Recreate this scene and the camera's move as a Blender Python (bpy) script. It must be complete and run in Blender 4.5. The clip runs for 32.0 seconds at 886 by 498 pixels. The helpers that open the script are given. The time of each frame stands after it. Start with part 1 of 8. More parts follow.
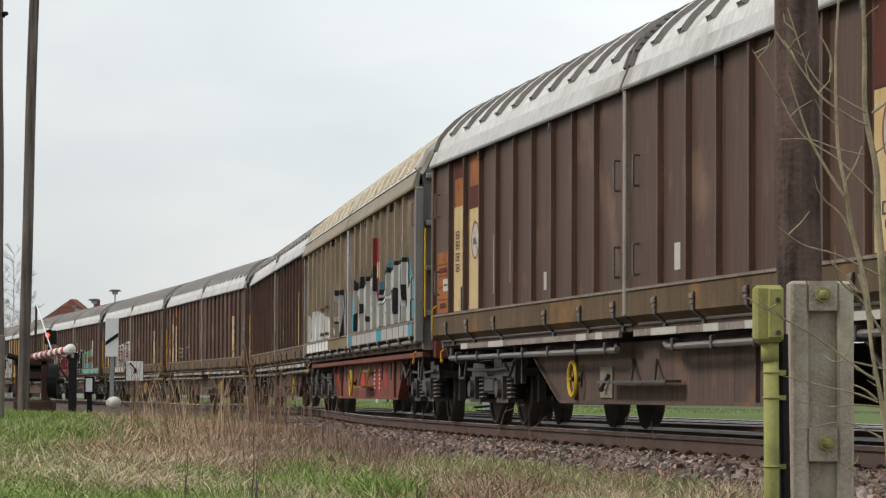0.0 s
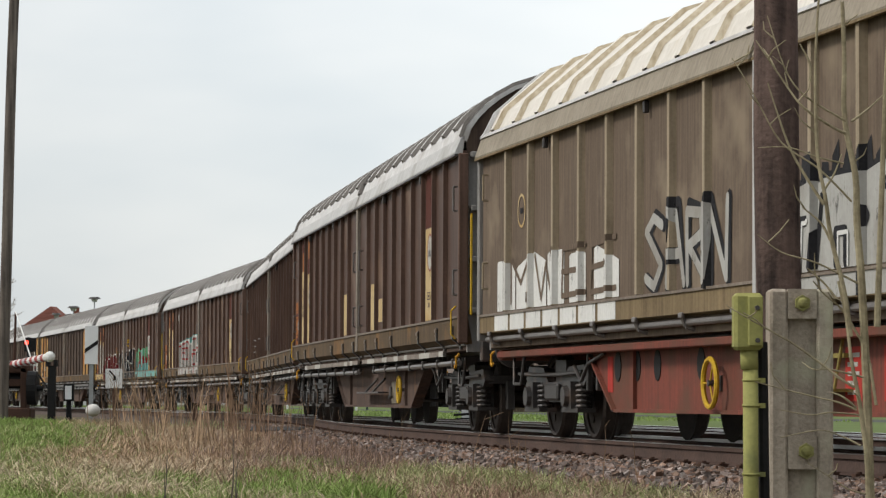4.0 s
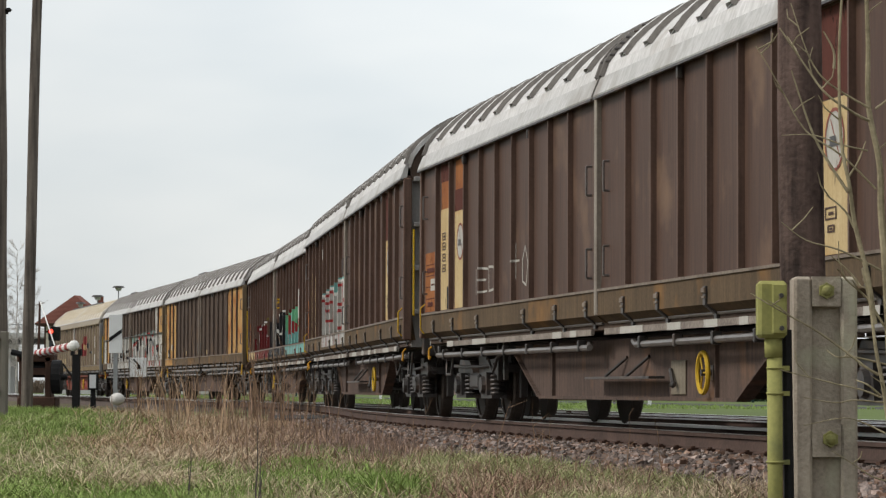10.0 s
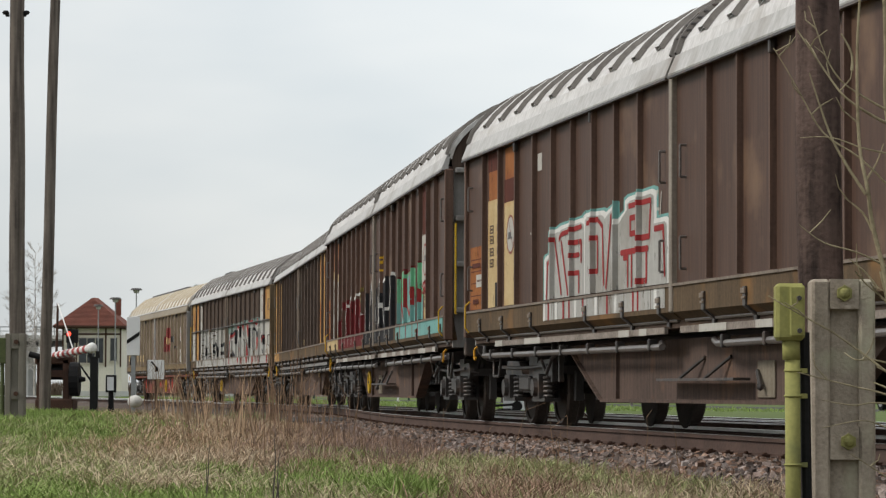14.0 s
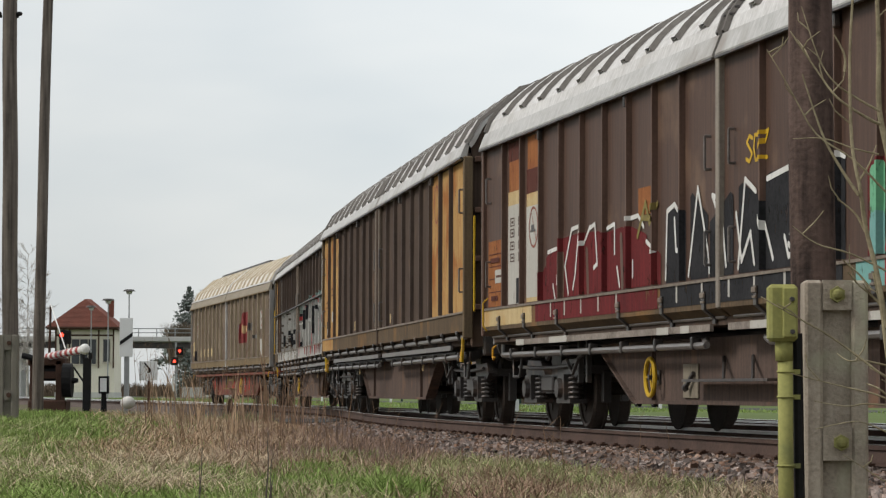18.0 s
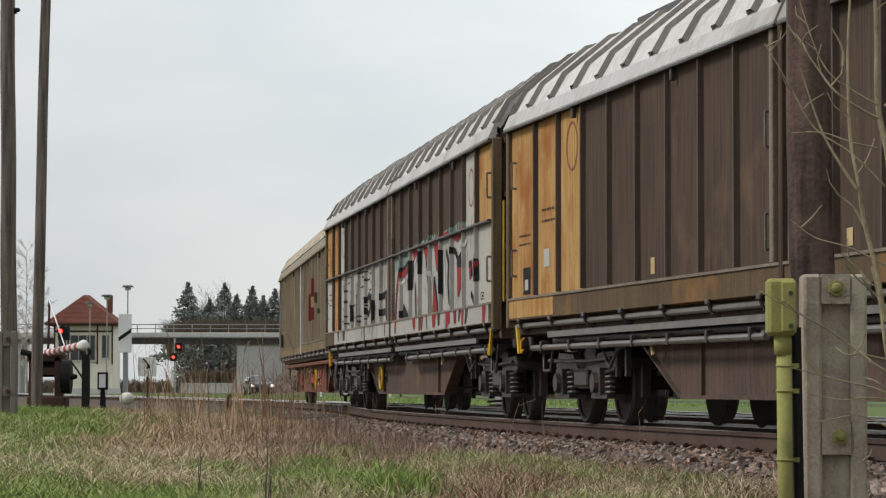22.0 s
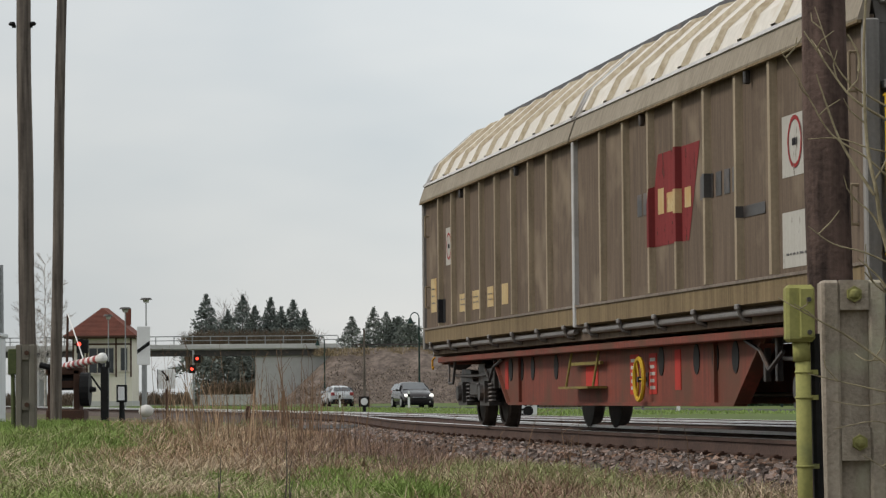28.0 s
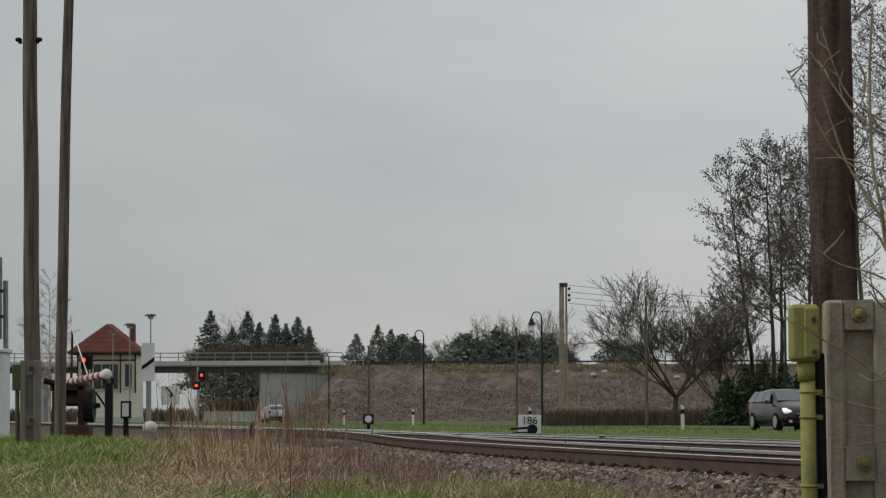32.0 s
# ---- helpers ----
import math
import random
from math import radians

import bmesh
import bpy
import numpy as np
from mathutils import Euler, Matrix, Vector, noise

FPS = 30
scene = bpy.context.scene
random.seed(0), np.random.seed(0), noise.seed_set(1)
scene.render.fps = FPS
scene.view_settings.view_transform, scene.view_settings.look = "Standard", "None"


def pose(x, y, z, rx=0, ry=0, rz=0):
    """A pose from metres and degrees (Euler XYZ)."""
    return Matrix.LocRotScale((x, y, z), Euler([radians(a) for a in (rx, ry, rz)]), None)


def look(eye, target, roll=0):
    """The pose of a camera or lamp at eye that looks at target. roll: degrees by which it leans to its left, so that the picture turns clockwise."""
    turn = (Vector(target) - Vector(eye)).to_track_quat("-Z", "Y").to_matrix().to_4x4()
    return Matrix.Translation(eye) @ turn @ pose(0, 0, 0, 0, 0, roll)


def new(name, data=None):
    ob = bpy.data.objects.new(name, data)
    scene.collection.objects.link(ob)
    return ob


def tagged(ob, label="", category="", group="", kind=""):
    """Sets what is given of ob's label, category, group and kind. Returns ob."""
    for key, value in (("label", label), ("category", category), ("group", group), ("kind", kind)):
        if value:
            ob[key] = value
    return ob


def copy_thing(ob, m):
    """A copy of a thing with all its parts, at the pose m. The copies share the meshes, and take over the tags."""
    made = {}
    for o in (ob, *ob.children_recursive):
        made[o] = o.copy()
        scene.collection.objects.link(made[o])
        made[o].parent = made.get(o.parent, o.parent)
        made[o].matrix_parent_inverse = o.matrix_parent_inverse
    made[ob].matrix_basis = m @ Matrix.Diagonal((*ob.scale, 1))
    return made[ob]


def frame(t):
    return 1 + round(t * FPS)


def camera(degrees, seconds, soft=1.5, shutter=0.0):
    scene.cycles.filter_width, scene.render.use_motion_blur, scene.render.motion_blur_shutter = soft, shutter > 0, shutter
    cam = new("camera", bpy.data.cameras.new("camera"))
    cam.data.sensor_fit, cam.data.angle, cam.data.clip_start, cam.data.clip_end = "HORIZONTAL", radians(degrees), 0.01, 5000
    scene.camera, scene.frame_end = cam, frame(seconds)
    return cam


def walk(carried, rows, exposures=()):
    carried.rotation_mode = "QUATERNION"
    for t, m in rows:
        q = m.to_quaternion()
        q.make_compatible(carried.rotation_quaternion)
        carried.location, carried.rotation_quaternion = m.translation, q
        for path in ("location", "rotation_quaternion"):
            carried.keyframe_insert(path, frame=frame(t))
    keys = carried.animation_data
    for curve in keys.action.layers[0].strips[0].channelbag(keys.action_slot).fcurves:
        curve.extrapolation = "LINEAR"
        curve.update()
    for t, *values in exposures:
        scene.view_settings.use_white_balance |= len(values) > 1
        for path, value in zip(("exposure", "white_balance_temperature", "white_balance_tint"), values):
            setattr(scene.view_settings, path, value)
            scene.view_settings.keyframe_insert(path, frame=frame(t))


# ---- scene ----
# The camera stands still beside the line; it turns a little on its mount.
EYE = Vector((0.0, 0.0, 0.41))
# seconds, degrees to the right of +y, degrees up, lean
AIM = [
    (0, 0.185, 2.667, 0.234), (0.5, 0.200, 2.762, 0.239), (1, 0.264, 2.871, 0.206), (1.5, 0.174, 2.927, 0.342),
    (2, 0.202, 2.913, 0.324), (2.5, 0.271, 2.868, 0.368), (3, 0.363, 2.802, 0.319), (3.5, 0.490, 2.817, 0.307),
    (5.5, 0.727, 2.639, 0.127), (6, 0.743, 2.550, 0.057), (6.5, 0.741, 2.553, 0.068), (7, 0.722, 2.618, 0.066),
    (7.5, 0.608, 2.629, 0.269), (8, 0.407, 2.705, 0.300), (8.5, 0.344, 2.687, 0.163), (9, 0.231, 2.697, 0.249),
    (9.5, 0.158, 2.609, 0.176), (10, 0.122, 2.593, 0.183), (10.5, 0.091, 2.627, 0.163), (11, -0.009, 2.740, 0.291),
    (11.5, -0.019, 2.872, 0.254), (12, 0.013, 2.847, 0.161), (12.5, -0.066, 2.751, 0.163), (13, -0.150, 2.744, 0.256),
    (13.5, -0.166, 2.712, 0.256), (14, -0.206, 2.637, 0.206), (14.5, -0.194, 2.554, 0.104), (16.5, -0.164, 2.581, 0.266),
    (17, -0.116, 2.567, 0.253), (17.5, -0.068, 2.665, 0.132), (18, -0.075, 2.658, 0.193), (18.5, -0.070, 2.673, 0.174),
    (19, -0.218, 2.758, 0.232), (19.5, -0.318, 2.775, 0.254), (20, -0.249, 2.720, 0.057), (20.5, -0.127, 2.655, 0.058),
    (21, -0.091, 2.670, 0.030), (21.5, -0.100, 2.581, 0.004), (22, -0.048, 2.566, 0.028), (22.5, -0.038, 2.600, 0.008),
    (23, -0.038, 2.606, -0.071), (23.5, 0.003, 2.628, -0.213), (24, -0.005, 2.651, -0.275), (24.5, -0.103, 2.687, -0.235),
    (25, -0.143, 2.676, -0.198), (25.5, -0.223, 2.719, -0.235), (27.5, -0.394, 2.741, -0.488), (28, -0.373, 2.746, -0.494),
    (28.5, -0.459, 2.762, -0.494), (29, -0.452, 2.869, -0.540), (29.5, -0.451, 2.880, -0.554), (30, -0.457, 2.874, -0.516),
    (30.5, -0.484, 2.894, -0.484), (31, -0.499, 2.907, -0.461), (31.5, -0.446, 3.015, -0.305), (32, -0.464, 3.077, -0.195),
]

cam = camera(16.34, 32.0, soft=1.3)


def aim(yaw, up, lean):
    a, b = radians(yaw), radians(up)
    return look(EYE, EYE + 100 * Vector((math.sin(a) * math.cos(b), math.cos(a) * math.cos(b), math.sin(b))), lean)


walk(cam, [(t, aim(a, b, c)) for t, a, b, c in AIM],
     exposures=[(0, 0.62), (7, 0.64), (13, 0.58), (20, 0.52), (25, 0.48), (28, 0.36), (30, 0.16), (32, -0.17)])

# ------------------------------------------------------------------ sky and light
SUN_UP, SUN_TURN = 42.0, 262.0
world = bpy.data.worlds.new("overcast_sky")
scene.world = world
world.use_nodes = True
wn, wl = world.node_tree.nodes, world.node_tree.links
wn.clear()
w_out = wn.new("ShaderNodeOutputWorld")
w_bg = wn.new("ShaderNodeBackground")
w_sky = wn.new("ShaderNodeTexSky")
w_sky.sky_type = "NISHITA"
w_sky.sun_disc = False
w_sky.sun_elevation, w_sky.sun_rotation = radians(SUN_UP), radians(SUN_TURN)
w_co = wn.new("ShaderNodeTexCoord")
w_map = wn.new("ShaderNodeMapping")
w_map.inputs["Scale"].default_value = (5.0, 5.0, 16.0)
w_noise = wn.new("ShaderNodeTexNoise")
w_noise.inputs["Scale"].default_value = 1.0
w_noise.inputs["Detail"].default_value = 4.0
w_noise.inputs["Roughness"].default_value = 0.5
w_ramp = wn.new("ShaderNodeValToRGB")
w_ramp.color_ramp.elements[0].position, w_ramp.color_ramp.elements[0].color = 0.3, (0.455, 0.49, 0.51, 1)
w_ramp.color_ramp.elements[1].position, w_ramp.color_ramp.elements[1].color = 0.75, (0.60, 0.605, 0.595, 1)
w_dim = wn.new("ShaderNodeVectorMath")
w_dim.operation = "SCALE"
w_dim.inputs["Scale"].default_value = 0.12
w_mix = wn.new("ShaderNodeMix")
w_mix.data_type = "RGBA"
w_mix.inputs["Factor"].default_value = 0.93
wl.new(w_co.outputs["Generated"], w_map.inputs["Vector"])
wl.new(w_map.outputs["Vector"], w_noise.inputs["Vector"])
wl.new(w_noise.outputs["Fac"], w_ramp.inputs["Fac"])
wl.new(w_sky.outputs["Color"], w_dim.inputs[0])
wl.new(w_dim.outputs["Vector"], w_mix.inputs[6])
wl.new(w_ramp.outputs["Color"], w_mix.inputs[7])
w_sep = wn.new("ShaderNodeSeparateXYZ")
wl.new(w_co.outputs["Generated"], w_sep.inputs["Vector"])
w_gx, w_gz = wn.new("ShaderNodeMapRange"), wn.new("ShaderNodeMapRange")
for node, src, lo, hi, a, b in ((w_gx, "X", -0.16, 0.25, 0.90, 1.22), (w_gz, "Z", 0.0, 0.16, 0.90, 1.12)):
    for key, val in (("From Min", lo), ("From Max", hi), ("To Min", a), ("To Max", b)):
        node.inputs[key].default_value = val
    wl.new(w_sep.outputs[src], node.inputs["Value"])
w_g = wn.new("ShaderNodeMath")
w_g.operation = "MULTIPLY"
wl.new(w_gx.outputs["Result"], w_g.inputs[0])
wl.new(w_gz.outputs["Result"], w_g.inputs[1])
w_tone = wn.new("ShaderNodeVectorMath")
w_tone.operation = "SCALE"
wl.new(w_mix.outputs[2], w_tone.inputs[0])
wl.new(w_g.outputs[0], w_tone.inputs["Scale"])
wl.new(w_tone.outputs["Vector"], w_bg.inputs["Color"])
w_bg.inputs["Strength"].default_value = 1.0
wl.new(w_bg.outputs["Background"], w_out.inputs["Surface"])

sun = new("sun", bpy.data.lights.new("sun", "SUN"))
sun.data.energy, sun.data.angle, sun.data.color = 1.45, radians(14), (1.0, 0.96, 0.9)
_a, _b = radians(SUN_TURN), radians(SUN_UP)
_d = Vector((math.sin(_a) * math.cos(_b), math.cos(_a) * math.cos(_b), math.sin(_b)))
sun.matrix_world = look(_d * 50, (0, 0, 0))


# ------------------------------------------------------------------ materials
def material(name, base, dark=None, rough=0.7, metal=0.0, scale=3.0, fine=40.0, amount=0.5, bump=0.15, streaks=0.0,
             stain=None, per="", vary=0.0, emit=0.0, stain_at=0.62, worn=0.0, tints=()):
    """A worn surface: two colours mixed by a coarse and a fine noise, with optional streaks and stains."""
    m = bpy.data.materials.new(name)
    m.use_nodes = True
    n, l = m.node_tree.nodes, m.node_tree.links
    b = n["Principled BSDF"]
    b.inputs["Roughness"].default_value, b.inputs["Metallic"].default_value = rough, metal
    b.inputs["Specular IOR Level"].default_value = 0.5 if rough < 0.45 else 0.08
    dark = dark or tuple(c * 0.65 for c in base)
    co = n.new("ShaderNodeTexCoord")
    big = n.new("ShaderNodeTexNoise")
    big.inputs["Scale"].default_value, big.inputs["Detail"].default_value = scale, 5.0
    small = n.new("ShaderNodeTexNoise")
    small.inputs["Scale"].default_value, small.inputs["Detail"].default_value = fine, 3.0
    l.new(co.outputs["Object"], big.inputs["Vector"])
    l.new(co.outputs["Object"], small.inputs["Vector"])
    add = n.new("ShaderNodeMath")
    add.operation = "MULTIPLY_ADD"
    add.inputs[1].default_value = 0.45
    l.new(small.outputs["Fac"], add.inputs[0])
    half = n.new("ShaderNodeMath")
    half.operation = "MULTIPLY"
    half.inputs[1].default_value = 0.55
    l.new(big.outputs["Fac"], half.inputs[0])
    l.new(half.outputs[0], add.inputs[2])
    fac = add.outputs[0]
    if streaks:
        sm = n.new("ShaderNodeMapping")
        sm.inputs["Scale"].default_value = (9.0, 9.0, 0.5)
        st = n.new("ShaderNodeTexNoise")
        st.inputs["Scale"].default_value, st.inputs["Detail"].default_value = 2.0, 4.0
        l.new(co.outputs["Object"], sm.inputs["Vector"])
        l.new(sm.outputs["Vector"], st.inputs["Vector"])
        mm = n.new("ShaderNodeMix")
        mm.data_type = "FLOAT"
        mm.inputs[0].default_value = streaks
        l.new(fac, mm.inputs[2])
        l.new(st.outputs["Fac"], mm.inputs[3])
        fac = mm.outputs[0]
    ramp = n.new("ShaderNodeValToRGB")
    e = ramp.color_ramp.elements
    e[0].position, e[0].color = 0.5 - 0.5 * amount * 0.4 - 0.05, (*dark, 1)
    e[1].position, e[1].color = 0.5 + 0.5 * amount * 0.4 + 0.05, (*base, 1)
    l.new(fac, ramp.inputs["Fac"])
    colour = ramp.outputs["Color"]
    if stain:
        sn = n.new("ShaderNodeTexNoise")
        sn.inputs["Scale"].default_value, sn.inputs["Detail"].default_value = scale * 0.6 + 0.7, 6.0
        sv = n.new("ShaderNodeMapping")
        sv.inputs["Location"].default_value = (7.3, 1.1, 4.2)
        l.new(co.outputs["Object"], sv.inputs["Vector"])
        l.new(sv.outputs["Vector"], sn.inputs["Vector"])
        sr = n.new("ShaderNodeValToRGB")
        sr.color_ramp.elements[0].position, sr.color_ramp.elements[1].position = stain_at - 0.07, stain_at + 0.1
        l.new(sn.outputs["Fac"], sr.inputs["Fac"])
        sx = n.new("ShaderNodeMix")
        sx.data_type = "RGBA"
        l.new(sr.outputs["Color"], sx.inputs["Factor"])
        l.new(colour, sx.inputs[6])
        sx.inputs[7].default_value = (*stain, 1)
        colour = sx.outputs[2]
    if per:
        if per == "island":
            src = n.new("ShaderNodeNewGeometry").outputs["Random Per Island"]
        else:
            src = n.new("ShaderNodeObjectInfo").outputs["Random"]
        vr = n.new("ShaderNodeMapRange")
        vr.inputs["To Min"].default_value, vr.inputs["To Max"].default_value = 1 - vary, 1 + vary
        l.new(src, vr.inputs["Value"])
        hs = n.new("ShaderNodeHueSaturation")
        l.new(vr.outputs["Result"], hs.inputs["Value"])
        l.new(colour, hs.inputs["Color"])
        colour = hs.outputs["Color"]
        if tints:     # pieces of several kinds side by side
            tm = n.new("ShaderNodeMath")
            tm.operation = "MULTIPLY"
            tm.inputs[1].default_value = 37.0
            tf = n.new("ShaderNodeMath")
            tf.operation = "FRACT"
            l.new(src, tm.inputs[0])
            l.new(tm.outputs[0], tf.inputs[0])
            tr = n.new("ShaderNodeValToRGB")
            tr.color_ramp.interpolation = "CONSTANT"
            for i, c in enumerate(tints):
                el = tr.color_ramp.elements[i] if i < 2 else tr.color_ramp.elements.new(i / len(tints))
                el.position, el.color = i / len(tints), (*c, 1)
            l.new(tf.outputs[0], tr.inputs["Fac"])
            tx = n.new("ShaderNodeMix")
            tx.data_type, tx.blend_type = "RGBA", "MULTIPLY"
            tx.inputs["Factor"].default_value = 1.0
            l.new(colour, tx.inputs[6])
            l.new(tr.outputs["Color"], tx.inputs[7])
            colour = tx.outputs[2]
    l.new(colour, b.inputs["Base Color"])
    if bump:
        bp = n.new("ShaderNodeBump")
        bp.inputs["Strength"].default_value, bp.inputs["Distance"].default_value = bump, 0.02
        l.new(add.outputs[0], bp.inputs["Height"])
        l.new(bp.outputs["Normal"], b.inputs["Normal"])
    if worn:      # flaked and faded coats let the surface beneath show
        wm = n.new("ShaderNodeMapping")
        wm.inputs["Scale"].default_value = (5.0, 5.0, 2.0)
        wt = n.new("ShaderNodeTexNoise")
        wt.inputs["Scale"].default_value, wt.inputs["Detail"].default_value = 1.6, 9.0
        wt.inputs["Roughness"].default_value = 0.72
        l.new(co.outputs["Object"], wm.inputs["Vector"])
        l.new(wm.outputs["Vector"], wt.inputs["Vector"])
        wr = n.new("ShaderNodeValToRGB")
        wr.color_ramp.elements[0].position, wr.color_ramp.elements[1].position = worn - 0.05, worn + 0.07
        l.new(wt.outputs["Fac"], wr.inputs["Fac"])
        l.new(wr.outputs["Color"], b.inputs["Alpha"])
    if emit:
        b.inputs["Emission Color"].default_value = (*base, 1)
        b.inputs["Emission Strength"].default_value = emit
    return m


BROWN = material("brown_wagon_paint", (0.118, 0.069, 0.050), (0.052, 0.032, 0.026), 0.5, 0, 0.7, 30, 0.9, 0.05, 0.65, (0.185, 0.115, 0.075), stain_at=0.66)
BROWN_RIB = material("brown_rib_paint", (0.160, 0.098, 0.073), (0.072, 0.045, 0.036), 0.5, 0, 2.0, 30, 0.6, 0.05, 0.5)
BROWN_SILL = material("mossy_brown_sill", (0.142, 0.097, 0.058), (0.066, 0.048, 0.033), 0.75, 0, 1.3, 25, 0.5, 0.1, 0.4, (0.22, 0.12, 0.05))
DARKBROWN = material("dark_brown_wagon_paint", (0.106, 0.074, 0.057), (0.052, 0.038, 0.031), 0.85, 0, 1.2, 30, 0.6, 0.05, 0.65, (0.14, 0.092, 0.062), stain_at=0.66)
DARK_RIB = material("dark_brown_rib_paint", (0.125, 0.092, 0.074), (0.060, 0.045, 0.038), 0.55, 0, 2.0, 30, 0.6, 0.05, 0.5)
BEIGE = material("weathered_beige_wagon_paint", (0.182, 0.137, 0.102), (0.100, 0.074, 0.056), 0.85, 0, 1.0, 30, 0.65, 0.05, 0.6, (0.23, 0.18, 0.13))
BEIGE_EAVE = material("greyish_beige_eave", (0.33, 0.285, 0.225), (0.20, 0.17, 0.13), 0.75, 0, 1.2, 30, 0.6, 0.05, 0.5)
END_GREY = material("grey_wagon_end", (0.30, 0.285, 0.27), (0.17, 0.16, 0.15), 0.7, 0, 1.2, 30, 0.6, 0.05, 0.5)
BEIGE_RIB = material("light_beige_rib_paint", (0.40, 0.325, 0.23), (0.22, 0.175, 0.12), 0.7, 0, 2.0, 30, 0.6, 0.05, 0.5)
BEIGE_SILL = material("olive_beige_sill", (0.25, 0.185, 0.105), (0.12, 0.086, 0.05), 0.72, 0, 1.2, 30, 0.55, 0.05, 0.55)
ROOF = material("bare_aluminium_roof", (0.70, 0.685, 0.67), (0.40, 0.385, 0.37), 0.6, 0.1, 0.9, 18, 0.7, 0.05, 0.5, (0.38, 0.35, 0.32), stain_at=0.63)
# rib tone: grime plus the shade of a rib's side, in one colour
ROOF_RIB = material("grimy_shaded_roof_rib", (0.20, 0.185, 0.17), (0.08, 0.071, 0.065), 0.75, 0.1, 1.5, 18, 0.9, 0.05, 0.3)
EAVE = material("light_grey_eave_strip", (0.55, 0.54, 0.53), (0.38, 0.37, 0.355), 0.6, 0.1, 0.8, 20, 0.5, 0.04, 0.5, (0.30, 0.275, 0.25), stain_at=0.62)
CREAM_ROOF = material("cream_grey_roof", (0.70, 0.66, 0.60), (0.52, 0.48, 0.42), 0.65, 0.0, 0.9, 18, 0.9, 0.05, 0.5, (0.46, 0.37, 0.25), stain_at=0.64)
# ochre stain and side shade of the cream roof's ribs, in one colour
CREAM_RIB = material("ochre_stained_shaded_rib", (0.56, 0.49, 0.38), (0.27, 0.21, 0.13), 0.7, 0, 1.5, 18, 0.6, 0.05, 0.3)
OLIVEPOST = material("olive_brown_post", (0.185, 0.135, 0.082), (0.10, 0.072, 0.048), 0.75, 0, 2.0, 30, 0.6, 0.05, 0.5)
PILLAR = material("pale_steel_pillar", (0.34, 0.30, 0.25), (0.17, 0.14, 0.115), 0.55, 0.1, 2.5, 30, 0.6, 0.05, 0.4)
MARKBAR = material("brown_grey_marker_bar", (0.33, 0.285, 0.245), (0.13, 0.105, 0.088), 0.6, 0.1, 2.5, 30, 0.6, 0.05)
SIGNALRED = material("bright_red_field", (0.52, 0.05, 0.04), (0.30, 0.045, 0.035), 0.7, 0, 2, 30, 0.6, 0.02, 0.4)
YELLOWDULL = material("dull_yellow_step", (0.30, 0.24, 0.07), (0.13, 0.10, 0.04), 0.6, 0.1, 3, 30, 0.7, 0.05)
DULLPLATE = material("dull_olive_grey_plate", (0.27, 0.235, 0.18), (0.14, 0.115, 0.085), 0.75, 0, 3, 30, 0.6, 0.05, 0.4)
MIDPOST = material("pale_worn_pillar", (0.26, 0.215, 0.17), (0.12, 0.09, 0.07), 0.5, 0.1, 2.5, 30, 0.6, 0.05, 0.4)
STEEL_DARK = material("grimy_black_steel", (0.058, 0.050, 0.045), (0.024, 0.021, 0.020), 0.44, 0.1, 4, 40, 1.0, 0.15, 0, (0.12, 0.08, 0.058))
WHEEL = material("brake_dust_wheel_steel", (0.080, 0.063, 0.053), (0.036, 0.030, 0.026), 0.65, 0.2, 5, 40, 1.0, 0.05)
GIRDER = material("rusty_brown_underframe", (0.135, 0.092, 0.074), (0.062, 0.047, 0.041), 0.82, 0, 1.2, 25, 0.5, 0.1, 0.5, (0.20, 0.112, 0.068))
REDFRAME = material("red_wagon_underframe", (0.235, 0.066, 0.046), (0.12, 0.048, 0.036), 0.62, 0, 1.1, 25, 0.45, 0.05, 0.5, (0.13, 0.062, 0.042), stain_at=0.52)
PIPE = material("worn_steel_pipe", (0.24, 0.215, 0.20), (0.09, 0.08, 0.074), 0.40, 0.4, 3, 30, 0.9, 0.05)
YELLOW = material("yellow_handrail_paint", (0.62, 0.40, 0.03), (0.42, 0.25, 0.03), 0.5, 0, 4, 40, 0.7, 0.05)
ORANGEHOOK = material("orange_yellow_hook_paint", (0.66, 0.33, 0.03), (0.42, 0.2, 0.03), 0.5, 0, 4, 40, 0.7, 0.05)
CREAM = material("cream_sign_panel", (0.56, 0.44, 0.25), (0.40, 0.28, 0.135), 0.85, 0, 1.6, 30, 0.6, 0.02, 0.4, (0.46, 0.29, 0.12), worn=0.34)
OCHRE = material("faded_ochre_panel", (0.50, 0.325, 0.135), (0.31, 0.155, 0.052), 0.85, 0, 1.3, 25, 0.5, 0.03, 0.65, (0.30, 0.12, 0.04), stain_at=0.56, worn=0.32)
ORANGE = material("faded_orange_panel", (0.36, 0.145, 0.055), (0.19, 0.072, 0.03), 0.85, 0, 1.6, 25, 0.6, 0.03, 0.4, (0.24, 0.085, 0.04), worn=0.34)
MAROON = material("maroon_panel", (0.12, 0.042, 0.032), (0.07, 0.03, 0.024), 0.85, 0, 1.5, 25, 0.8, 0.03, 0.4, worn=0.36)
SILVER = material("silver_spray_paint", (0.47, 0.46, 0.43), (0.30, 0.29, 0.27), 0.85, 0.15, 1.2, 30, 0.9, 0.02, 0.4, (0.27, 0.25, 0.22), worn=0.345)
WHITE = material("white_spray_paint", (0.70, 0.69, 0.66), (0.52, 0.51, 0.48), 0.85, 0, 2, 30, 0.7, 0.02, 0.3, worn=0.345)
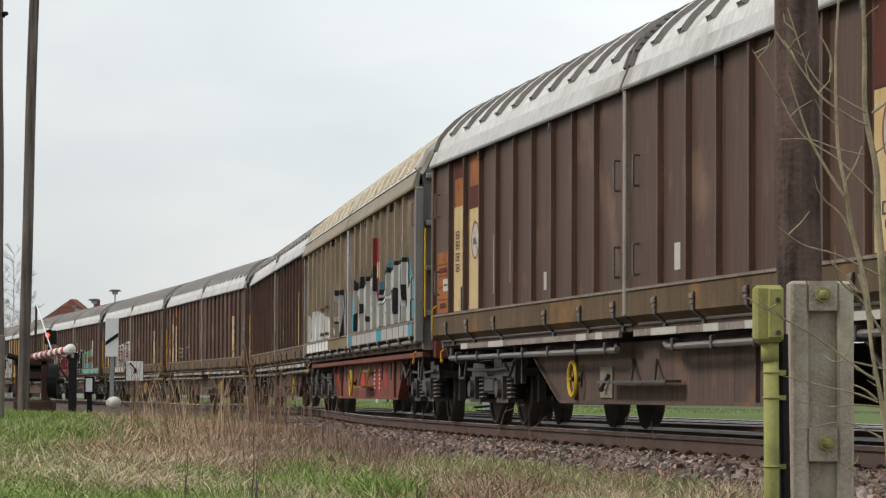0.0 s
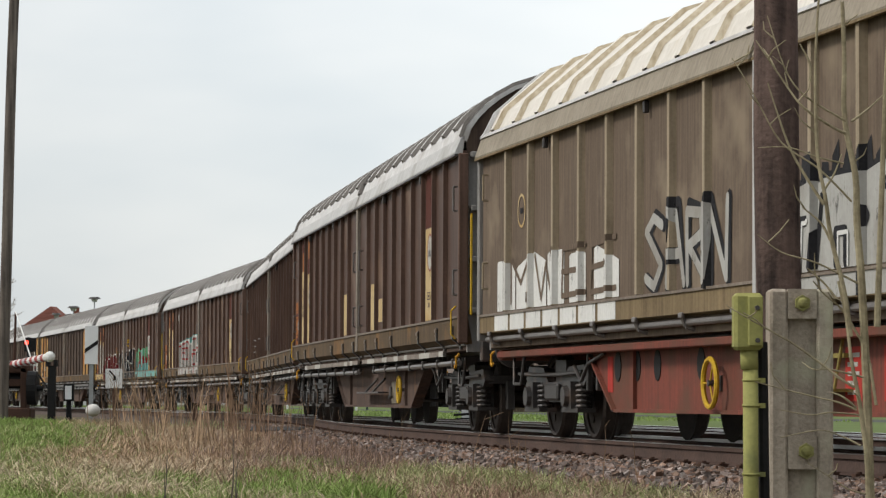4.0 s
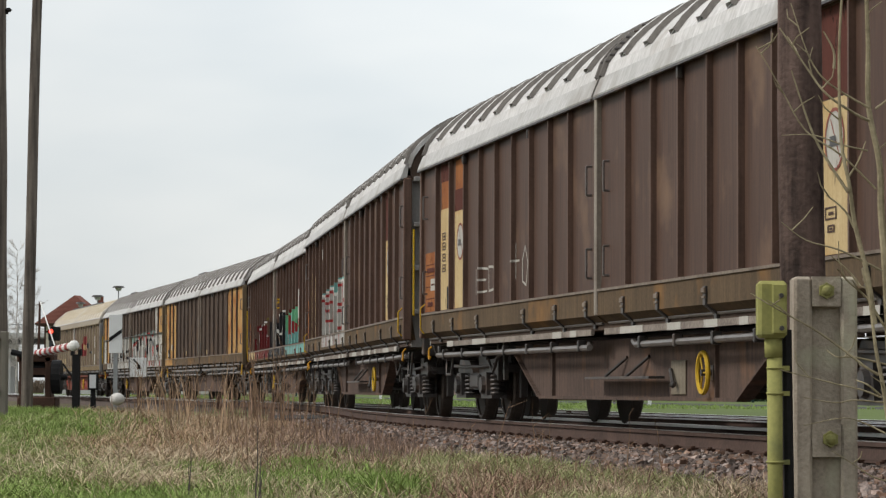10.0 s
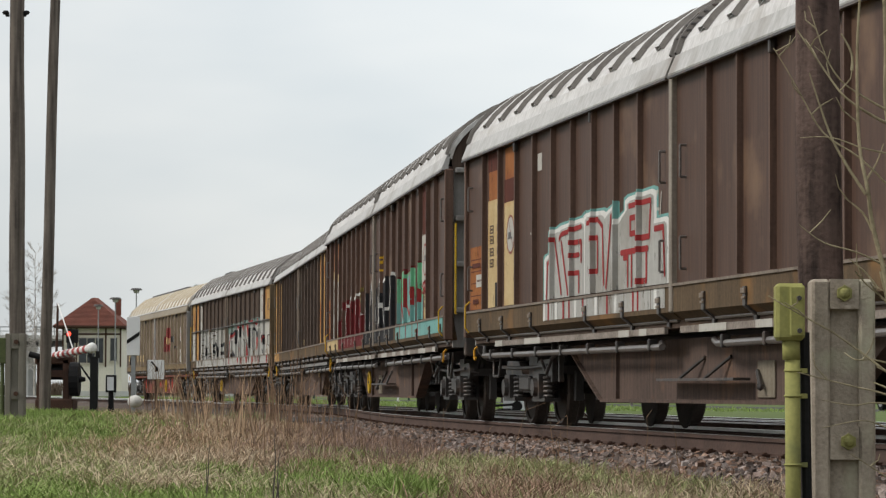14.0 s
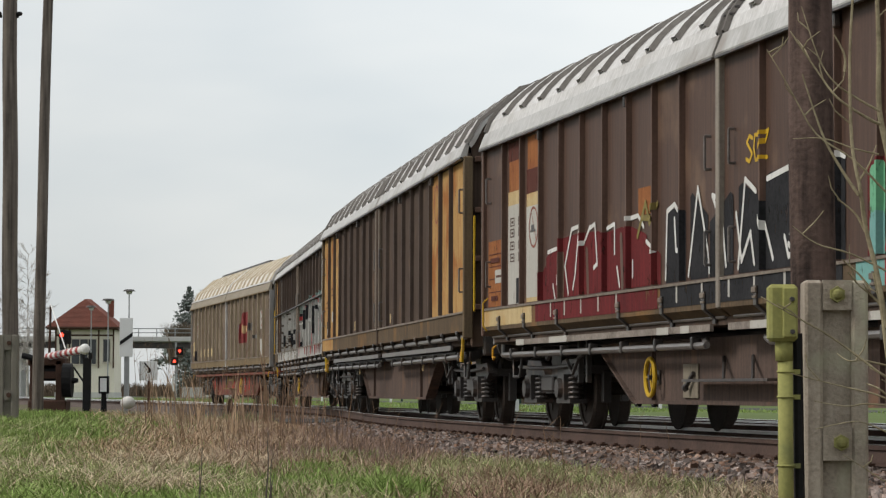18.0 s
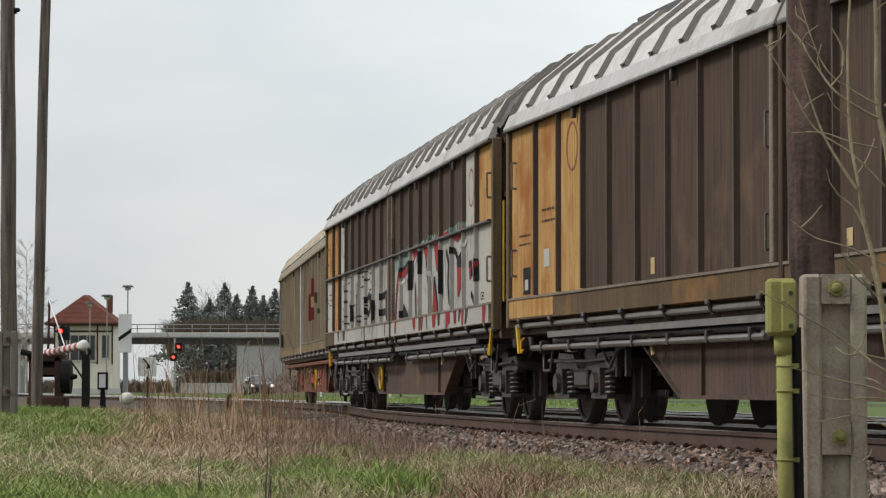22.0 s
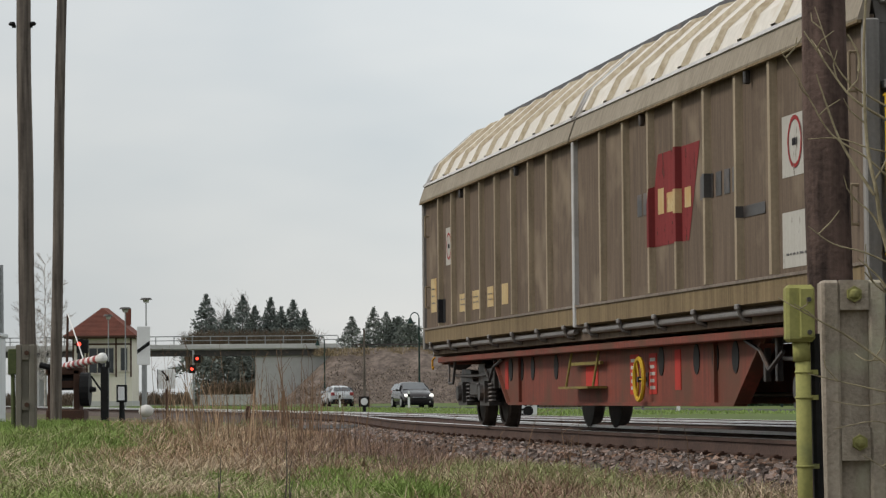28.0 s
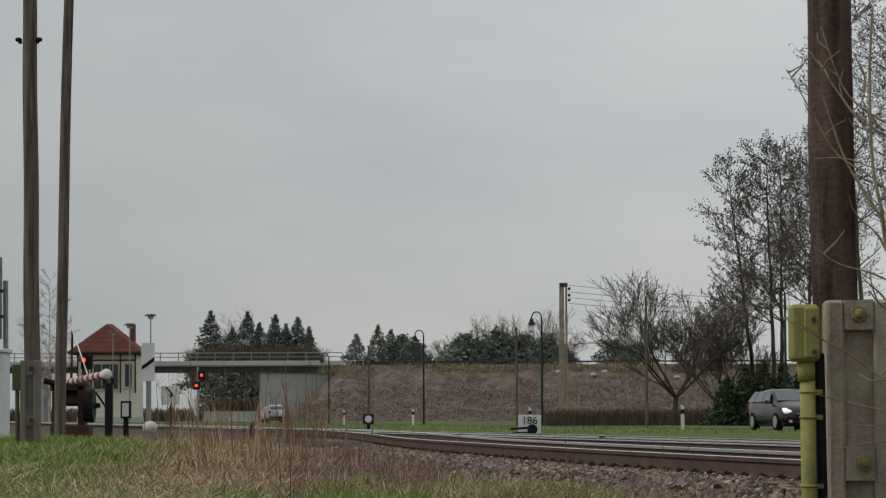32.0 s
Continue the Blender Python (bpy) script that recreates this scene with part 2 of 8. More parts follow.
BLACKPAINT = material("black_spray_paint", (0.038, 0.037, 0.040), (0.016, 0.016, 0.017), 0.85, 0, 2, 30, 0.6, 0.02, worn=0.345)
REDPAINT = material("red_spray_paint", (0.34, 0.045, 0.045), (0.21, 0.035, 0.035), 0.85, 0, 2, 30, 0.7, 0.02, 0.3, worn=0.345)
FADEDRED = material("faded_red_marking", (0.30, 0.11, 0.085), (0.2, 0.075, 0.06), 0.85, 0, 2, 30, 0.7, 0.02, 0.3, worn=0.345)
DARKRED = material("dark_red_spray_paint", (0.175, 0.028, 0.030), (0.08, 0.018, 0.019), 0.85, 0, 1.5, 30, 0.6, 0.02, 0.5, (0.11, 0.025, 0.022), worn=0.345)
PALETEAL = material("thin_pale_teal_spray", (0.27, 0.38, 0.34), (0.17, 0.22, 0.195), 0.85, 0, 1.5, 12, 0.9, 0.02, 0.3, worn=0.44)
TEAL = material("teal_spray_paint", (0.20, 0.40, 0.37), (0.13, 0.27, 0.25), 0.85, 0, 1.5, 30, 0.8, 0.02, 0.3, worn=0.345)
GREEN = material("green_spray_paint", (0.18, 0.44, 0.26), (0.12, 0.31, 0.19), 0.85, 0, 1.5, 30, 0.6, 0.02, 0.3, worn=0.345)
CYAN = material("cyan_spray_paint", (0.10, 0.28, 0.35), (0.06, 0.18, 0.23), 0.85, 0, 1.5, 30, 0.8, 0.02, 0.3, worn=0.345)
LOGORED = material("faded_red_emblem", (0.235, 0.042, 0.042), (0.15, 0.034, 0.034), 0.85, 0, 1.5, 30, 0.6, 0.02, 0.4, worn=0.34)
PALEGREY = material("pale_grey_panel", (0.48, 0.46, 0.42), (0.36, 0.34, 0.3), 0.85, 0, 1.5, 25, 0.8, 0.02, 0.4, worn=0.33)
RAILSIDE = material("rusty_rail_side", (0.125, 0.082, 0.066), (0.062, 0.043, 0.037), 0.75, 0.1, 2, 30, 0.6, 0.1)
RAILHEAD = material("polished_rail_head", (0.86, 0.85, 0.83), (0.68, 0.66, 0.64), 0.34, 1.0, 3, 40, 0.6, 0.02)
SLEEPER = material("weathered_sleeper", (0.10, 0.083, 0.07), (0.05, 0.042, 0.036), 0.85, 0, 4, 40, 0.8, 0.2)
BALLAST = material("brown_stained_ballast", (0.13, 0.098, 0.082), (0.045, 0.035, 0.03), 0.85, 0, 9, 60, 0.9, 0.4)
STONE = material("ballast_stone", (0.37, 0.315, 0.285), (0.17, 0.14, 0.127), 0.85, 0, 14, 70, 0.5, 0.3, per="island", vary=0.45,
                 tints=((1.0, 0.95, 0.93), (0.62, 0.58, 0.56), (0.90, 0.72, 0.60), (0.42, 0.39, 0.38), (1.0, 0.90, 0.85), (0.66, 0.48, 0.38), (0.82, 0.83, 0.84)))
SOIL = material("grassy_soil", (0.12, 0.105, 0.06), (0.07, 0.058, 0.036), 0.95, 0, 0.35, 6, 0.9, 0.4, 0, (0.075, 0.10, 0.032))
MEADOW = material("spring_meadow", (0.12, 0.165, 0.05), (0.08, 0.10, 0.038), 0.95, 0, 0.2, 4, 0.9, 0.3)
ASPHALT = material("grey_asphalt", (0.075, 0.073, 0.07), (0.05, 0.05, 0.05), 0.85, 0, 0.6, 60, 0.8, 0.1)
DRYGRASS = material("dry_straw_grass", (0.56, 0.45, 0.315), (0.33, 0.255, 0.175), 0.85, 0, 0.8, 20, 0.9, 0, per="island", vary=0.45)
ORANGEGRASS = material("orange_tan_dead_grass", (0.49, 0.345, 0.225), (0.27, 0.178, 0.112), 0.85, 0, 0.6, 20, 0.7, 0, per="island", vary=0.5)
REDGRASS = material("reddish_dry_grass", (0.36, 0.235, 0.165), (0.18, 0.115, 0.085), 0.85, 0, 0.8, 20, 0.6, 0, per="island", vary=0.5)
PURPLEWEED = material("purplish_brown_weed", (0.34, 0.245, 0.205), (0.17, 0.118, 0.10), 0.85, 0, 0.8, 20, 0.6, 0, per="island", vary=0.5)
THATCH = material("grey_brown_thatch", (0.36, 0.31, 0.22), (0.19, 0.16, 0.11), 0.9, 0, 0.8, 20, 0.6, 0, per="island", vary=0.45)
GREENGRASS = material("fresh_green_grass", (0.27, 0.36, 0.105), (0.155, 0.215, 0.062), 0.8, 0, 0.5, 20, 0.7, 0, per="island", vary=0.45)
OLIVEGRASS = material("olive_grass", (0.36, 0.375, 0.175), (0.205, 0.215, 0.095), 0.85, 0, 0.8, 20, 0.7, 0, per="island", vary=0.45)
STALK = material("dead_weed_stalk", (0.24, 0.155, 0.10), (0.12, 0.078, 0.052), 0.85, 0, 2, 20, 0.9, 0, per="island", vary=0.35)
POLEWOOD = material("tarred_pole_wood", (0.132, 0.090, 0.076), (0.027, 0.020, 0.018), 0.85, 0, 6, 40, 0.32, 0.8, 0.6)
POLEGREY = material("grey_weathered_pole_wood", (0.165, 0.140, 0.118), (0.062, 0.052, 0.045), 0.85, 0, 3.5, 25, 0.4, 0.5, 0.75)
CONCRETE = material("lichen_stained_concrete", (0.43, 0.37, 0.30), (0.215, 0.18, 0.145), 0.9, 0, 5, 70, 0.45, 0.5, 0.3, (0.40, 0.38, 0.28))
CONCRETE_OLD = material("dark_weathered_concrete", (0.23, 0.21, 0.175), (0.12, 0.108, 0.09), 0.9, 0, 4, 50, 1.0, 0.35, 0.5)
CONCRETE_FAR = material("pale_bridge_concrete", (0.50, 0.495, 0.475), (0.36, 0.355, 0.34), 0.85, 0, 0.15, 2, 0.8, 0.1, 0.3)
BOXYELLOW = material("mossy_yellow_box", (0.36, 0.345, 0.12), (0.19, 0.185, 0.07), 0.8, 0, 9, 60, 0.95, 0.15, 0.3, (0.15, 0.155, 0.07))
BOLTYELLOW = material("lichen_bolt", (0.30, 0.29, 0.10), (0.16, 0.15, 0.07), 0.8, 0, 14, 60, 0.9, 0.2)
GREENBOX = material("olive_green_box", (0.10, 0.115, 0.05), (0.06, 0.07, 0.035), 0.6, 0, 5, 40, 0.8, 0.1)
RUST = material("rust_brown_iron", (0.10, 0.055, 0.038), (0.05, 0.032, 0.026), 0.75, 0.1, 4, 40, 0.9, 0.15)
BLACKIRON = material("black_painted_iron", (0.022, 0.021, 0.021), (0.012, 0.012, 0.012), 0.55, 0.1, 4, 40, 0.8, 0.1)
BOOMRED = material("boom_red_stripe", (0.36, 0.05, 0.045), (0.26, 0.04, 0.035), 0.5, 0, 4, 40, 0.7, 0.02)
BOOMWHITE = material("boom_white_stripe", (0.72, 0.71, 0.68), (0.56, 0.55, 0.52), 0.5, 0, 4, 40, 0.7, 0.02)
SIGNWHITE = material("white_enamel_sign", (0.72, 0.73, 0.72), (0.6, 0.6, 0.59), 0.45, 0, 3, 40, 0.6, 0.02)
PALESTONE = material("chalky_pale_stone", (0.62, 0.60, 0.56), (0.42, 0.40, 0.37), 0.9, 0, 6, 40, 0.6, 0.2)
SIGNGREY = material("grey_sign_back", (0.42, 0.43, 0.43), (0.32, 0.33, 0.33), 0.5, 0.2, 3, 40, 0.6, 0.02)
GALV = material("galvanised_post", (0.32, 0.33, 0.33), (0.22, 0.225, 0.225), 0.5, 0.5, 5, 40, 0.7, 0.03)
PLASTER = material("cream_plaster", (0.70, 0.66, 0.565), (0.56, 0.52, 0.44), 0.9, 0, 0.5, 6, 0.6, 0.05, 0.3)
ROOFTILE = material("red_clay_roof_tile", (0.24, 0.095, 0.070), (0.12, 0.055, 0.045), 0.85, 0, 0.9, 8, 1.1, 0.2)
WINDOW = material("dark_window_glass", (0.035, 0.04, 0.045), (0.02, 0.022, 0.025), 0.12, 0, 2, 10, 0.5, 0)
WINFRAME = material("pale_window_surround", (0.52, 0.48, 0.40), (0.40, 0.36, 0.30), 0.7, 0, 2, 10, 0.5, 0)
BRICK = material("dark_red_chimney_brick", (0.20, 0.075, 0.05), (0.12, 0.05, 0.04), 0.85, 0, 3, 15, 0.8, 0.2)
LAMPGREEN = material("dark_green_lamp_post", (0.028, 0.05, 0.042), (0.018, 0.032, 0.028), 0.5, 0.1, 3, 20, 0.7, 0.03)
LAMPGLASS = material("lamp_glass", (0.5, 0.5, 0.48), (0.4, 0.4, 0.38), 0.25, 0, 3, 20, 0.5, 0)
BARK = material("grey_brown_bark", (0.085, 0.070, 0.058), (0.042, 0.035, 0.030), 0.9, 0, 3, 25, 0.9, 0.3)
TWIG = material("bare_twig_bark", (0.13, 0.112, 0.096), (0.07, 0.06, 0.052), 0.9, 0, 3, 25, 0.9, 0, per="island", vary=0.3)
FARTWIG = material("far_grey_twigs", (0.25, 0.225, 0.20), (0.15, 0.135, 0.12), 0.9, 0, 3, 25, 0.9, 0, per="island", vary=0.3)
BIRCHTWIG = material("pale_birch_twigs", (0.46, 0.43, 0.40), (0.3, 0.28, 0.26), 0.9, 0, 3, 25, 0.9, 0, per="island", vary=0.3)
SHRUBBARK = material("pale_olive_shrub_bark", (0.36, 0.31, 0.20), (0.17, 0.14, 0.088), 0.75, 0, 6, 40, 0.6, 0.15)
# distance haze is mixed into both evergreen colours: paler and greyer
NEEDLE = material("hazy_spruce_needles", (0.165, 0.185, 0.165), (0.105, 0.122, 0.112), 0.9, 0, 0.4, 4, 0.9, 0, per="island", vary=0.35)
PINE = material("hazy_pine_foliage", (0.18, 0.197, 0.168), (0.115, 0.128, 0.115), 0.9, 0, 0.4, 4, 0.9, 0, per="island", vary=0.35)
THUJA = material("dark_green_thuja", (0.06, 0.085, 0.045), (0.032, 0.048, 0.027), 0.85, 0, 0.6, 5, 0.9, 0, per="island", vary=0.4)
HEDGE = material("leafless_brown_hedge", (0.155, 0.118, 0.085), (0.085, 0.066, 0.05), 0.9, 0, 0.6, 6, 0.9, 0, per="island", vary=0.4)
BANKWEED = material("dead_bank_weeds", (0.25, 0.20, 0.165), (0.10, 0.08, 0.065), 0.9, 0, 0.6, 6, 0.6, 0, per="island", vary=0.7)
SCRUB = material("bank_scrub", (0.22, 0.175, 0.148), (0.075, 0.059, 0.050), 0.95, 0, 0.7, 3.0, 0.6, 0.6, 0, (0.10, 0.08, 0.067), stain_at=0.56)
STRAWBANK = material("straw_bank_edge", (0.32, 0.25, 0.155), (0.19, 0.145, 0.09), 0.9, 0, 0.4, 5, 0.9, 0, per="island", vary=0.4)
CARDARK = material("dark_bronze_car_paint", (0.048, 0.042, 0.042), (0.036, 0.032, 0.032), 0.15, 0.5, 2, 80, 0.4, 0)
CARWHITE = material("silver_white_car_paint", (0.52, 0.53, 0.54), (0.46, 0.47, 0.48), 0.3, 0.3, 2, 80, 0.4, 0)
# lighter grey and part metal put a pale sky reflection into the glass
CARGLASS = material("sky_toned_car_glass", (0.13, 0.135, 0.14), (0.10, 0.105, 0.11), 0.03, 0.35, 2, 10, 0.4, 0)
TYRE = material("tyre_rubber", (0.02, 0.02, 0.02), (0.013, 0.013, 0.013), 0.85, 0, 6, 60, 0.6, 0.05)
RIM = material("alloy_rim", (0.5, 0.5, 0.5), (0.35, 0.35, 0.35), 0.35, 0.8, 6, 60, 0.6, 0)
HEADLAMP = material("lit_headlamp", (1.0, 0.97, 0.9), (1.0, 0.97, 0.9), 0.2, 0, 2, 10, 0.3, 0, emit=0.45)
TAILLAMP = material("tail_lamp", (0.3, 0.02, 0.02), (0.2, 0.02, 0.02), 0.3, 0, 2, 10, 0.3, 0)
REDLAMP = material("lit_red_signal_lamp", (1.0, 0.06, 0.03), (1.0, 0.06, 0.03), 0.3, 0, 2, 10, 0.3, 0, emit=1.8)
CABINET = material("white_relay_cabinet", (0.66, 0.68, 0.69), (0.55, 0.57, 0.58), 0.5, 0, 2, 30, 0.6, 0.03)
WIRE = material("line_wire", (0.06, 0.06, 0.06), (0.04, 0.04, 0.04), 0.6, 0.5, 3, 30, 0.5, 0)


# ------------------------------------------------------------------ mesh helpers
def part(name, bm, mat, parent=None, label="", smooth=False):
    """Links a bmesh as one mesh object, under a thing or part where one is given."""
    me = bpy.data.meshes.new(name)
    if smooth:
        for f in bm.faces:
            f.smooth = True
    bm.to_mesh(me)
    bm.free()
    me.materials.append(mat)
    ob = new(name, me)
    if parent is not None:
        ob.parent = parent
    if label:
        ob["label"] = label
    return ob


def mesh_part(name, verts, faces, mat, parent=None, label="", kind=""):
    me = bpy.data.meshes.new(name)
    me.from_pydata(verts, [], faces)
    me.materials.append(mat)
    ob = new(name, me)
    if parent is not None:
        ob.parent = parent
    if label:
        ob["label"] = label
    if kind:
        ob["kind"] = kind
    return ob


def thing(name, label, category, m=None, group="", kind=""):
    ob = new(name)
    ob.empty_display_size = 0.3
    if m is not None:
        ob.matrix_basis = m
    return tagged(ob, label, category, group, kind)


def B():
    return bmesh.new()


def box(bm, x0, x1, y0, y1, z0, z1, bev=0.0):
    r = bmesh.ops.create_cube(bm, size=1.0)
    for v in r["verts"]:
        v.co = Vector(((x0 + x1) / 2 + v.co.x * (x1 - x0), (y0 + y1) / 2 + v.co.y * (y1 - y0), (z0 + z1) / 2 + v.co.z * (z1 - z0)))
    if bev:
        es = list({e for v in r["verts"] for e in v.link_edges})
        bmesh.ops.bevel(bm, geom=es, offset=bev, segments=1, affect="EDGES", profile=0.5)
    return bm


def rod(bm, p, q, r, r2=None, n=8):
    """A capped round bar from p to q."""
    p, q = Vector(p), Vector(q)
    d = q - p
    m = Matrix.Translation((p + q) / 2) @ d.to_track_quat("Z", "Y").to_matrix().to_4x4()
    bmesh.ops.create_cone(bm, cap_ends=True, segments=n, radius1=r, radius2=r if r2 is None else r2, depth=d.length, matrix=m)
    return bm


def pipe(bm, pts, r, n=6):
    """A bent round bar along pts."""
    for a, b in zip(pts, pts[1:]):
        rod(bm, a, b, r, r, n)
    return bm


def tube(pts, radii, n=14):
    """One smooth limb through pts with a radius at each."""
    b = B()
    rows = []
    for i, (p, r) in enumerate(zip(pts, radii)):
        p = Vector(p)
        d = (Vector(pts[min(i + 1, len(pts) - 1)]) - Vector(pts[max(i - 1, 0)])).normalized()
        s = d.cross(Vector((0, 1, 0.02))).normalized()
        t = d.cross(s).normalized()
        rows.append([b.verts.new(p + (s * math.cos(2 * math.pi * k / n) + t * math.sin(2 * math.pi * k / n)) * r) for k in range(n)])
    for r0, r1 in zip(rows, rows[1:]):
        for k in range(n):
            b.faces.new((r0[k], r0[(k + 1) % n], r1[(k + 1) % n], r1[k]))
    bmesh.ops.recalc_face_normals(b, faces=b.faces[:])
    return b


def prism(bm, outline, x0, x1):
    """A closed outline in y, z drawn out along x."""
    a = [bm.verts.new((x0, y, z)) for y, z in outline]
    b = [bm.verts.new((x1, y, z)) for y, z in outline]
    n = len(outline)
    for i in range(n):
        j = (i + 1) % n
        bm.faces.new((a[i], a[j], b[j], b[i]))
    bm.faces.new(a[::-1])
    bm.faces.new(b)
    bmesh.ops.recalc_face_normals(bm, faces=bm.faces[:])
    return bm


def slab(bm, outline, y0, y1):
    """A closed outline in x, z drawn out along y."""
    a = [bm.verts.new((x, y0, z)) for x, z in outline]
    b = [bm.verts.new((x, y1, z)) for x, z in outline]
    n = len(outline)
    for i in range(n):
        j = (i + 1) % n
        bm.faces.new((a[i], a[j], b[j], b[i]))
    bm.faces.new(a[::-1])
    bm.faces.new(b)
    bmesh.ops.recalc_face_normals(bm, faces=bm.faces[:])
    return bm


def ring(bm, c, R, r, axis="Y", n=16, k=6):
    c = Vector(c)
    rows = []
    for i in range(n):
        a = 2 * math.pi * i / n
        row = []
        for j in range(k):
            b = 2 * math.pi * j / k
            rad, off = R + r * math.cos(b), r * math.sin(b)
            if axis == "Y":
                p = Vector((rad * math.cos(a), off, rad * math.sin(a)))
            elif axis == "Z":
                p = Vector((rad * math.cos(a), rad * math.sin(a), off))
            else:
                p = Vector((off, rad * math.cos(a), rad * math.sin(a)))
            row.append(bm.verts.new(c + p))
        rows.append(row)
    for i in range(n):
        for j in range(k):
            bm.faces.new((rows[i][j], rows[(i + 1) % n][j], rows[(i + 1) % n][(j + 1) % k], rows[i][(j + 1) % k]))
    return bm


def ball(bm, c, r, n=2, squash=1.0):
    bmesh.ops.create_icosphere(bm, subdivisions=n, radius=r, matrix=Matrix.Translation(c) @ Matrix.Diagonal((1, 1, squash, 1)))
    return bm


# ------------------------------------------------------------------ the line of the track
BEND_U = np.linspace(-140, 46, 16)
BEND = np.radians([12.23, 12.33, 12.43, 12.52, 12.43, 11.45, 11.26, 10.83, 8.61, 5.48, 4.35, 7.82, 9.17, 10.9, 12.63, 14.36])
HALF = 1.44          # half the width of a wagon
_us = np.arange(-420, 130.01, 0.5)
_h = np.interp(_us, BEND_U, BEND)
_hm = (_h[1:] + _h[:-1]) / 2
_X = np.concatenate([[0], np.cumsum(0.5 * np.sin(_hm))])
_Y = np.concatenate([[0], np.cumsum(-0.5 * np.cos(_hm))])
_i0 = int(np.argmin(np.abs(_us)))
_X += -0.457 - _X[_i0] + HALF * np.cos(_h)
_Y += 44.58 - _Y[_i0] + HALF * np.sin(_h)


def on_line(u):
    """The middle of the main track, u metres along it towards the camera."""
    return float(np.interp(u, _us, _X)), float(np.interp(u, _us, _Y))


def line_x(y):
    """Where the middle of the main track crosses a given y."""
    return np.interp(-np.asarray(y, float), -_Y, _X)


def second_x(y):
    """The straight track, which the main one leaves by a turnout."""
    y = np.asarray(y, float)
    y0 = 101.0
    x0 = float(line_x(y0))
    return np.where(y > y0, line_x(y), x0 - 0.197 * (y - y0))


# ------------------------------------------------------------------ ground, road, tracks
def soft(a, b, v):
    t = np.clip((v - a) / (b - a), 0, 1)
    return t * t * (3 - 2 * t)


def ground_z(x, y):
    """Height of the ground: a shallow hollow before the track, a low knoll by the crossing, flat land behind."""
    d = x - line_x(y)
    z = np.full_like(x, -0.36)
    z = z + 0.10 * soft(0, -40, d + 4) + 0.35 * np.exp(-((x + 5.4) / 2.6) ** 2 - ((y - 40) / 11) ** 2)
    z = z + 0.04 * np.exp(-((x + 3.0) / 1.6) ** 2 - ((y - 38) / 8) ** 2)
    z = z + 0.06 * soft(55, 70, y) * soft(0, -6, d)
    z = z + 0.05 * soft(8, 14, d) + 0.035 * np.sin(x * 1.7 + y * 0.6) * np.sin(y * 0.9 - x * 0.4) * soft(-2.4, -3.2, d)
    return z


def axis(fine0, fine1, step, far):
    a = list(np.arange(fine0, fine1, step))
    up, s = [a[-1]], step
    while up[-1] < far:
        s *= 1.35
        up.append(up[-1] + s)
    dn, s = [a[0]], step
    while dn[-1] > -far:
        s *= 1.35
        dn.append(dn[-1] - s)
    return np.array(dn[:0:-1] + a + up[1:])


def build_ground():
    xs, ys = axis(-16, 16, 0.45, 2500), axis(6, 90, 0.6, 3500)
    gx, gy = np.meshgrid(xs, ys)
    gz = ground_z(gx, gy)
    nx, ny = len(xs), len(ys)
    v = np.stack([gx.ravel(), gy.ravel(), gz.ravel()], -1).tolist()
    f = [(j * nx + i, j * nx + i + 1, (j + 1) * nx + i + 1, (j + 1) * nx + i) for j in range(ny - 1) for i in range(nx - 1)]
    ob = mesh_part("ground", v, f, SOIL)
    for p in ob.data.polygons:
        p.use_smooth = True
    tagged(ob, "rough spring ground with soil and short grass", "ground", kind="structure")


def ribbon(name, edge_a, edge_b, z, ys, mat, label, category, thick=0.08):
    """A thin strip of made ground between two edges that are functions of y."""
    v, f = [], []
    for y in ys:
        for x, dz in ((edge_a(y), 0), (edge_b(y), 0), (edge_b(y), -thick), (edge_a(y), -thick)):
            v.append((float(x), float(y), z + dz))
    for i in range(len(ys) - 1):
        a, b = 4 * i, 4 * i + 4
        for k in range(4):
            f.append((a + k, a + (k + 1) % 4, b + (k + 1) % 4, b + k))
    ob = mesh_part(name, v, f, mat)
    return tagged(ob, label, category, kind="structure")


def road_x(y):
    return 35.6 - 0.21 * np.asarray(y, float)


def build_road():
    ys = np.concatenate([np.arange(40, 300, 6.0), np.arange(300, 900, 40.0)])
    ribbon("road", lambda y: road_x(y) - 3.2, lambda y: road_x(y) + 3.2, -0.19, ys, ASPHALT, "grey asphalt country road running beside the railway", "road", 0.25)
    ribbon("verge", lambda y: max(float(second_x(y)) + 3.4, -40 + 0 * y), lambda y: road_x(y) - 3.3, -0.16, ys, MEADOW,
           "strip of bright green grass between the track and the road", "verge", 0.2)
    ribbon("field", lambda y: road_x(y) + 3.3, lambda y: road_x(y) + 120, -0.22, ys, MEADOW, "green meadow beyond the road", "meadow", 0.2)


RAIL = [(-0.075, -0.172), (0.075, -0.172), (0.075, -0.160), (0.016, -0.145), (0.010, -0.05), (0.034, -0.042), (0.036, -0.004), (-0.036, -0.004),
        (-0.034, -0.042), (-0.010, -0.05), (-0.016, -0.145), (-0.075, -0.160)]


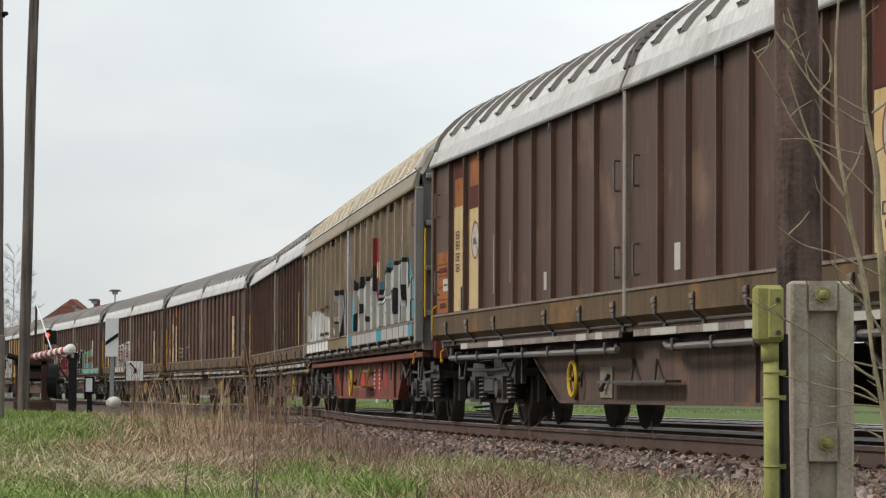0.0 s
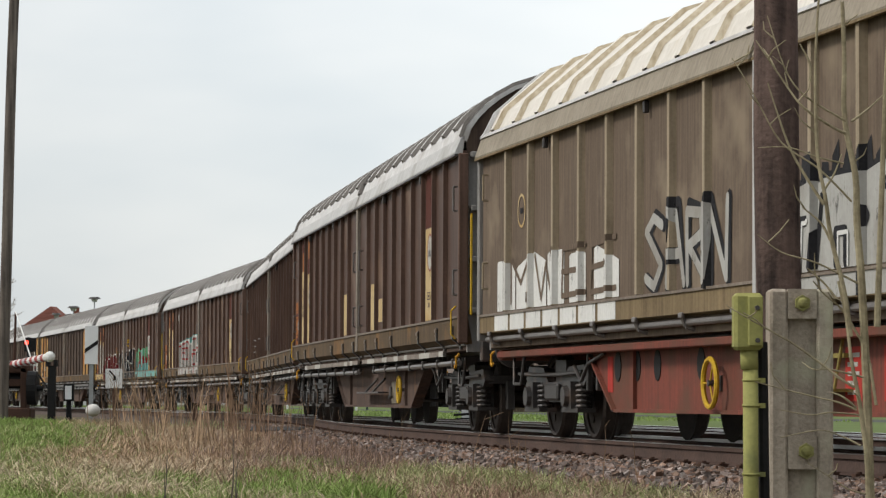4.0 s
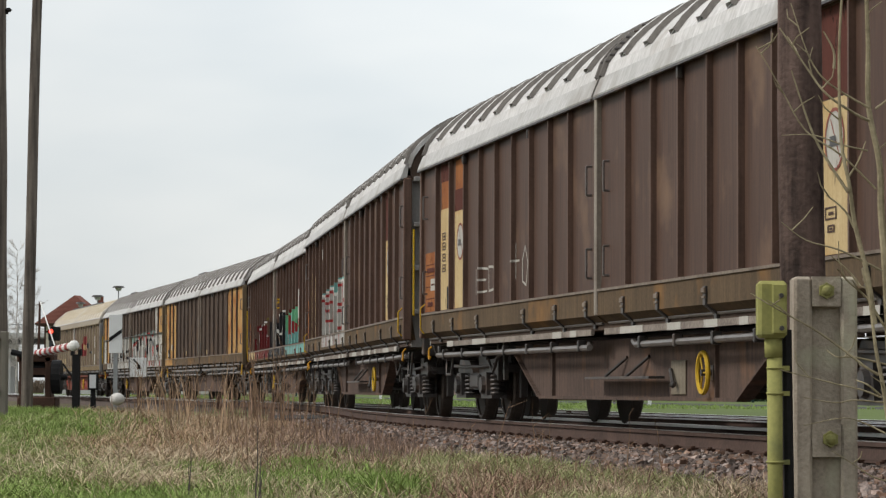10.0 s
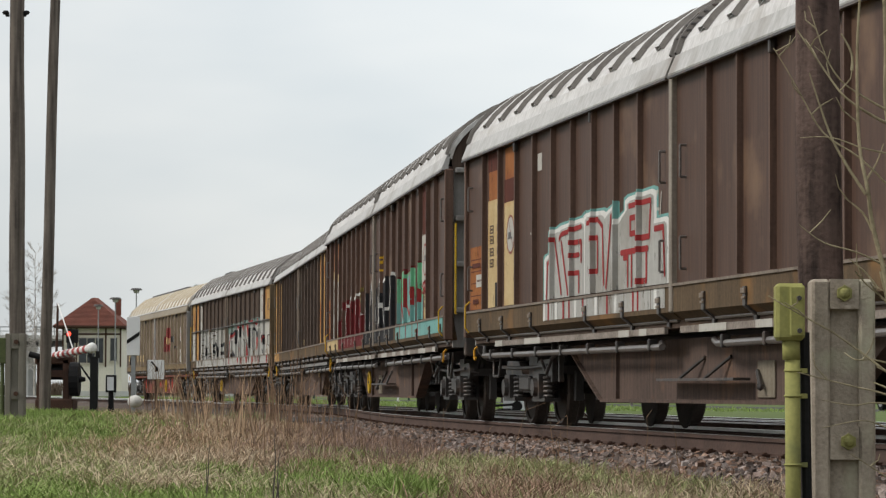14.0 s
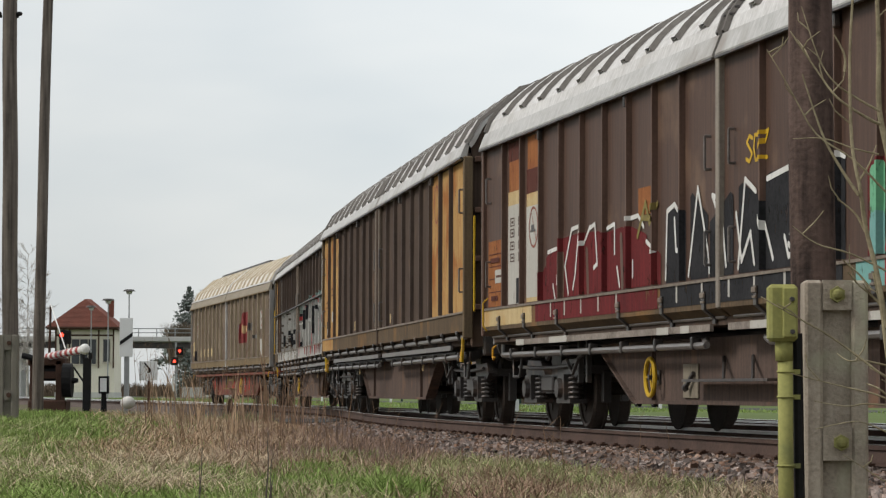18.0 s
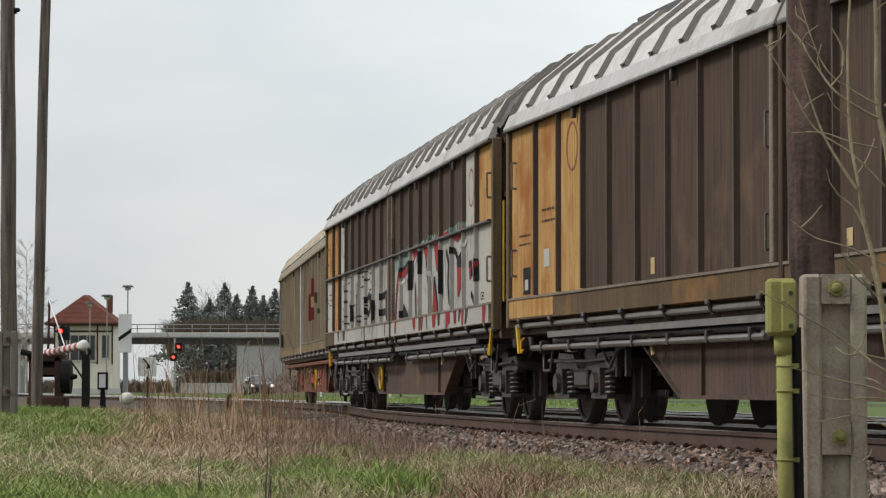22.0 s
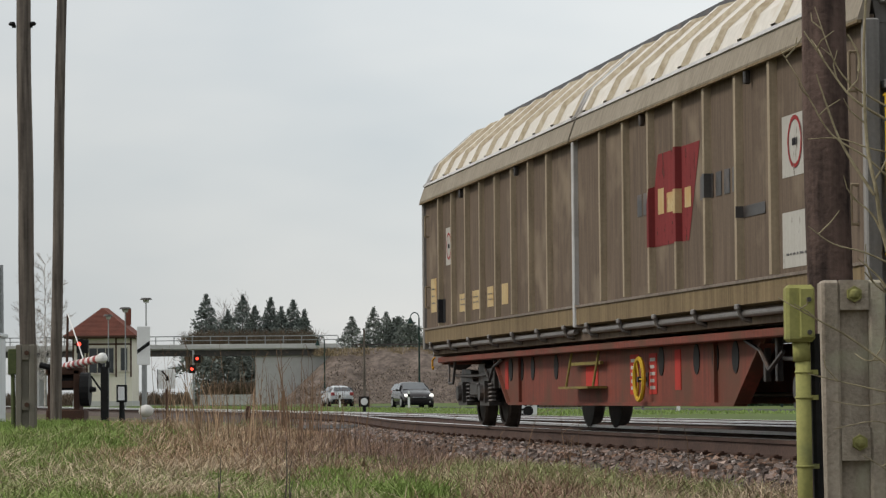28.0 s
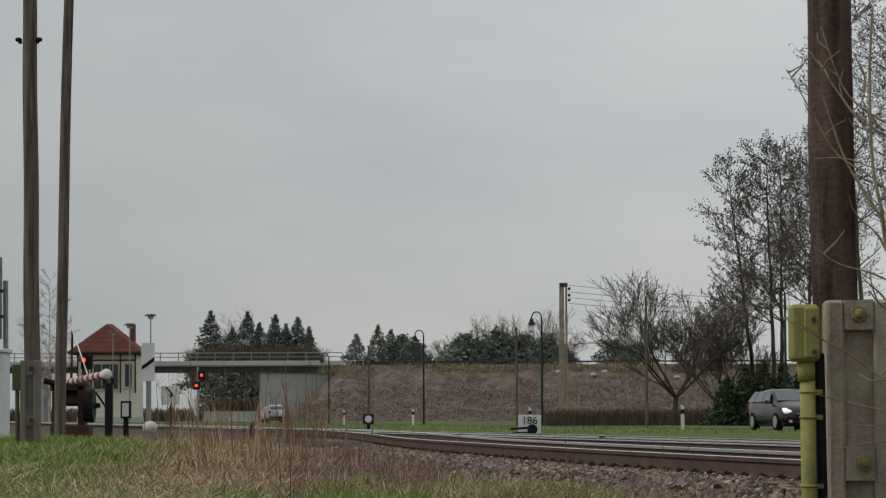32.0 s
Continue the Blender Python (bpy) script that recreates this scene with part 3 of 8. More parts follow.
def sweep(name, fx, off, outline, ys, mat, parent, label="", closed=True):
    """An outline (sideways, up) swept along a line x = fx(y), set off sideways by off."""
    v, f, n = [], [], len(outline)
    xs = fx(ys)
    dx = np.gradient(xs, ys)
    ln = np.sqrt(1 + dx * dx)
    o = off(ys) if callable(off) else np.full_like(ys, off)
    for x, y, s, l, q in zip(xs, ys, dx, ln, o):
        for a, b in outline:
            w = q + a
            v.append((x + w / l, y - w * s / l, b))
    m = n if closed else n - 1
    for i in range(len(ys) - 1):
        for k in range(m):
            f.append((i * n + k, i * n + (k + 1) % n, (i + 1) * n + (k + 1) % n, (i + 1) * n + k))
    return mesh_part(name, v, f, mat, parent, label)


HEADWRAP = [(-0.038, -0.036), (0.038, -0.036), (0.038, -0.003), (0.033, 0.0), (-0.033, 0.0), (-0.038, -0.003)]
HEADWORN = [(-0.042, -0.044), (0.042, -0.044), (0.042, -0.030), (0.012, 0.0), (-0.012, 0.0), (-0.042, -0.030)]
HEADTOP = [(-0.036, -0.004), (0.036, -0.004), (0.033, 0.0), (-0.033, 0.0)]


def build_track(name, fx, ys, label, sleepers, y_from):
    t = thing(name, label, "railway track", kind="structure")
    for side in (-0.754, 0.754):
        r = sweep("rail", fx, side, RAIL, ys, RAILSIDE, t)
        sweep("rail_head", fx, side, (HEADWORN if name == "second_track" else HEADWRAP if side > 0 else HEADTOP), ys, RAILHEAD, r, "shiny worn rail head")
    bm = box(B(), -1.3, 1.3, -0.125, 0.125, -0.36, -0.182, 0.015)
    me = bpy.data.meshes.new("sleeper")
    bm.to_mesh(me)
    bm.free()
    me.materials.append(SLEEPER)
    fb = B()
    for s in (-1, 1):
        for w in (-1, 1):
            rod(fb, (s * 0.754 + w * 0.11, 0, -0.185), (s * 0.754 + w * 0.11, 0, -0.135), 0.022, 0.022, 6)
            box(fb, s * 0.754 + w * 0.11 - 0.045, s * 0.754 + w * 0.11 + 0.045, -0.05, 0.05, -0.185, -0.150)
    clip = bpy.data.meshes.new("rail_clip")
    fb.to_mesh(clip)
    fb.free()
    clip.materials.append(RUST)
    y = y_from
    for _ in range(sleepers):
        x = float(fx(y))
        sl = float(fx(y + 0.5) - fx(y - 0.5))
        s = new("sleeper", me)
        s.parent = t
        s.matrix_basis = Matrix.Translation((x, y, 0)) @ Matrix.Rotation(-math.atan(sl), 4, "Z")
        c = new("rail_clip", clip)
        c.parent = s
        y += 0.62
    return t


def main_x(y):
    return line_x(y)


def build_ballast():
    ys = np.arange(-30, 330, 1.0)
    left = [(-3.1, -0.62), (-2.05, -0.21), (-1.55, -0.205), (1.55, -0.205), (2.4, -0.3), (2.6, -0.6)]
    sweep_m = sweep("ballast_bed", main_x, 0.0, left, ys, BALLAST, None, "brown stained crushed stone ballast under the track")
    tagged(sweep_m, "", "ballast", kind="structure")
    right = [(-2.2, -0.6), (-1.9, -0.22), (1.6, -0.222), (2.2, -0.28), (3.2, -0.62)]
    b2 = sweep("ballast_bed", second_x, 0.0, right, ys, BALLAST, None, "crushed stone ballast under the straight track")
    tagged(b2, "", "ballast", kind="structure")


def lumps(n, rng):
    """A few crooked eight-cornered stones."""
    base = np.array([(-1, -1, -1), (1, -1, -1), (1, 1, -1), (-1, 1, -1), (-1, -1, 1), (1, -1, 1), (1, 1, 1), (-1, 1, 1)], float)
    return [base * rng.uniform(0.55, 1.05, (8, 3)) for _ in range(n)]


def build_stones():
    rng = np.random.default_rng(5)
    shapes = lumps(12, rng)
    quad = [(3, 2, 1, 0), (4, 5, 6, 7), (0, 1, 5, 4), (1, 2, 6, 5), (2, 3, 7, 6), (3, 0, 4, 7)]
    v, f = [], []

    def put(x, y, z, s):
        a, b, c = rng.uniform(0, 6.28, 3)
        R = np.array(Euler((a, b, c)).to_matrix())
        p = (shapes[rng.integers(12)] * s * rng.uniform(0.7, 1.1, 3)) @ R.T + (x, y, z)
        k = len(v)
        v.extend(map(tuple, p))
        f.extend(tuple(k + i for i in q) for q in quad)

    for _ in range(30000):
        y = 17 + 60 * rng.random() ** 1.7
        w = rng.uniform(-3.0, -0.85)
        z = -0.215 if w > -2.05 else -0.21 - (-2.05 - w) * 0.39
        s = 0.015 + 0.024 * rng.random() ** 1.4
        put(float(main_x(y)) + w, y, z + rng.uniform(-0.01, 0.022), s)
    for _ in range(4000):
        y = 20 + 55 * rng.random() ** 1.4
        put(float(main_x(y)) + rng.uniform(0.9, 3.6), y, -0.225 + rng.uniform(-0.01, 0.02), rng.uniform(0.02, 0.04))
    ob = mesh_part("ballast_stones", v, f, STONE)
    tagged(ob, "loose brown and grey crushed stones on the track bed", "ballast stones", kind="stuff")


# ------------------------------------------------------------------ grass and weeds
def blades(name, spots, mat, label, category, seed, height, width, lean=0.5):
    """Bent blades, each of three tapering pieces; spots: x, y, z rows."""
    rng = np.random.default_rng(seed)
    n = len(spots)
    h = height * rng.uniform(0.45, 1.25, n)
    a = rng.uniform(0, 2 * np.pi, n)
    ln = lean * rng.uniform(0.15, 1.2, n) * h
    w = width * rng.uniform(0.6, 1.3, n)
    dx, dy = np.cos(a), np.sin(a)
    # sideways mostly across the view, so that blades show their width
    sx, sy = np.ones(n), rng.uniform(-0.5, 0.5, n)
    V = []
    for k, (u, wid) in enumerate(((0.0, 1.0), (0.4, 0.8), (0.75, 0.5), (1.0, 0.08))):
        cx = spots[:, 0] + dx * ln * u * u
        cy = spots[:, 1] + dy * ln * u * u
        cz = spots[:, 2] + h * u * (1 - 0.25 * u * np.minimum(1, ln / h))
        for s in (-0.5, 0.5):
            V.append(np.stack([cx + s * sx * w * wid, cy + s * sy * w * wid, cz], -1))
    V = np.stack(V, 1).reshape(-1, 3)
    base = np.arange(n)[:, None] * 8
    quads = np.array([(0, 1, 3, 2), (2, 3, 5, 4), (4, 5, 7, 6)])
    Fq = (base[:, None, :] + quads[None]).reshape(-1, 4)
    ob = mesh_part(name, V.tolist(), Fq.tolist(), mat)
    return tagged(ob, label, category, kind="stuff")


def spots(x, y):
    return np.stack([x, y, ground_z(x, y) - 0.01], -1)


def zone(n, rng, a0, a1, d0, d1, clumps=0, size=0.22, power=1.25):
    """Points on the trackside: a is the sideways slope seen from the camera's stand, d the distance; in clumps or even."""
    m = clumps or n
    d = d0 + (d1 - d0) * rng.random(m) ** power
    a = a0 + (a1 - a0) * rng.random(m)
    # uneven borders
    d = d * (1 + 0.09 * np.sin(55 * a + rng.uniform(0, 6)) + 0.06 * np.sin(150 * a + rng.uniform(0, 6)))
    a = a + 0.004 * np.sin(0.7 * d + rng.uniform(0, 6))
    x, y = a * d, d
    if clumps:
        # clumps of uneven weight and size
        wgt = rng.random(clumps) ** 2 + 0.05
        k = rng.choice(clumps, n, p=wgt / wgt.sum())
        sz = size * rng.uniform(0.5, 1.5, clumps)[k]
        x, y = x[k] + rng.normal(0, 1, n) * sz, y[k] + rng.normal(0, 1, n) * sz * 1.7
    keep = x < line_x(y) - 2.7
    return spots(x[keep], y[keep])


def build_saplings():
    for x, y, h, seed in ((-0.93, 16, 0.56, 5), (-1.52, 19, 0.46, 6)):
        rng = random.Random(seed)
        sp = thing("sapling", "thin leafless dark sapling among the grass", "sapling")
        z0 = float(ground_z(np.array([x]), np.array([y]))[0]) - 0.02
        for k in range(3 if seed == 5 else 2):
            n, lx, ly = 7, rng.uniform(-0.035, 0.035), rng.uniform(-0.05, 0.05)
            top = h * (1.0, 0.78, 0.6)[k]
            pts = [(x + 0.008 * k + lx * (i / n) ** 1.5 + 0.004 * math.sin(i * 1.7 + k), y + ly * i / n, z0 + top * i / n) for i in range(n + 1)]
            part("stem", tube(pts, [0.0065 * (1 - 0.75 * i / n) for i in range(n + 1)], 6), TWIG, sp)


def build_grass():
    rng = np.random.default_rng(11)
    # low cover
    blades("short_grass", zone(20000, rng, -0.17, 0.14, 19, 60), OLIVEGRASS, "short olive spring grass on the trackside", "grass", 1, 0.10, 0.011, 0.9)
    blades("thatch", zone(5000, rng, -0.125, 0.12, 20, 46, 150, 0.4), THATCH, "flattened grey-brown thatch of last year's grass", "dry grass", 15, 0.10, 0.010, 2.2)
    # the knoll by the crossing
    blades("green_grass", zone(52000, rng, -0.175, -0.112, 29, 56, 340, 0.45), GREENGRASS, "fresh green grass on the low knoll by the crossing", "grass", 2, 0.17, 0.012, 0.8)
    blades("green_grass", zone(8000, rng, -0.116, -0.094, 40, 60, 70, 0.4), GREENGRASS, "fresh green grass beside the dead stalks", "grass", 22, 0.17, 0.011, 0.8)
    blades("yellowish_clumps", zone(900, rng, -0.080, -0.060, 48, 56, 5, 0.25), OLIVEGRASS, "yellowish green clumps of grass by the rails", "grass", 27, 0.34, 0.012, 0.5)
    # near tufts, left to right
    blades("grass_tufts", zone(13000, rng, -0.17, -0.104, 20, 33, 80, 0.28), OLIVEGRASS, "long yellowish green grass bent over in tufts", "grass", 3, 0.20, 0.011, 1.5)
    blades("grass_tufts", zone(14000, rng, -0.17, -0.100, 20, 36, 75, 0.26), GREENGRASS, "tufts of longer fresh green grass", "grass", 23, 0.19, 0.011, 1.1)
    blades("bent_straw", zone(1300, rng, -0.17, -0.10, 21, 33, 22, 0.22), DRYGRASS, "long pale straws lying bent over the grass", "dry grass", 8, 0.30, 0.009, 2.2)
    blades("grass_tufts", zone(7500, rng, -0.108, -0.060, 19, 26, 24, 0.22), GREENGRASS, "tufts of longer fresh green grass before the dead grass", "grass", 24, 0.18, 0.011, 0.9)
    blades("grass_tufts", zone(5200, rng, -0.052, -0.016, 19, 26.5, 18, 0.20), GREENGRASS, "tufts of longer fresh green grass before the ballast", "grass", 25, 0.22, 0.011, 0.8)
    blades("olive_tufts", zone(16000, rng, -0.12, 0.09, 19, 29, 130, 0.24), OLIVEGRASS, "tufts of dull olive grass", "grass", 12, 0.19, 0.010, 1.1)
    blades("withered_tufts", zone(9500, rng, -0.07, 0.11, 19, 31, 100, 0.22), DRYGRASS, "tufts of withered straw at the foot of the ballast", "dry grass", 14, 0.20, 0.009, 1.1)
    blades("withered_blades", zone(4000, rng, -0.06, 0.10, 20, 30, 70, 0.22), REDGRASS, "withered brown blades among the green tufts", "dry grass", 13, 0.24, 0.008, 1.1)
    # the wide patch of dead grass
    blades("dead_grass", zone(4200, rng, -0.118, -0.080, 22, 31, 34, 0.26), DRYGRASS, "pale straw-coloured grass lying in swathes", "dry grass", 4, 0.24, 0.010, 2.2)
    blades("dead_grass", zone(17000, rng, -0.108, -0.046, 26.5, 47, 120, 0.32), ORANGEGRASS, "orange-tan dead grass in dense clumps", "dry grass", 5, 0.22, 0.012, 1.1)
    blades("dead_grass", zone(4600, rng, -0.112, -0.040, 23, 44, 70, 0.3), DRYGRASS, "pale straws among the orange-tan dead grass", "dry grass", 26, 0.25, 0.011, 1.2)
    blades("tall_dead_grass", zone(90, rng, -0.096, -0.060, 36, 48, 18, 0.24), ORANGEGRASS, "tall orange-tan stalks standing in thin clumps", "dry grass", 9, 0.85, 0.011, 0.30)
    blades("tall_dead_grass", zone(70, rng, -0.088, -0.040, 36, 48, 16, 0.26), REDGRASS, "tall reddish brown stalks standing in thin clumps", "dry grass", 28, 0.80, 0.011, 0.25)
    # brown and purplish growth along the foot of the ballast
    blades("reddish_grass", zone(12000, rng, -0.062, -0.006, 27, 47, 140, 0.26), REDGRASS, "reddish brown dead grass along the foot of the ballast", "dry grass", 6, 0.20, 0.010, 0.9)
    blades("purple_brown_weeds", zone(1700, rng, -0.062, -0.012, 30, 48, 80, 0.24), PURPLEWEED, "purplish brown stems of dead weeds along the ballast", "weeds", 16, 0.28, 0.009, 0.6)
    # the verge beyond the tracks
    n = 9000
    y = 90 + 140 * rng.random(n) ** 1.3
    x = second_x(y) + 3.6 + (road_x(y) - 3.4 - second_x(y) - 3.6) * rng.random(n)
    blades("verge_grass", np.stack([x, y, np.full_like(x, -0.17)], -1), GREENGRASS, "bright green mown grass of the verge", "grass", 7, 0.09, 0.03)


def build_stalks():
    """Dead weed stalks with a few side shoots before the track."""
    rng = np.random.default_rng(21)
    v, f = [], []

    def stick(p, q, r0, r1):
        d = q - p
        s = np.cross(d, (0, 1, 0.01))
        s = s / (np.linalg.norm(s) + 1e-9)
        t = np.cross(d, s)
        t = t / (np.linalg.norm(t) + 1e-9)
        k = len(v)
        for c, r in ((p, r0), (q, r1)):
            for a in (0, 2.094, 4.189):
                v.append(tuple(c + r * (math.cos(a) * s + math.sin(a) * t)))
        f.extend([(k, k + 1, k + 4, k + 3), (k + 1, k + 2, k + 5, k + 4), (k + 2, k, k + 3, k + 5)])

    def weed(x, y, h, k=1.0):
        p = np.array([x, y, float(ground_z(np.array([x]), np.array([y]))[0])])
        lean = rng.normal(0, 0.10, 2)
        prev, n = p, 4
        for i in range(n):
            q = prev + np.array([lean[0] * h / n + rng.normal(0, 0.012), lean[1] * h / n, h / n])
            stick(prev, q, k * (0.006 * (1 - i / n) + 0.0022), k * (0.006 * (1 - (i + 1) / n) + 0.0018))
            for _ in range(int(rng.integers(0, 3)) if i > 0 else 0):
                tip = q + np.array([rng.normal(0, 0.09), rng.normal(0, 0.05), rng.uniform(0.08, 0.25) * h])
                stick(q, tip, k * 0.0026, k * 0.0015)
            prev = q

    for _ in range(45):
        y = rng.uniform(31, 47)
        x = rng.uniform(-0.100, -0.035) * y + rng.normal(0, 0.2)
        if x < line_x(y) - 2.6:
            weed(x, y, rng.uniform(0.45, 0.95))
    for c in range(12):
        cy = rng.uniform(38, 50)
        cx = (-0.100 + 0.0042 * c + rng.normal(0, 0.001)) * cy
        for _ in range(3):
            weed(cx + rng.normal(0, 0.13), cy + rng.normal(0, 0.3), rng.uniform(0.7, 1.30))
    for _ in range(26):
        cy = rng.uniform(46, 54)
        weed(rng.uniform(-0.070, -0.046) * cy, cy, rng.uniform(0.7, 1.45), 2.0)
    for _ in range(70):
        y = rng.uniform(24, 42)
        x = rng.uniform(-0.055, 0.075) * y
        if x < line_x(y) - 2.2:
            weed(x, y, rng.uniform(0.25, 0.6))
    weed(-1.62, 27.0, 0.95)
    ob = mesh_part("dead_weeds", v, f, STALK)
    tagged(ob, "thin brown dead weed stalks standing before the track", "weeds", kind="stuff")


# ------------------------------------------------------------------ wagons
def both_ways(xs):
    return sorted([-x for x in xs] + list(xs))


# by style: half length of the body, ribs on the wall, hoops on the roof, rib half width and depth, top of the wall, sill
RIBS = {"brown": both_ways([1.33 + 1.04 * i for i in range(9)]), "dark": both_ways([1.40 + 1.165 * i for i in range(8)]),
        "beige": both_ways([1.47 + 1.14 * i for i in range(8)])}
ROOF_HOOPS = {"brown": both_ways([0.83 + 1.015 * i for i in range(10)]), "dark": [-1.117 - 1.13 * i for i in range(9)] + [0.62 + 1.14 * i for i in range(10)],
              "beige": both_ways([0.35] + [1.45 + 1.13 * i for i in range(9)])}
RIB_SIZE = {"brown": (0.026, 0.058), "dark": (0.025, 0.055), "beige": (0.048, 0.066)}
HALF_BODY = {"brown": 10.86, "dark": 10.97, "beige": 10.93}
EAVE_Z = {"brown": 3.385, "dark": 3.405, "beige": 3.215}
EAVE_TOP = {"brown": 3.60, "dark": 3.60, "beige": 3.46}
SILL_Z = {"brown": 1.43, "dark": 1.44, "beige": 1.40}
PIVOT = 8.85         # bogies from the middle of the wagon
_round = [(1.44, 3.58), (1.385, 3.74), (1.29, 3.87), (1.17, 3.99), (1.00, 4.12), (0.80, 4.235), (0.45, 4.355), (0, 4.39)]
_facet = [(1.44, 3.58), (1.40, 3.62), (1.26, 3.87), (0.74, 4.30), (0.26, 4.43), (0, 4.45)]
_low = [(1.44, 3.44), (1.40, 3.49), (1.28, 3.735), (0.74, 4.215), (0.28, 4.36), (0, 4.38)]
ROOF_SHAPE = {k: [(-y, z) for y, z in p] + [(y, z) for y, z in p[-2::-1]] for k, p in (("brown", _round), ("dark", _facet), ("beige", _low))}


def bogie(parent, x):
    b = B()
    for s in (-1, 1):
        slab(b, [(x - 1.45, 0.66), (x - 1.3, 0.80), (x - 0.6, 0.78), (x - 0.35, 0.62), (x + 0.35, 0.62), (x + 0.6, 0.78), (x + 1.3, 0.80), (x + 1.45, 0.66),
                 (x + 1.3, 0.58), (x + 0.62, 0.60), (x + 0.3, 0.40), (x - 0.3, 0.40), (x - 0.62, 0.60), (x - 1.3, 0.58)], s * 1.0 - 0.06, s * 1.0 + 0.06)
    box(b, x - 0.25, x + 0.25, -1.0, 1.0, 0.62, 0.86)
    box(b, x - 1.42, x - 1.34, -1.0, 1.0, 0.62, 0.72)
    box(b, x + 1.34, x + 1.42, -1.0, 1.0, 0.62, 0.72)
    bg = part("bogie", b, STEEL_DARK, parent)
    for s in (-1, 1):
        b = pipe(B(), [(x - 1.5, s * 1.13, 0.72), (x - 0.5, s * 1.13, 0.70), (x + 0.5, s * 1.13, 0.70), (x + 1.5, s * 1.13, 0.72)], 0.022, 6)
        part("brake_rod", b, STEEL_DARK, bg)
        for w in (-1.42, -0.38, 0.38, 1.42):
            b = box(B(), x + w - 0.05, x + w + 0.05, s * 0.74 - 0.05, s * 0.74 + 0.05, 0.30, 0.66, 0.01)
            part("brake_shoe", b, STEEL_DARK, bg)
        b = box(B(), x - 0.30, x + 0.30, s * 1.09 - 0.03, s * 1.09 + 0.03, 0.42, 0.60, 0.02)
        part("side_bearer", b, STEEL_DARK, bg)
    for w in (-0.9, 0.9):
        for s in (-1, 1):
            b = B()
            slab(b, [(x + w - 0.19, 0.33), (x + w + 0.19, 0.33), (x + w + 0.16, 0.62), (x + w - 0.16, 0.62)], s * 1.02 - 0.13, s * 1.02 + 0.13)
            rod(b, (x + w, s * 1.13, 0.46), (x + w, s * 1.20, 0.46), 0.125, 0.105, 12)
            box(b, x + w - 0.36, x + w + 0.36, s * 1.02 - 0.10, s * 1.02 + 0.10, 0.29, 0.335)
            part("axle_box", b, STEEL_DARK, bg)
            for k in (-0.27, 0.27):
                b = B()
                for i in range(5):
                    ring(b, (x + w + k, s * 1.03, 0.355 + i * 0.055), 0.075, 0.019, "Z", 10, 5)
                rod(b, (x + w + k, s * 1.03, 0.33), (x + w + k, s * 1.03, 0.62), 0.04, 0.04, 6)
                part("spring", b, STEEL_DARK, bg)
    return bg


def wheelset_mesh():
    b = B()
    rod(b, (0, -1.0, 0), (0, 1.0, 0), 0.075, 0.075, 10)
    for s in (-1, 1):
        rod(b, (0, s * 0.69, 0), (0, s * 0.715, 0), 0.49, 0.49, 32)
        rod(b, (0, s * 0.715, 0), (0, s * 0.82, 0), 0.462, 0.455, 32)
        ring(b, (0, s * 0.825, 0), 0.425, 0.03, "Y", 32, 5)
        rod(b, (0, s * 0.81, 0), (0, s * 0.87, 0), 0.15, 0.12, 14)
        for k in range(2):
            a = k * math.pi
            rod(b, (0.27 * math.cos(a), s * 0.80, 0.27 * math.sin(a)), (0.27 * math.cos(a), s * 0.83, 0.27 * math.sin(a)), 0.045, 0.045, 8)
    me = bpy.data.meshes.new("wheelset")
    b.to_mesh(me)
    b.free()
    me.materials.append(WHEEL)
    return me


WHEELSET = wheelset_mesh()


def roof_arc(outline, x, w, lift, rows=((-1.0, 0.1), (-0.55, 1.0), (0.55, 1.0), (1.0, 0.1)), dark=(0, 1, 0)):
    """A hoop across the roof, from its cross-section: (share of the half width, share of the height); dark gives each
    face its material slot, 0 for the hoop's own tone.
    """
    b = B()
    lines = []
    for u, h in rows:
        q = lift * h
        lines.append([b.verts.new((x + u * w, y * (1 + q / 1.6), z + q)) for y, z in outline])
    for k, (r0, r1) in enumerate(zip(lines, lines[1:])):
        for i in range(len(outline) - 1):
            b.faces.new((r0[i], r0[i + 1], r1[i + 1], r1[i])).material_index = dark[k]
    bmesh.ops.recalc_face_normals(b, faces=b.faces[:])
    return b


# cross-section of a pressed rib; its seams are darkened with grime and painted shade
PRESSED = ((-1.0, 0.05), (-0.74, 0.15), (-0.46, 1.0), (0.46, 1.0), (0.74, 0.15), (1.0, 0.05))


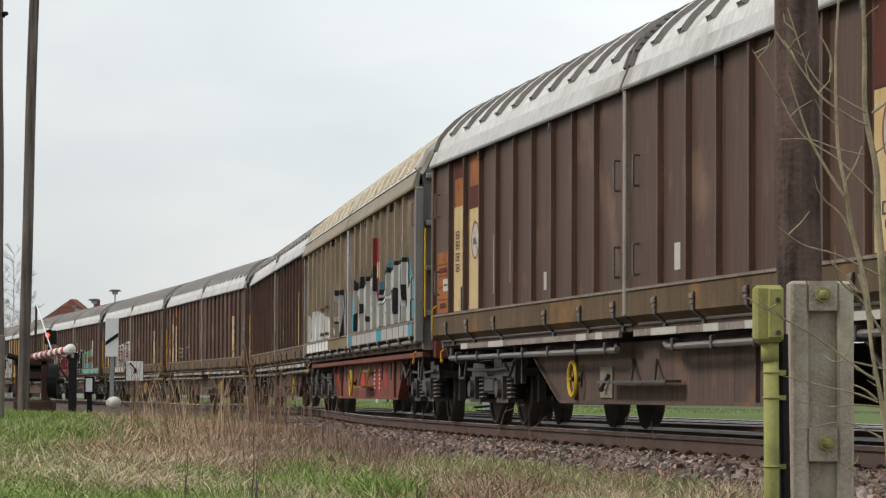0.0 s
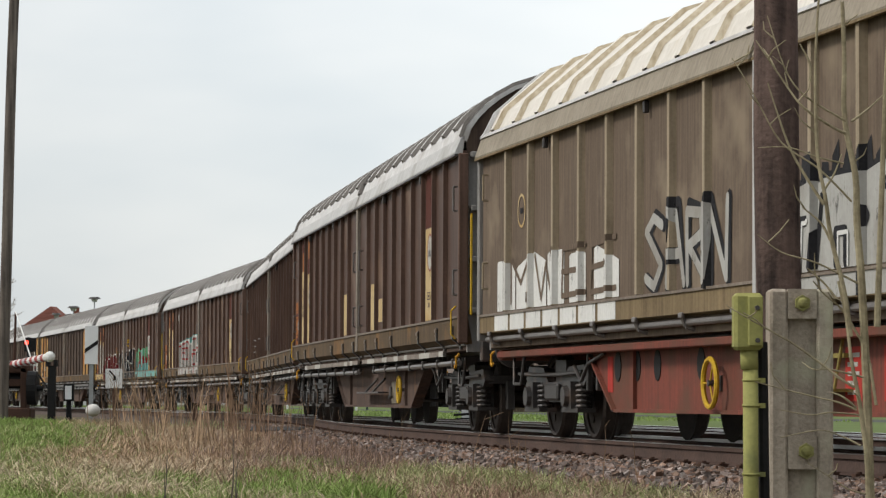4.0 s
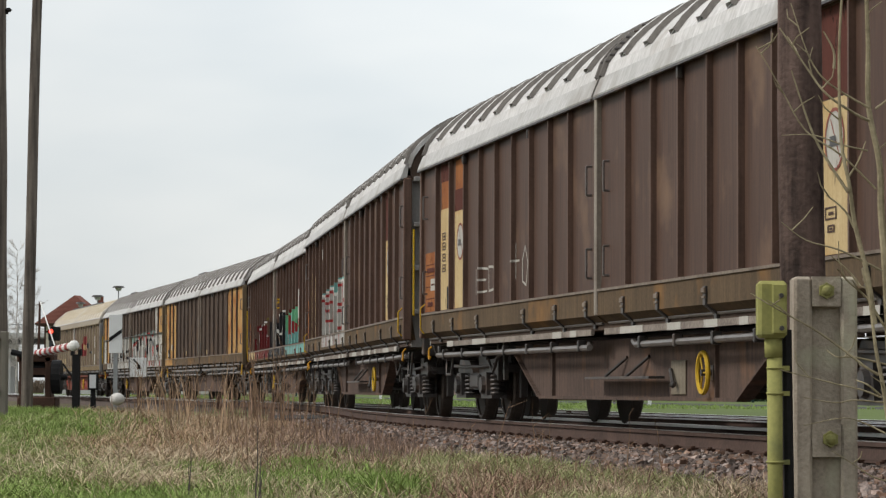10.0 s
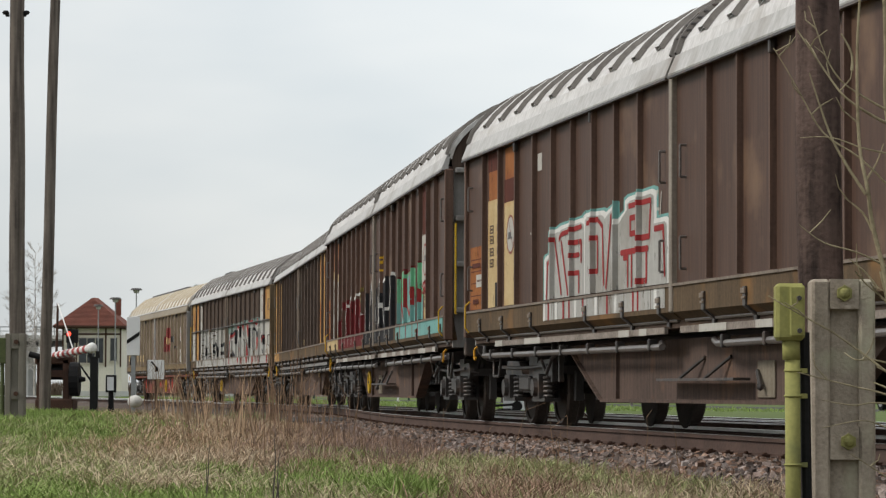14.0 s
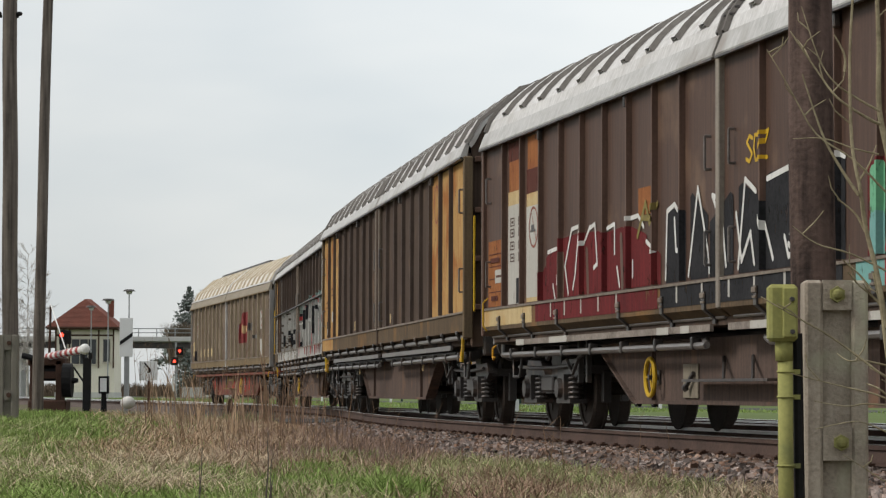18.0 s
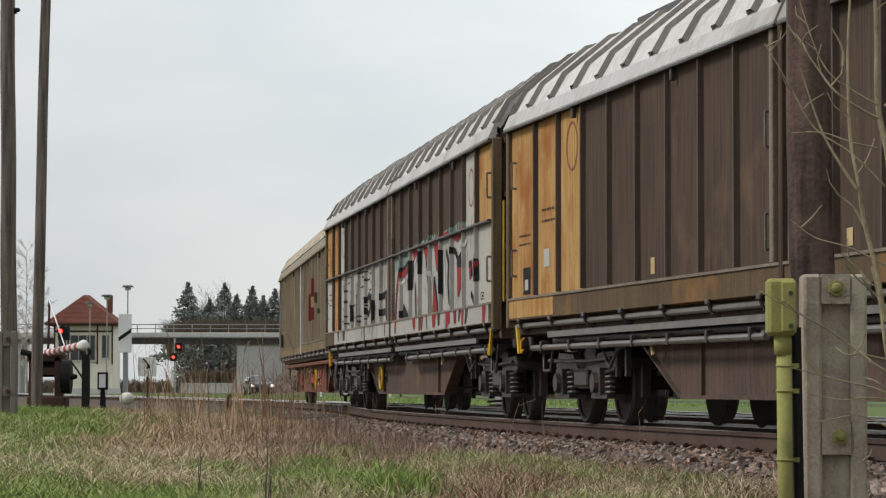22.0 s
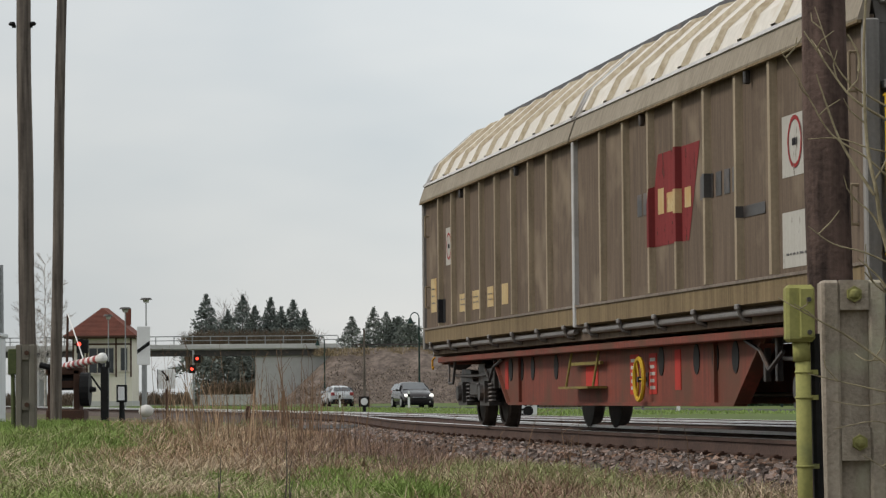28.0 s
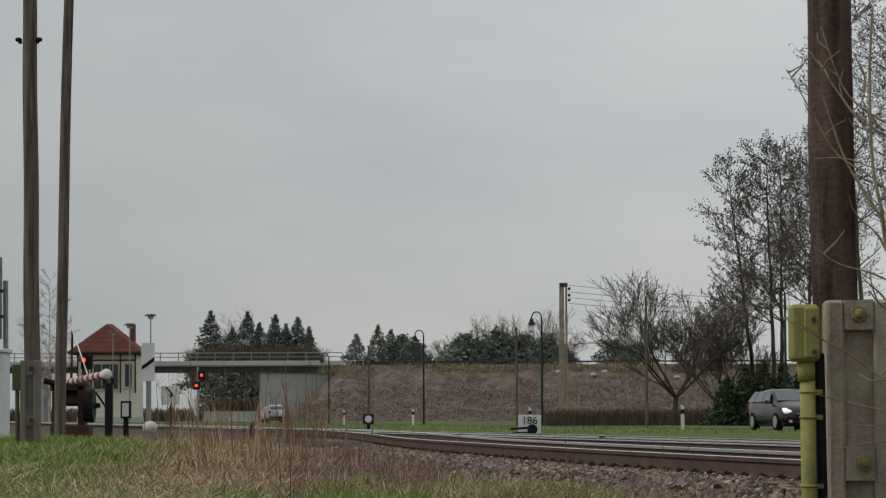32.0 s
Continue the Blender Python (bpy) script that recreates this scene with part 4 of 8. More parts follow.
def wagon(label, style):
    """A four-axle sliding-wall wagon, 22 m over its body; x forward, the middle at 0, rail head at z 0."""
    W = thing("freight_wagon", label, "freight wagon", group="wagons of the train")
    beige = style == "beige"
    wall, rib_m = {"brown": (BROWN, BROWN_RIB), "dark": (DARKBROWN, DARK_RIB), "beige": (BEIGE, BEIGE_RIB)}[style]
    roof_m, roofrib_m, eave_m = (CREAM_ROOF, CREAM_RIB, EAVE) if beige else (ROOF, ROOF_RIB, EAVE)
    sill_m = {"brown": BROWN_SILL, "dark": BROWN_SILL, "beige": BEIGE_SILL}[style]
    outline = ROOF_SHAPE[style]
    E, ez, sz = HALF_BODY[style], EAVE_Z[style], SILL_Z[style]
    wd, dp = RIB_SIZE[style]
    post_m = END_GREY if beige else BROWN_RIB if style == "brown" else OLIVEPOST
    part("load_box", box(B(), 0.1 - E, E - 0.1, -1.36, 1.36, 1.02, 3.49), DARKBROWN if not beige else BEIGE, W)
    # walls with their posts
    for s in (-1, 1):
        for h in (-1, 1):
            x0, x1 = (-E, -0.05) if h < 0 else (0.05, E)
            b = box(B(), x0, x1, min(s * 1.38, s * 1.44), max(s * 1.38, s * 1.44), sz, ez + 0.06)
            wl_ = part("sliding_wall", b, wall, W)
            for rx in (r for r in RIBS[style] if x0 < r < x1):
                b = B()
                y0, y1 = s * 1.44, s * (1.44 + dp)
                q = [(rx - wd, y0), (rx - wd * 0.8, y1), (rx + wd * 0.8, y1), (rx + wd, y0)]
                lo = [b.verts.new((x, y, sz + 0.012)) for x, y in q]
                hi = [b.verts.new((x, y, ez + 0.02)) for x, y in q]
                for i in range(3):
                    b.faces.new((lo[i], lo[i + 1], hi[i + 1], hi[i]))
                b.faces.new(lo)
                b.faces.new(hi)
                bmesh.ops.recalc_face_normals(b, faces=b.faces[:])
                part("rib", b, rib_m, wl_)
            # grab handles near the meeting edges and at the outer edge
            for hx, hz in (((h * 0.40, 2.42), (h * 0.40, 1.56)) if not beige else ()) + ((h * (E - 0.28), 2.72), (h * (E - 0.28), 1.70)):
                b = B()
                pipe(b, [(hx, s * 1.44, hz), (hx, s * 1.50, hz), (hx, s * 1.50, hz + 0.30), (hx, s * 1.44, hz + 0.30)], 0.013, 6)
                part("handle", b, PIPE if not beige else BEIGE_RIB, wl_)
            for hx in (h * 3.45, h * 7.55):
                b = box(B(), hx - 0.025, hx + 0.025, min(s * 1.46, s * 1.515), max(s * 1.46, s * 1.515), ez - 0.13, ez - 0.01, 0.01)
                part("wall_catch", b, STEEL_DARK, wl_)
            # sill below the wall
            a = s * 1.475
            if style == "brown":
                prof = [(a, sz), (a, 1.165), (s * 1.375, 1.092), (s * 1.30, 1.10), (s * 1.36, sz)]
            else:
                prof = [(a, sz), (a, 1.19), (s * 1.38, 1.17), (s * 1.38, sz)]
            sl = part("sill", prism(B(), prof, x0, x1), sill_m, W)
            b = box(B(), x0, x1, min(s * 1.476, s * 1.492), max(s * 1.476, s * 1.492), sz - 0.022, sz + 0.004)
            part("sill_strip", b, MIDPOST, sl, "worn bright edge of the sill")
            if style == "brown":
                part("sill_lip", rod(B(), (x0 + 0.1, s * 1.375, 1.088), (x1 - 0.1, s * 1.375, 1.088), 0.016, 0.016, 8), PIPE, sl)
                for bx in (x for x in (-9.85, -8.41, -6.66, -3.76, -2.02, -0.49, 1.19, 2.6, 4.36, 7.24, 9.03, 10.44) if x0 < x < x1):
                    strap = [(1.476, 1.325), (1.495, 1.325), (1.495, 1.158), (1.393, 1.078), (1.393, 1.034), (1.372, 1.034), (1.372, 1.085), (1.476, 1.166)]
                    part("strap", prism(B(), [(s * p, q) for p, q in strap], bx - 0.045, bx + 0.045), STEEL_DARK, sl)
                    b = box(B(), bx - 0.06, bx + 0.06, *sorted((s * 1.49, s * 1.512)), 1.262, 1.312, 0.006)
                    box(b, bx - 0.05, bx + 0.05, *sorted((s * 1.49, s * 1.508)), 1.215, 1.238, 0.004)
                    part("catch", b, MIDPOST, sl)
            else:
                for k in range(7):
                    bx = (x0 + x1) / 2 + (k - 3) * 1.62
                    b = box(B(), bx - 0.06, bx + 0.06, min(s * 1.47, s * 1.50), max(s * 1.47, s * 1.50), 1.15, 1.20, 0.008)
                    pipe(b, [(bx, s * 1.48, 1.18), (bx, s * 1.44, 1.08), (bx + 0.02, s * 1.26, 1.02)], 0.024, 6)
                    part("bracket", b, PIPE if beige else STEEL_DARK, sl)
                b = rod(B(), (x0 + 0.2, s * 1.42, 1.115), (x1 - 0.2, s * 1.42, 1.115), 0.032, 0.032, 10)
                part("guide_rail", b, PIPE, sl)
        # middle pillar, corner posts
        b = box(B(), -0.05, 0.05, min(s * 1.36, s * 1.50), max(s * 1.36, s * 1.50), 1.16, ez + 0.02, 0.012)
        if style == "dark":
            for px_ in (-0.26, 0.26):
                part("door_post", box(B(), px_ - 0.045, px_ + 0.045, min(s * 1.44, s * 1.50), max(s * 1.44, s * 1.50), sz, ez, 0.012), MIDPOST, W)
        part("middle_pillar", b, EAVE if beige else PILLAR if style == "brown" else DARKBROWN, W)
        for e in (-1, 1):
            b = box(B(), min(e * E, e * (E + 0.10)), max(e * E, e * (E + 0.10)), min(s * 1.37, s * 1.49), max(s * 1.37, s * 1.49), 1.1, ez + 0.02, 0.012)
            part("corner_post", b, post_m, W)
    # ends
    for e in (-1, 1):
        ew = part("end_wall", box(B(), min(e * (E - 0.1), e * (E - 0.02)), max(e * (E - 0.1), e * (E - 0.02)), -1.36, 1.36, 1.0, 3.6), DARKBROWN if style == "dark" else END_GREY, W)
        for z in (1.50, 2.12, 2.74, 3.39):
            b = box(B(), min(e * (E - 0.02), e * (E + 0.11)), max(e * (E - 0.02), e * (E + 0.11)), -1.34, 1.34, z - 0.035, z + 0.035, 0.01)
            part("stiffener", b, BROWN_RIB if style == "dark" else END_GREY, ew)
        if style == "brown":
            b = slab(B(), [(e * (E + 0.02), 1.0), (e * (E + 0.34), 1.05), (e * (E + 0.30), 1.16), (e * (E + 0.02), 1.75)], -0.9, -0.86)
            part("end_gusset", b, END_GREY, ew)
        for s in (-1, 1):
            b = pipe(B(), [(e * 11.02, s * 1.34, 1.45), (e * 11.14, s * 1.36, 1.45), (e * 11.14, s * 1.36, 2.65), (e * 11.02, s * 1.34, 2.65)], 0.014, 6)
            part("handrail", b, YELLOW, W, "yellow upright handrail")
        part("headstock", box(B(), min(e * 10.9, e * 11.05), max(e * 10.9, e * 11.05), -1.22, 1.22, 0.88, 1.16, 0.02), STEEL_DARK if not beige else REDFRAME, W)
        for s in (-1, 1):
            b = rod(B(), (e * 11.05, s * 0.88, 1.03), (e * 11.38, s * 0.88, 1.03), 0.11, 0.09, 12)
            bf = part("buffer", b, STEEL_DARK, W)
            part("buffer_plate", rod(B(), (e * 11.38, s * 0.88, 1.03), (e * 11.43, s * 0.88, 1.03), 0.23, 0.22, 18), STEEL_DARK, bf)
            b = pipe(B(), [(e * 10.45, s * 1.40, 0.98), (e * 10.45, s * 1.44, 0.94), (e * 10.45, s * 1.44, 0.84), (e * 10.40, s * 1.44, 0.81), (e * 10.36, s * 1.44, 0.84)], 0.014, 6)
            part("tow_hook", b, ORANGEHOOK, W, "orange-yellow painted towing hook")
            if style == "brown":
                b = pipe(B(), [(e * 10.62, s * 1.48, 1.16), (e * 10.62, s * 1.53, 1.22), (e * 10.62, s * 1.53, 1.50), (e * 10.62, s * 1.47, 1.56)], 0.010, 6)
                part("step_grab", b, YELLOW, W, "yellow bent grab bar")
            elif style == "dark":
                b = slab(B(), [(e * 10.50, 0.80), (e * 10.58, 0.80), (e * 10.70, 1.10), (e * 10.62, 1.12)], s * 1.44 - 0.015, s * 1.44 + 0.015)
                part("hook_lever", b, YELLOW, W, "yellow painted hook lever")
                b = slab(B(), [(e * 4.9, 0.74), (e * 4.96, 0.72), (e * 5.10, 0.92), (e * 5.04, 0.95)], s * 1.30 - 0.01, s * 1.30 + 0.01)
                part("release_lever", b, CREAM, W, "pale yellow brake release lever")
        b = B()
        pipe(b, [(e * 11.05, 0, 1.0), (e * 11.42, 0, 0.97), (e * 11.62, 0, 0.9)], 0.05, 8)
        part("coupling", b, STEEL_DARK, W)
        b = pipe(B(), [(e * 11.05, 0.3, 0.95), (e * 11.3, 0.3, 0.62), (e * 11.6, 0.28, 0.75)], 0.028, 6)
        part("brake_hose", b, BLACKIRON, W)
    # roof in two sliding halves
    top = EAVE_TOP[style]
    for h in (-1, 1):
        x0, x1 = (-E - 0.06, -0.05) if h < 0 else (0.05, E + 0.06)
        b = B()
        inner = [(y * 0.965, z - 0.04) for y, z in outline]
        prism(b, outline + inner[::-1], x0, x1)
        rf = part("roof", b, roof_m, W, smooth=False)
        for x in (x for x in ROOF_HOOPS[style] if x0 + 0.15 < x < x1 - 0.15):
            # seams and forward flank take the rib tone, so shade is painted on
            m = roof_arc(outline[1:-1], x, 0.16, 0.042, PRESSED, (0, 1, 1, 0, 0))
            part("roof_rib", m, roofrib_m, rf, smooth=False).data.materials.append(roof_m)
        for s in (-1, 1):
            b = prism(B(), [(s * 1.44, ez + 0.012), (s * 1.525, ez + 0.012), (s * 1.53, ez + 0.03), (s * 1.455, top), (s * 1.41, top + 0.012)], x0, x1)
            ev = part("eave_strip", b, eave_m if style != "beige" else BEIGE_EAVE, rf)
            part("eave_lip", box(B(), x0, x1, min(s * 1.50, s * 1.535), max(s * 1.50, s * 1.535), ez - 0.012, ez + 0.010), STEEL_DARK if not beige else BEIGE_SILL, ev)
            if beige:
                b = prism(B(), [(s * 1.44, top - 0.005), (s * 1.475, top + 0.002), (s * 1.435, top + 0.05), (s * 1.39, top + 0.055)], x0, x1)
                part("drip_strip", b, EAVE, rf)
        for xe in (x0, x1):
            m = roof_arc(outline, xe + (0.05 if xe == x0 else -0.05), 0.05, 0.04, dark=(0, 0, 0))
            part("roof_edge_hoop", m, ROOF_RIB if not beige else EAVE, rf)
        if style == "brown":
            for i in range(7):
                xb_ = x1 if h < 0 else x0
                y, z = outline[1 + i // 2] if i % 2 == 0 else [(p + q) / 2 for p, q in zip(outline[1 + i // 2], outline[2 + i // 2])]
                b = box(B(), xb_ - 0.10 if h < 0 else xb_ + 0.01, xb_ - 0.01 if h < 0 else xb_ + 0.10, y - 0.035, y + 0.02, z + 0.015, z + 0.042, 0.008)
                part("roof_clamp", b, STEEL_DARK, rf)
    for e in (-1, 1):
        b = prism(B(), [(y * 0.97, z - 0.02) for y, z in outline] + [(1.36, ez), (-1.36, ez)], min(e * (E - 0.12), e * (E - 0.01)), max(e * (E - 0.12), e * (E - 0.01)))
        part("roof_gable", b, DARKBROWN if not beige else END_GREY, W)
    if style != "brown":
        for s in (-1, 1):
            xa, xb = (-9.0, 4.0) if beige else (-8.2, -6.2)
            b = box(B(), xa, xb, min(s * 0.50, s * 0.62), max(s * 0.50, s * 0.62), 4.26 if beige else 4.33, 4.36 if beige else 4.44)
            part("ridge_rail", b, STEEL_DARK, W)
    # underframe
    g_m = REDFRAME if beige else GIRDER
    gt, gb = (6.9, 5.8) if beige else (5.95, 4.33)
    gz = 0.98 if beige else 0.93
    for s in (-1, 1):
        out = (lambda a, b: (min(s * a, s * b), max(s * a, s * b)))
        g = slab(B(), [(-gt, gz), (gt, gz), (gt - 0.15, 0.86), (gb, 0.32), (-gb, 0.32), (0.15 - gt, 0.86)], s * 1.12 - 0.03, s * 1.12 + 0.03)
        gd = part("girder", g, g_m, W)
        part("girder_flange", box(B(), -gb, gb, *out(1.06, 1.19), 0.30, 0.335), g_m, gd)
        for e in (-1, 1):
            b = slab(B(), [(e * gb, 0.32), (e * (gb + 0.05), 0.32), (e * (gt - 0.1), 0.86), (e * (gt - 0.15), 0.86)], *out(1.05, 1.20))
            part("girder_flange", b, g_m, gd)
            part("web_stiffener", box(B(), e * (gb - 0.75) - 0.02, e * (gb - 0.75) + 0.02, *out(1.15, 1.19), 0.33, 0.98), g_m, gd)
        # black tone puts the shade of the gap below the sill into the solebar
        part("solebar", box(B(), -10.8, 10.8, *out(0.90, 1.02), 0.98, 1.16), STEEL_DARK, W)
        if beige:
            b = box(B(), -10.6, 10.6, *out(1.20, 1.34), 0.90, 0.975, 0.01)
            part("red_step_beam", b, REDFRAME, W)
            # black discs on the uncut web stand in for shade in lightening holes
            for hx in (-5.75, -5.0, -4.25, -2.75, 2.75, 4.25, 5.0, 5.75):
                b = B()
                bmesh.ops.create_cone(b, cap_ends=True, segments=16, radius1=0.13, radius2=0.13, depth=0.012,
                                      matrix=Matrix.Translation((hx, s * 1.153, 0.755)) @ Matrix.Diagonal((0.95, 1, 1.15, 1)) @ Matrix.Rotation(math.pi / 2, 4, "X"))
                part("lightening_hole", b, BLACKIRON, gd)
            for xa, xb, za, zb in ((1.30, 1.70, 0.42, 0.84), (2.20, 2.55, 0.42, 0.84), (3.35, 3.60, 0.46, 0.86), (-6.15, -5.95, 0.50, 0.86), (-1.0, -0.35, 0.50, 0.74)):
                fl = part("red_field", box(B(), xa, xb, *out(1.152, 1.158), za, zb), SIGNALRED, gd, "bright red painted field")
                if xa in (1.30, 2.20):
                    for k in range(5):
                        part("field_mark", box(B(), xa + 0.06, xb - 0.06 - 0.04 * (k % 2), *out(1.158, 1.161), za + 0.05 + 0.072 * k, za + 0.085 + 0.072 * k), PALEGREY, fl)
        else:
            for h in (-1, 1):
                x0, x1 = (-10.2, -0.85) if h < 0 else (0.9, 10.2)
                b = pipe(B(), [(x0, s * 1.36, 0.86), (x1, s * 1.36, 0.845), (x1 - h * (0.25 if h > 0 else -0.25), s * 1.30, 0.89)] if h < 0 else
                         [(x1, s * 1.36, 0.875), (x0 + 0.35, s * 1.36, 0.85), (x0, s * 1.30, 0.89)], 0.034, 8)
                lk = part("locking_bar", b, PIPE, W)
                for k in range(7):
                    cx = x0 + 0.6 + k * (x1 - x0 - 1.0) / 6
                    part("bar_clamp", box(B(), cx - 0.03, cx + 0.03, *out(1.315, 1.405), 0.81, 0.93, 0.008), STEEL_DARK, lk)
                xa, xb = (-9.2, -0.56) if h < 0 else (0.05, 9.1)
                lb = part("marker_bar", box(B(), xa, xb, *out(1.375, 1.41), 0.968, 1.032), MARKBAR if style == "brown" else PIPE, W)
                if style == "brown":
                    for fa, fb in ((-9.2, -8.75), (-7.38, -6.47), (-2.5, -2.04), (-1.6, -1.29), (0.76, 1.71), (2.68, 3.2), (4.03, 4.51), (5.22, 5.52), (6.8, 7.8), (8.7, 9.1)):
                        if xa <= fa < xb:
                            part("marker_field", box(B(), fa, fb, *out(1.373, 1.413), 0.965, 1.035), PALEGREY, lb, "worn pale field")
                else:
                    part("pressure_pipe", rod(B(), (xa, s * 1.32, 0.93), (xb, s * 1.32, 0.93), 0.03, 0.03, 8), STEEL_DARK, W)
        # brake wheel, plate, step
        wx, wz, wr = (2.14, 0.575, 0.215) if beige else (3.39, 0.565, 0.185)
        b = ring(B(), (wx, s * 1.25, wz), wr, 0.024, "Y", 22, 6)
        for k in range(3):
            a = k * 2.094
            rod(b, (wx, s * 1.25, wz), (wx + wr * math.cos(a), s * 1.25, wz + wr * math.sin(a)), 0.009, 0.009, 6)
        bw = part("brake_wheel", b, YELLOW, W, "yellow hand-brake wheel")
        b = rod(B(), (wx, s * 1.14, wz), (wx, s * 1.27, wz), 0.03, 0.03, 8)
        box(b, wx - 0.06, wx + 0.06, *out(1.145, 1.17), wz - 0.07, wz + 0.07)
        part("wheel_shaft", b, STEEL_DARK, bw)
        if beige:
            b = box(B(), -1.5, 0.15, *out(1.20, 1.24), 0.755, 0.79)
            box(b, -1.5, 0.15, *out(1.16, 1.38), 0.49, 0.515)
            for x in (-1.45, 0.05):
                rod(b, (x, s * 1.30, 0.50), (x, s * 1.22, 0.95), 0.014, 0.014, 6)
            part("side_step", b, YELLOWDULL, W, "dull yellow shunter's step")
        else:
            b = box(B(), 1.88, 2.42, *out(1.152, 1.17), 0.36, 0.69, 0.006)
            bp = part("brake_plate", b, DULLPLATE, W, "dull olive-grey brake plate")
            b = rod(B(), (1.95, s * 1.19, 0.60), (2.15, s * 1.22, 0.46), 0.022, 0.022, 6)
            ball(b, (2.15, s * 1.22, 0.46), 0.04, 1)
            part("changeover_lever", b, STEEL_DARK, bp)
            b = box(B(), -1.1, 1.75, *out(1.20, 1.36), 0.515, 0.54)
            for x in (-0.2, 0.75):
                rod(b, (x - 0.25, s * 1.30, 0.53), (x + 0.22, s * 1.16, 0.74), 0.018, 0.018, 6)
            part("side_step", b, STEEL_DARK, W)
        b = rod(B(), (-2.6, s * 0.75, 0.72), (-0.6, s * 0.75, 0.72), 0.19, 0.19, 14)
        part("air_tank", b, STEEL_DARK, W)
    # brake gear and pipes below the frame
    for s in (-1, 1):
        for x in (-7.1, -6.7, 6.7, 7.1):
            b = box(B(), x - 0.03, x + 0.03, min(s * 1.08, s * 1.14), max(s * 1.08, s * 1.14), 0.52, 1.0, 0.008)
            part("hanger", b, STEEL_DARK, W)
        for e in (-1, 1):
            b = pipe(B(), [(e * 6.2, s * 1.18, 0.90), (e * 6.8, s * 1.20, 0.80), (e * 7.1, s * 1.2, 0.62), (e * 7.5, s * 1.18, 0.78)], 0.02, 6)
            part("brake_pipe", b, STEEL_DARK, W)
            b = pipe(B(), [(e * 10.7, s * 0.62, 1.0), (e * 11.1, s * 0.64, 0.72), (e * 11.35, s * 0.60, 0.45), (e * 11.55, s * 0.5, 0.66)], 0.026, 6)
            part("air_hose", b, BLACKIRON, W)
            b = pipe(B(), [(e * 9.5, s * 1.26, 0.94), (e * 9.6, s * 1.28, 0.60), (e * 9.95, s * 1.28, 0.60), (e * 10.05, s * 1.26, 0.94)], 0.018, 6)
            part("step_iron", b, STEEL_DARK, W)
        b = rod(B(), (-7.0, s * 0.55, 0.42), (7.0, s * 0.55, 0.40), 0.022, 0.022, 6)
        part("brake_rod", b, STEEL_DARK, W)
    b = box(B(), -10.9, 10.9, -1.02, 1.02, 0.98, 1.04)
    part("floor_pan", b, STEEL_DARK, W)
    for x in (-PIVOT, PIVOT):
        bg = bogie(W, 0.0)
        bg.matrix_basis = pose(x, 0, 0)
        for w in (-0.9, 0.9):
            ws = new("wheelset", WHEELSET)
            ws.parent = bg
            ws.matrix_basis = pose(w, 0, 0.46)
    return W


# ---- paint on the near side of a wagon (y negative), folded over the ribs
def clip_x(poly, x, keep_less):
    out = []
    for (x0, z0), (x1, z1) in zip(poly, poly[1:] + poly[:1]):
        a, b = (x0 <= x) == keep_less or x0 == x, (x1 <= x) == keep_less or x1 == x
        if a:
            out.append((x0, z0))
        if a != b and x0 != x1:
            t = (x - x0) / (x1 - x0)
            if 0 < t < 1:
                out.append((x, z0 + t * (z1 - z0)))
    return out


def fold_marks(style):
    wd, dp = RIB_SIZE[style]
    marks = [(-11.0, 1.44)]
    for r in RIBS[style]:
        marks += [(r - wd, 1.44), (r - wd * 0.8, 1.44 + dp), (r + wd * 0.8, 1.44 + dp), (r + wd, 1.44)]
    return marks + [(11.0, 1.44)]


FOLD = {k: fold_marks(k) for k in RIBS}


def paint(parent, name, polys, mat, style, lift, label="", sill=False, sub=0.0002):
    """Coats of paint: convex pieces (x, z) laid on the wall and over its ribs, up to the eave."""
    if len(polys) > 1 and name in ("panel", "patch", "notice", "emblem", "spray_drip", "spray_ground"):
        return [paint(parent, name, [q], mat, style, lift, label, sill) for q in polys][0]
    v, f = [], []
    marks = [(-11.0, 1.475), (11.0, 1.475)] if sill else FOLD[style]
    bx = [m[0] for m in marks]
    by = [m[1] for m in marks]
    for n, poly in enumerate(polys):
        lo, hi = min(p[0] for p in poly), max(p[0] for p in poly)
        for a, b in zip(bx, bx[1:]):
            if b <= lo or a >= hi:
                continue
            q = clip_x(clip_x(list(poly), a, False), b, True)
            if len(q) < 3:
                continue
            k = len(v)
            for x, z in q:
                z = min(z, 1.425 if sill else EAVE_Z[style] - 0.014)
                v.append((x, -(np.interp(x, bx, by) + lift + (n % 12) * sub), z))
            f.append(tuple(range(k, k + len(q))))
    me = bpy.data.meshes.new(name)
    me.from_pydata(v, [], f)
    me.materials.append(mat)
    ob = new(name, me)
    ob.parent = parent
    if label:
        ob["label"] = label
    if len(polys) > 1:
        ob["kind"] = "stuff"
    return ob


def rect(x0, x1, z0, z1):
    return [(x0, z0), (x1, z0), (x1, z1), (x0, z1)]


def disc(x, z, rx, rz, n=16):
    return [(x + rx * math.cos(2 * math.pi * i / n), z + rz * math.sin(2 * math.pi * i / n)) for i in range(n)]


def hoop(x, z, r, w, n=18):
    out = []
    for i in range(n):
        a, b = 2 * math.pi * i / n, 2 * math.pi * (i + 1) / n
        out.append([(x + (r - w) * math.cos(a), z + (r - w) * math.sin(a)), (x + r * math.cos(a), z + r * math.sin(a)),
                    (x + r * math.cos(b), z + r * math.sin(b)), (x + (r - w) * math.cos(b), z + (r - w) * math.sin(b))])
    return out


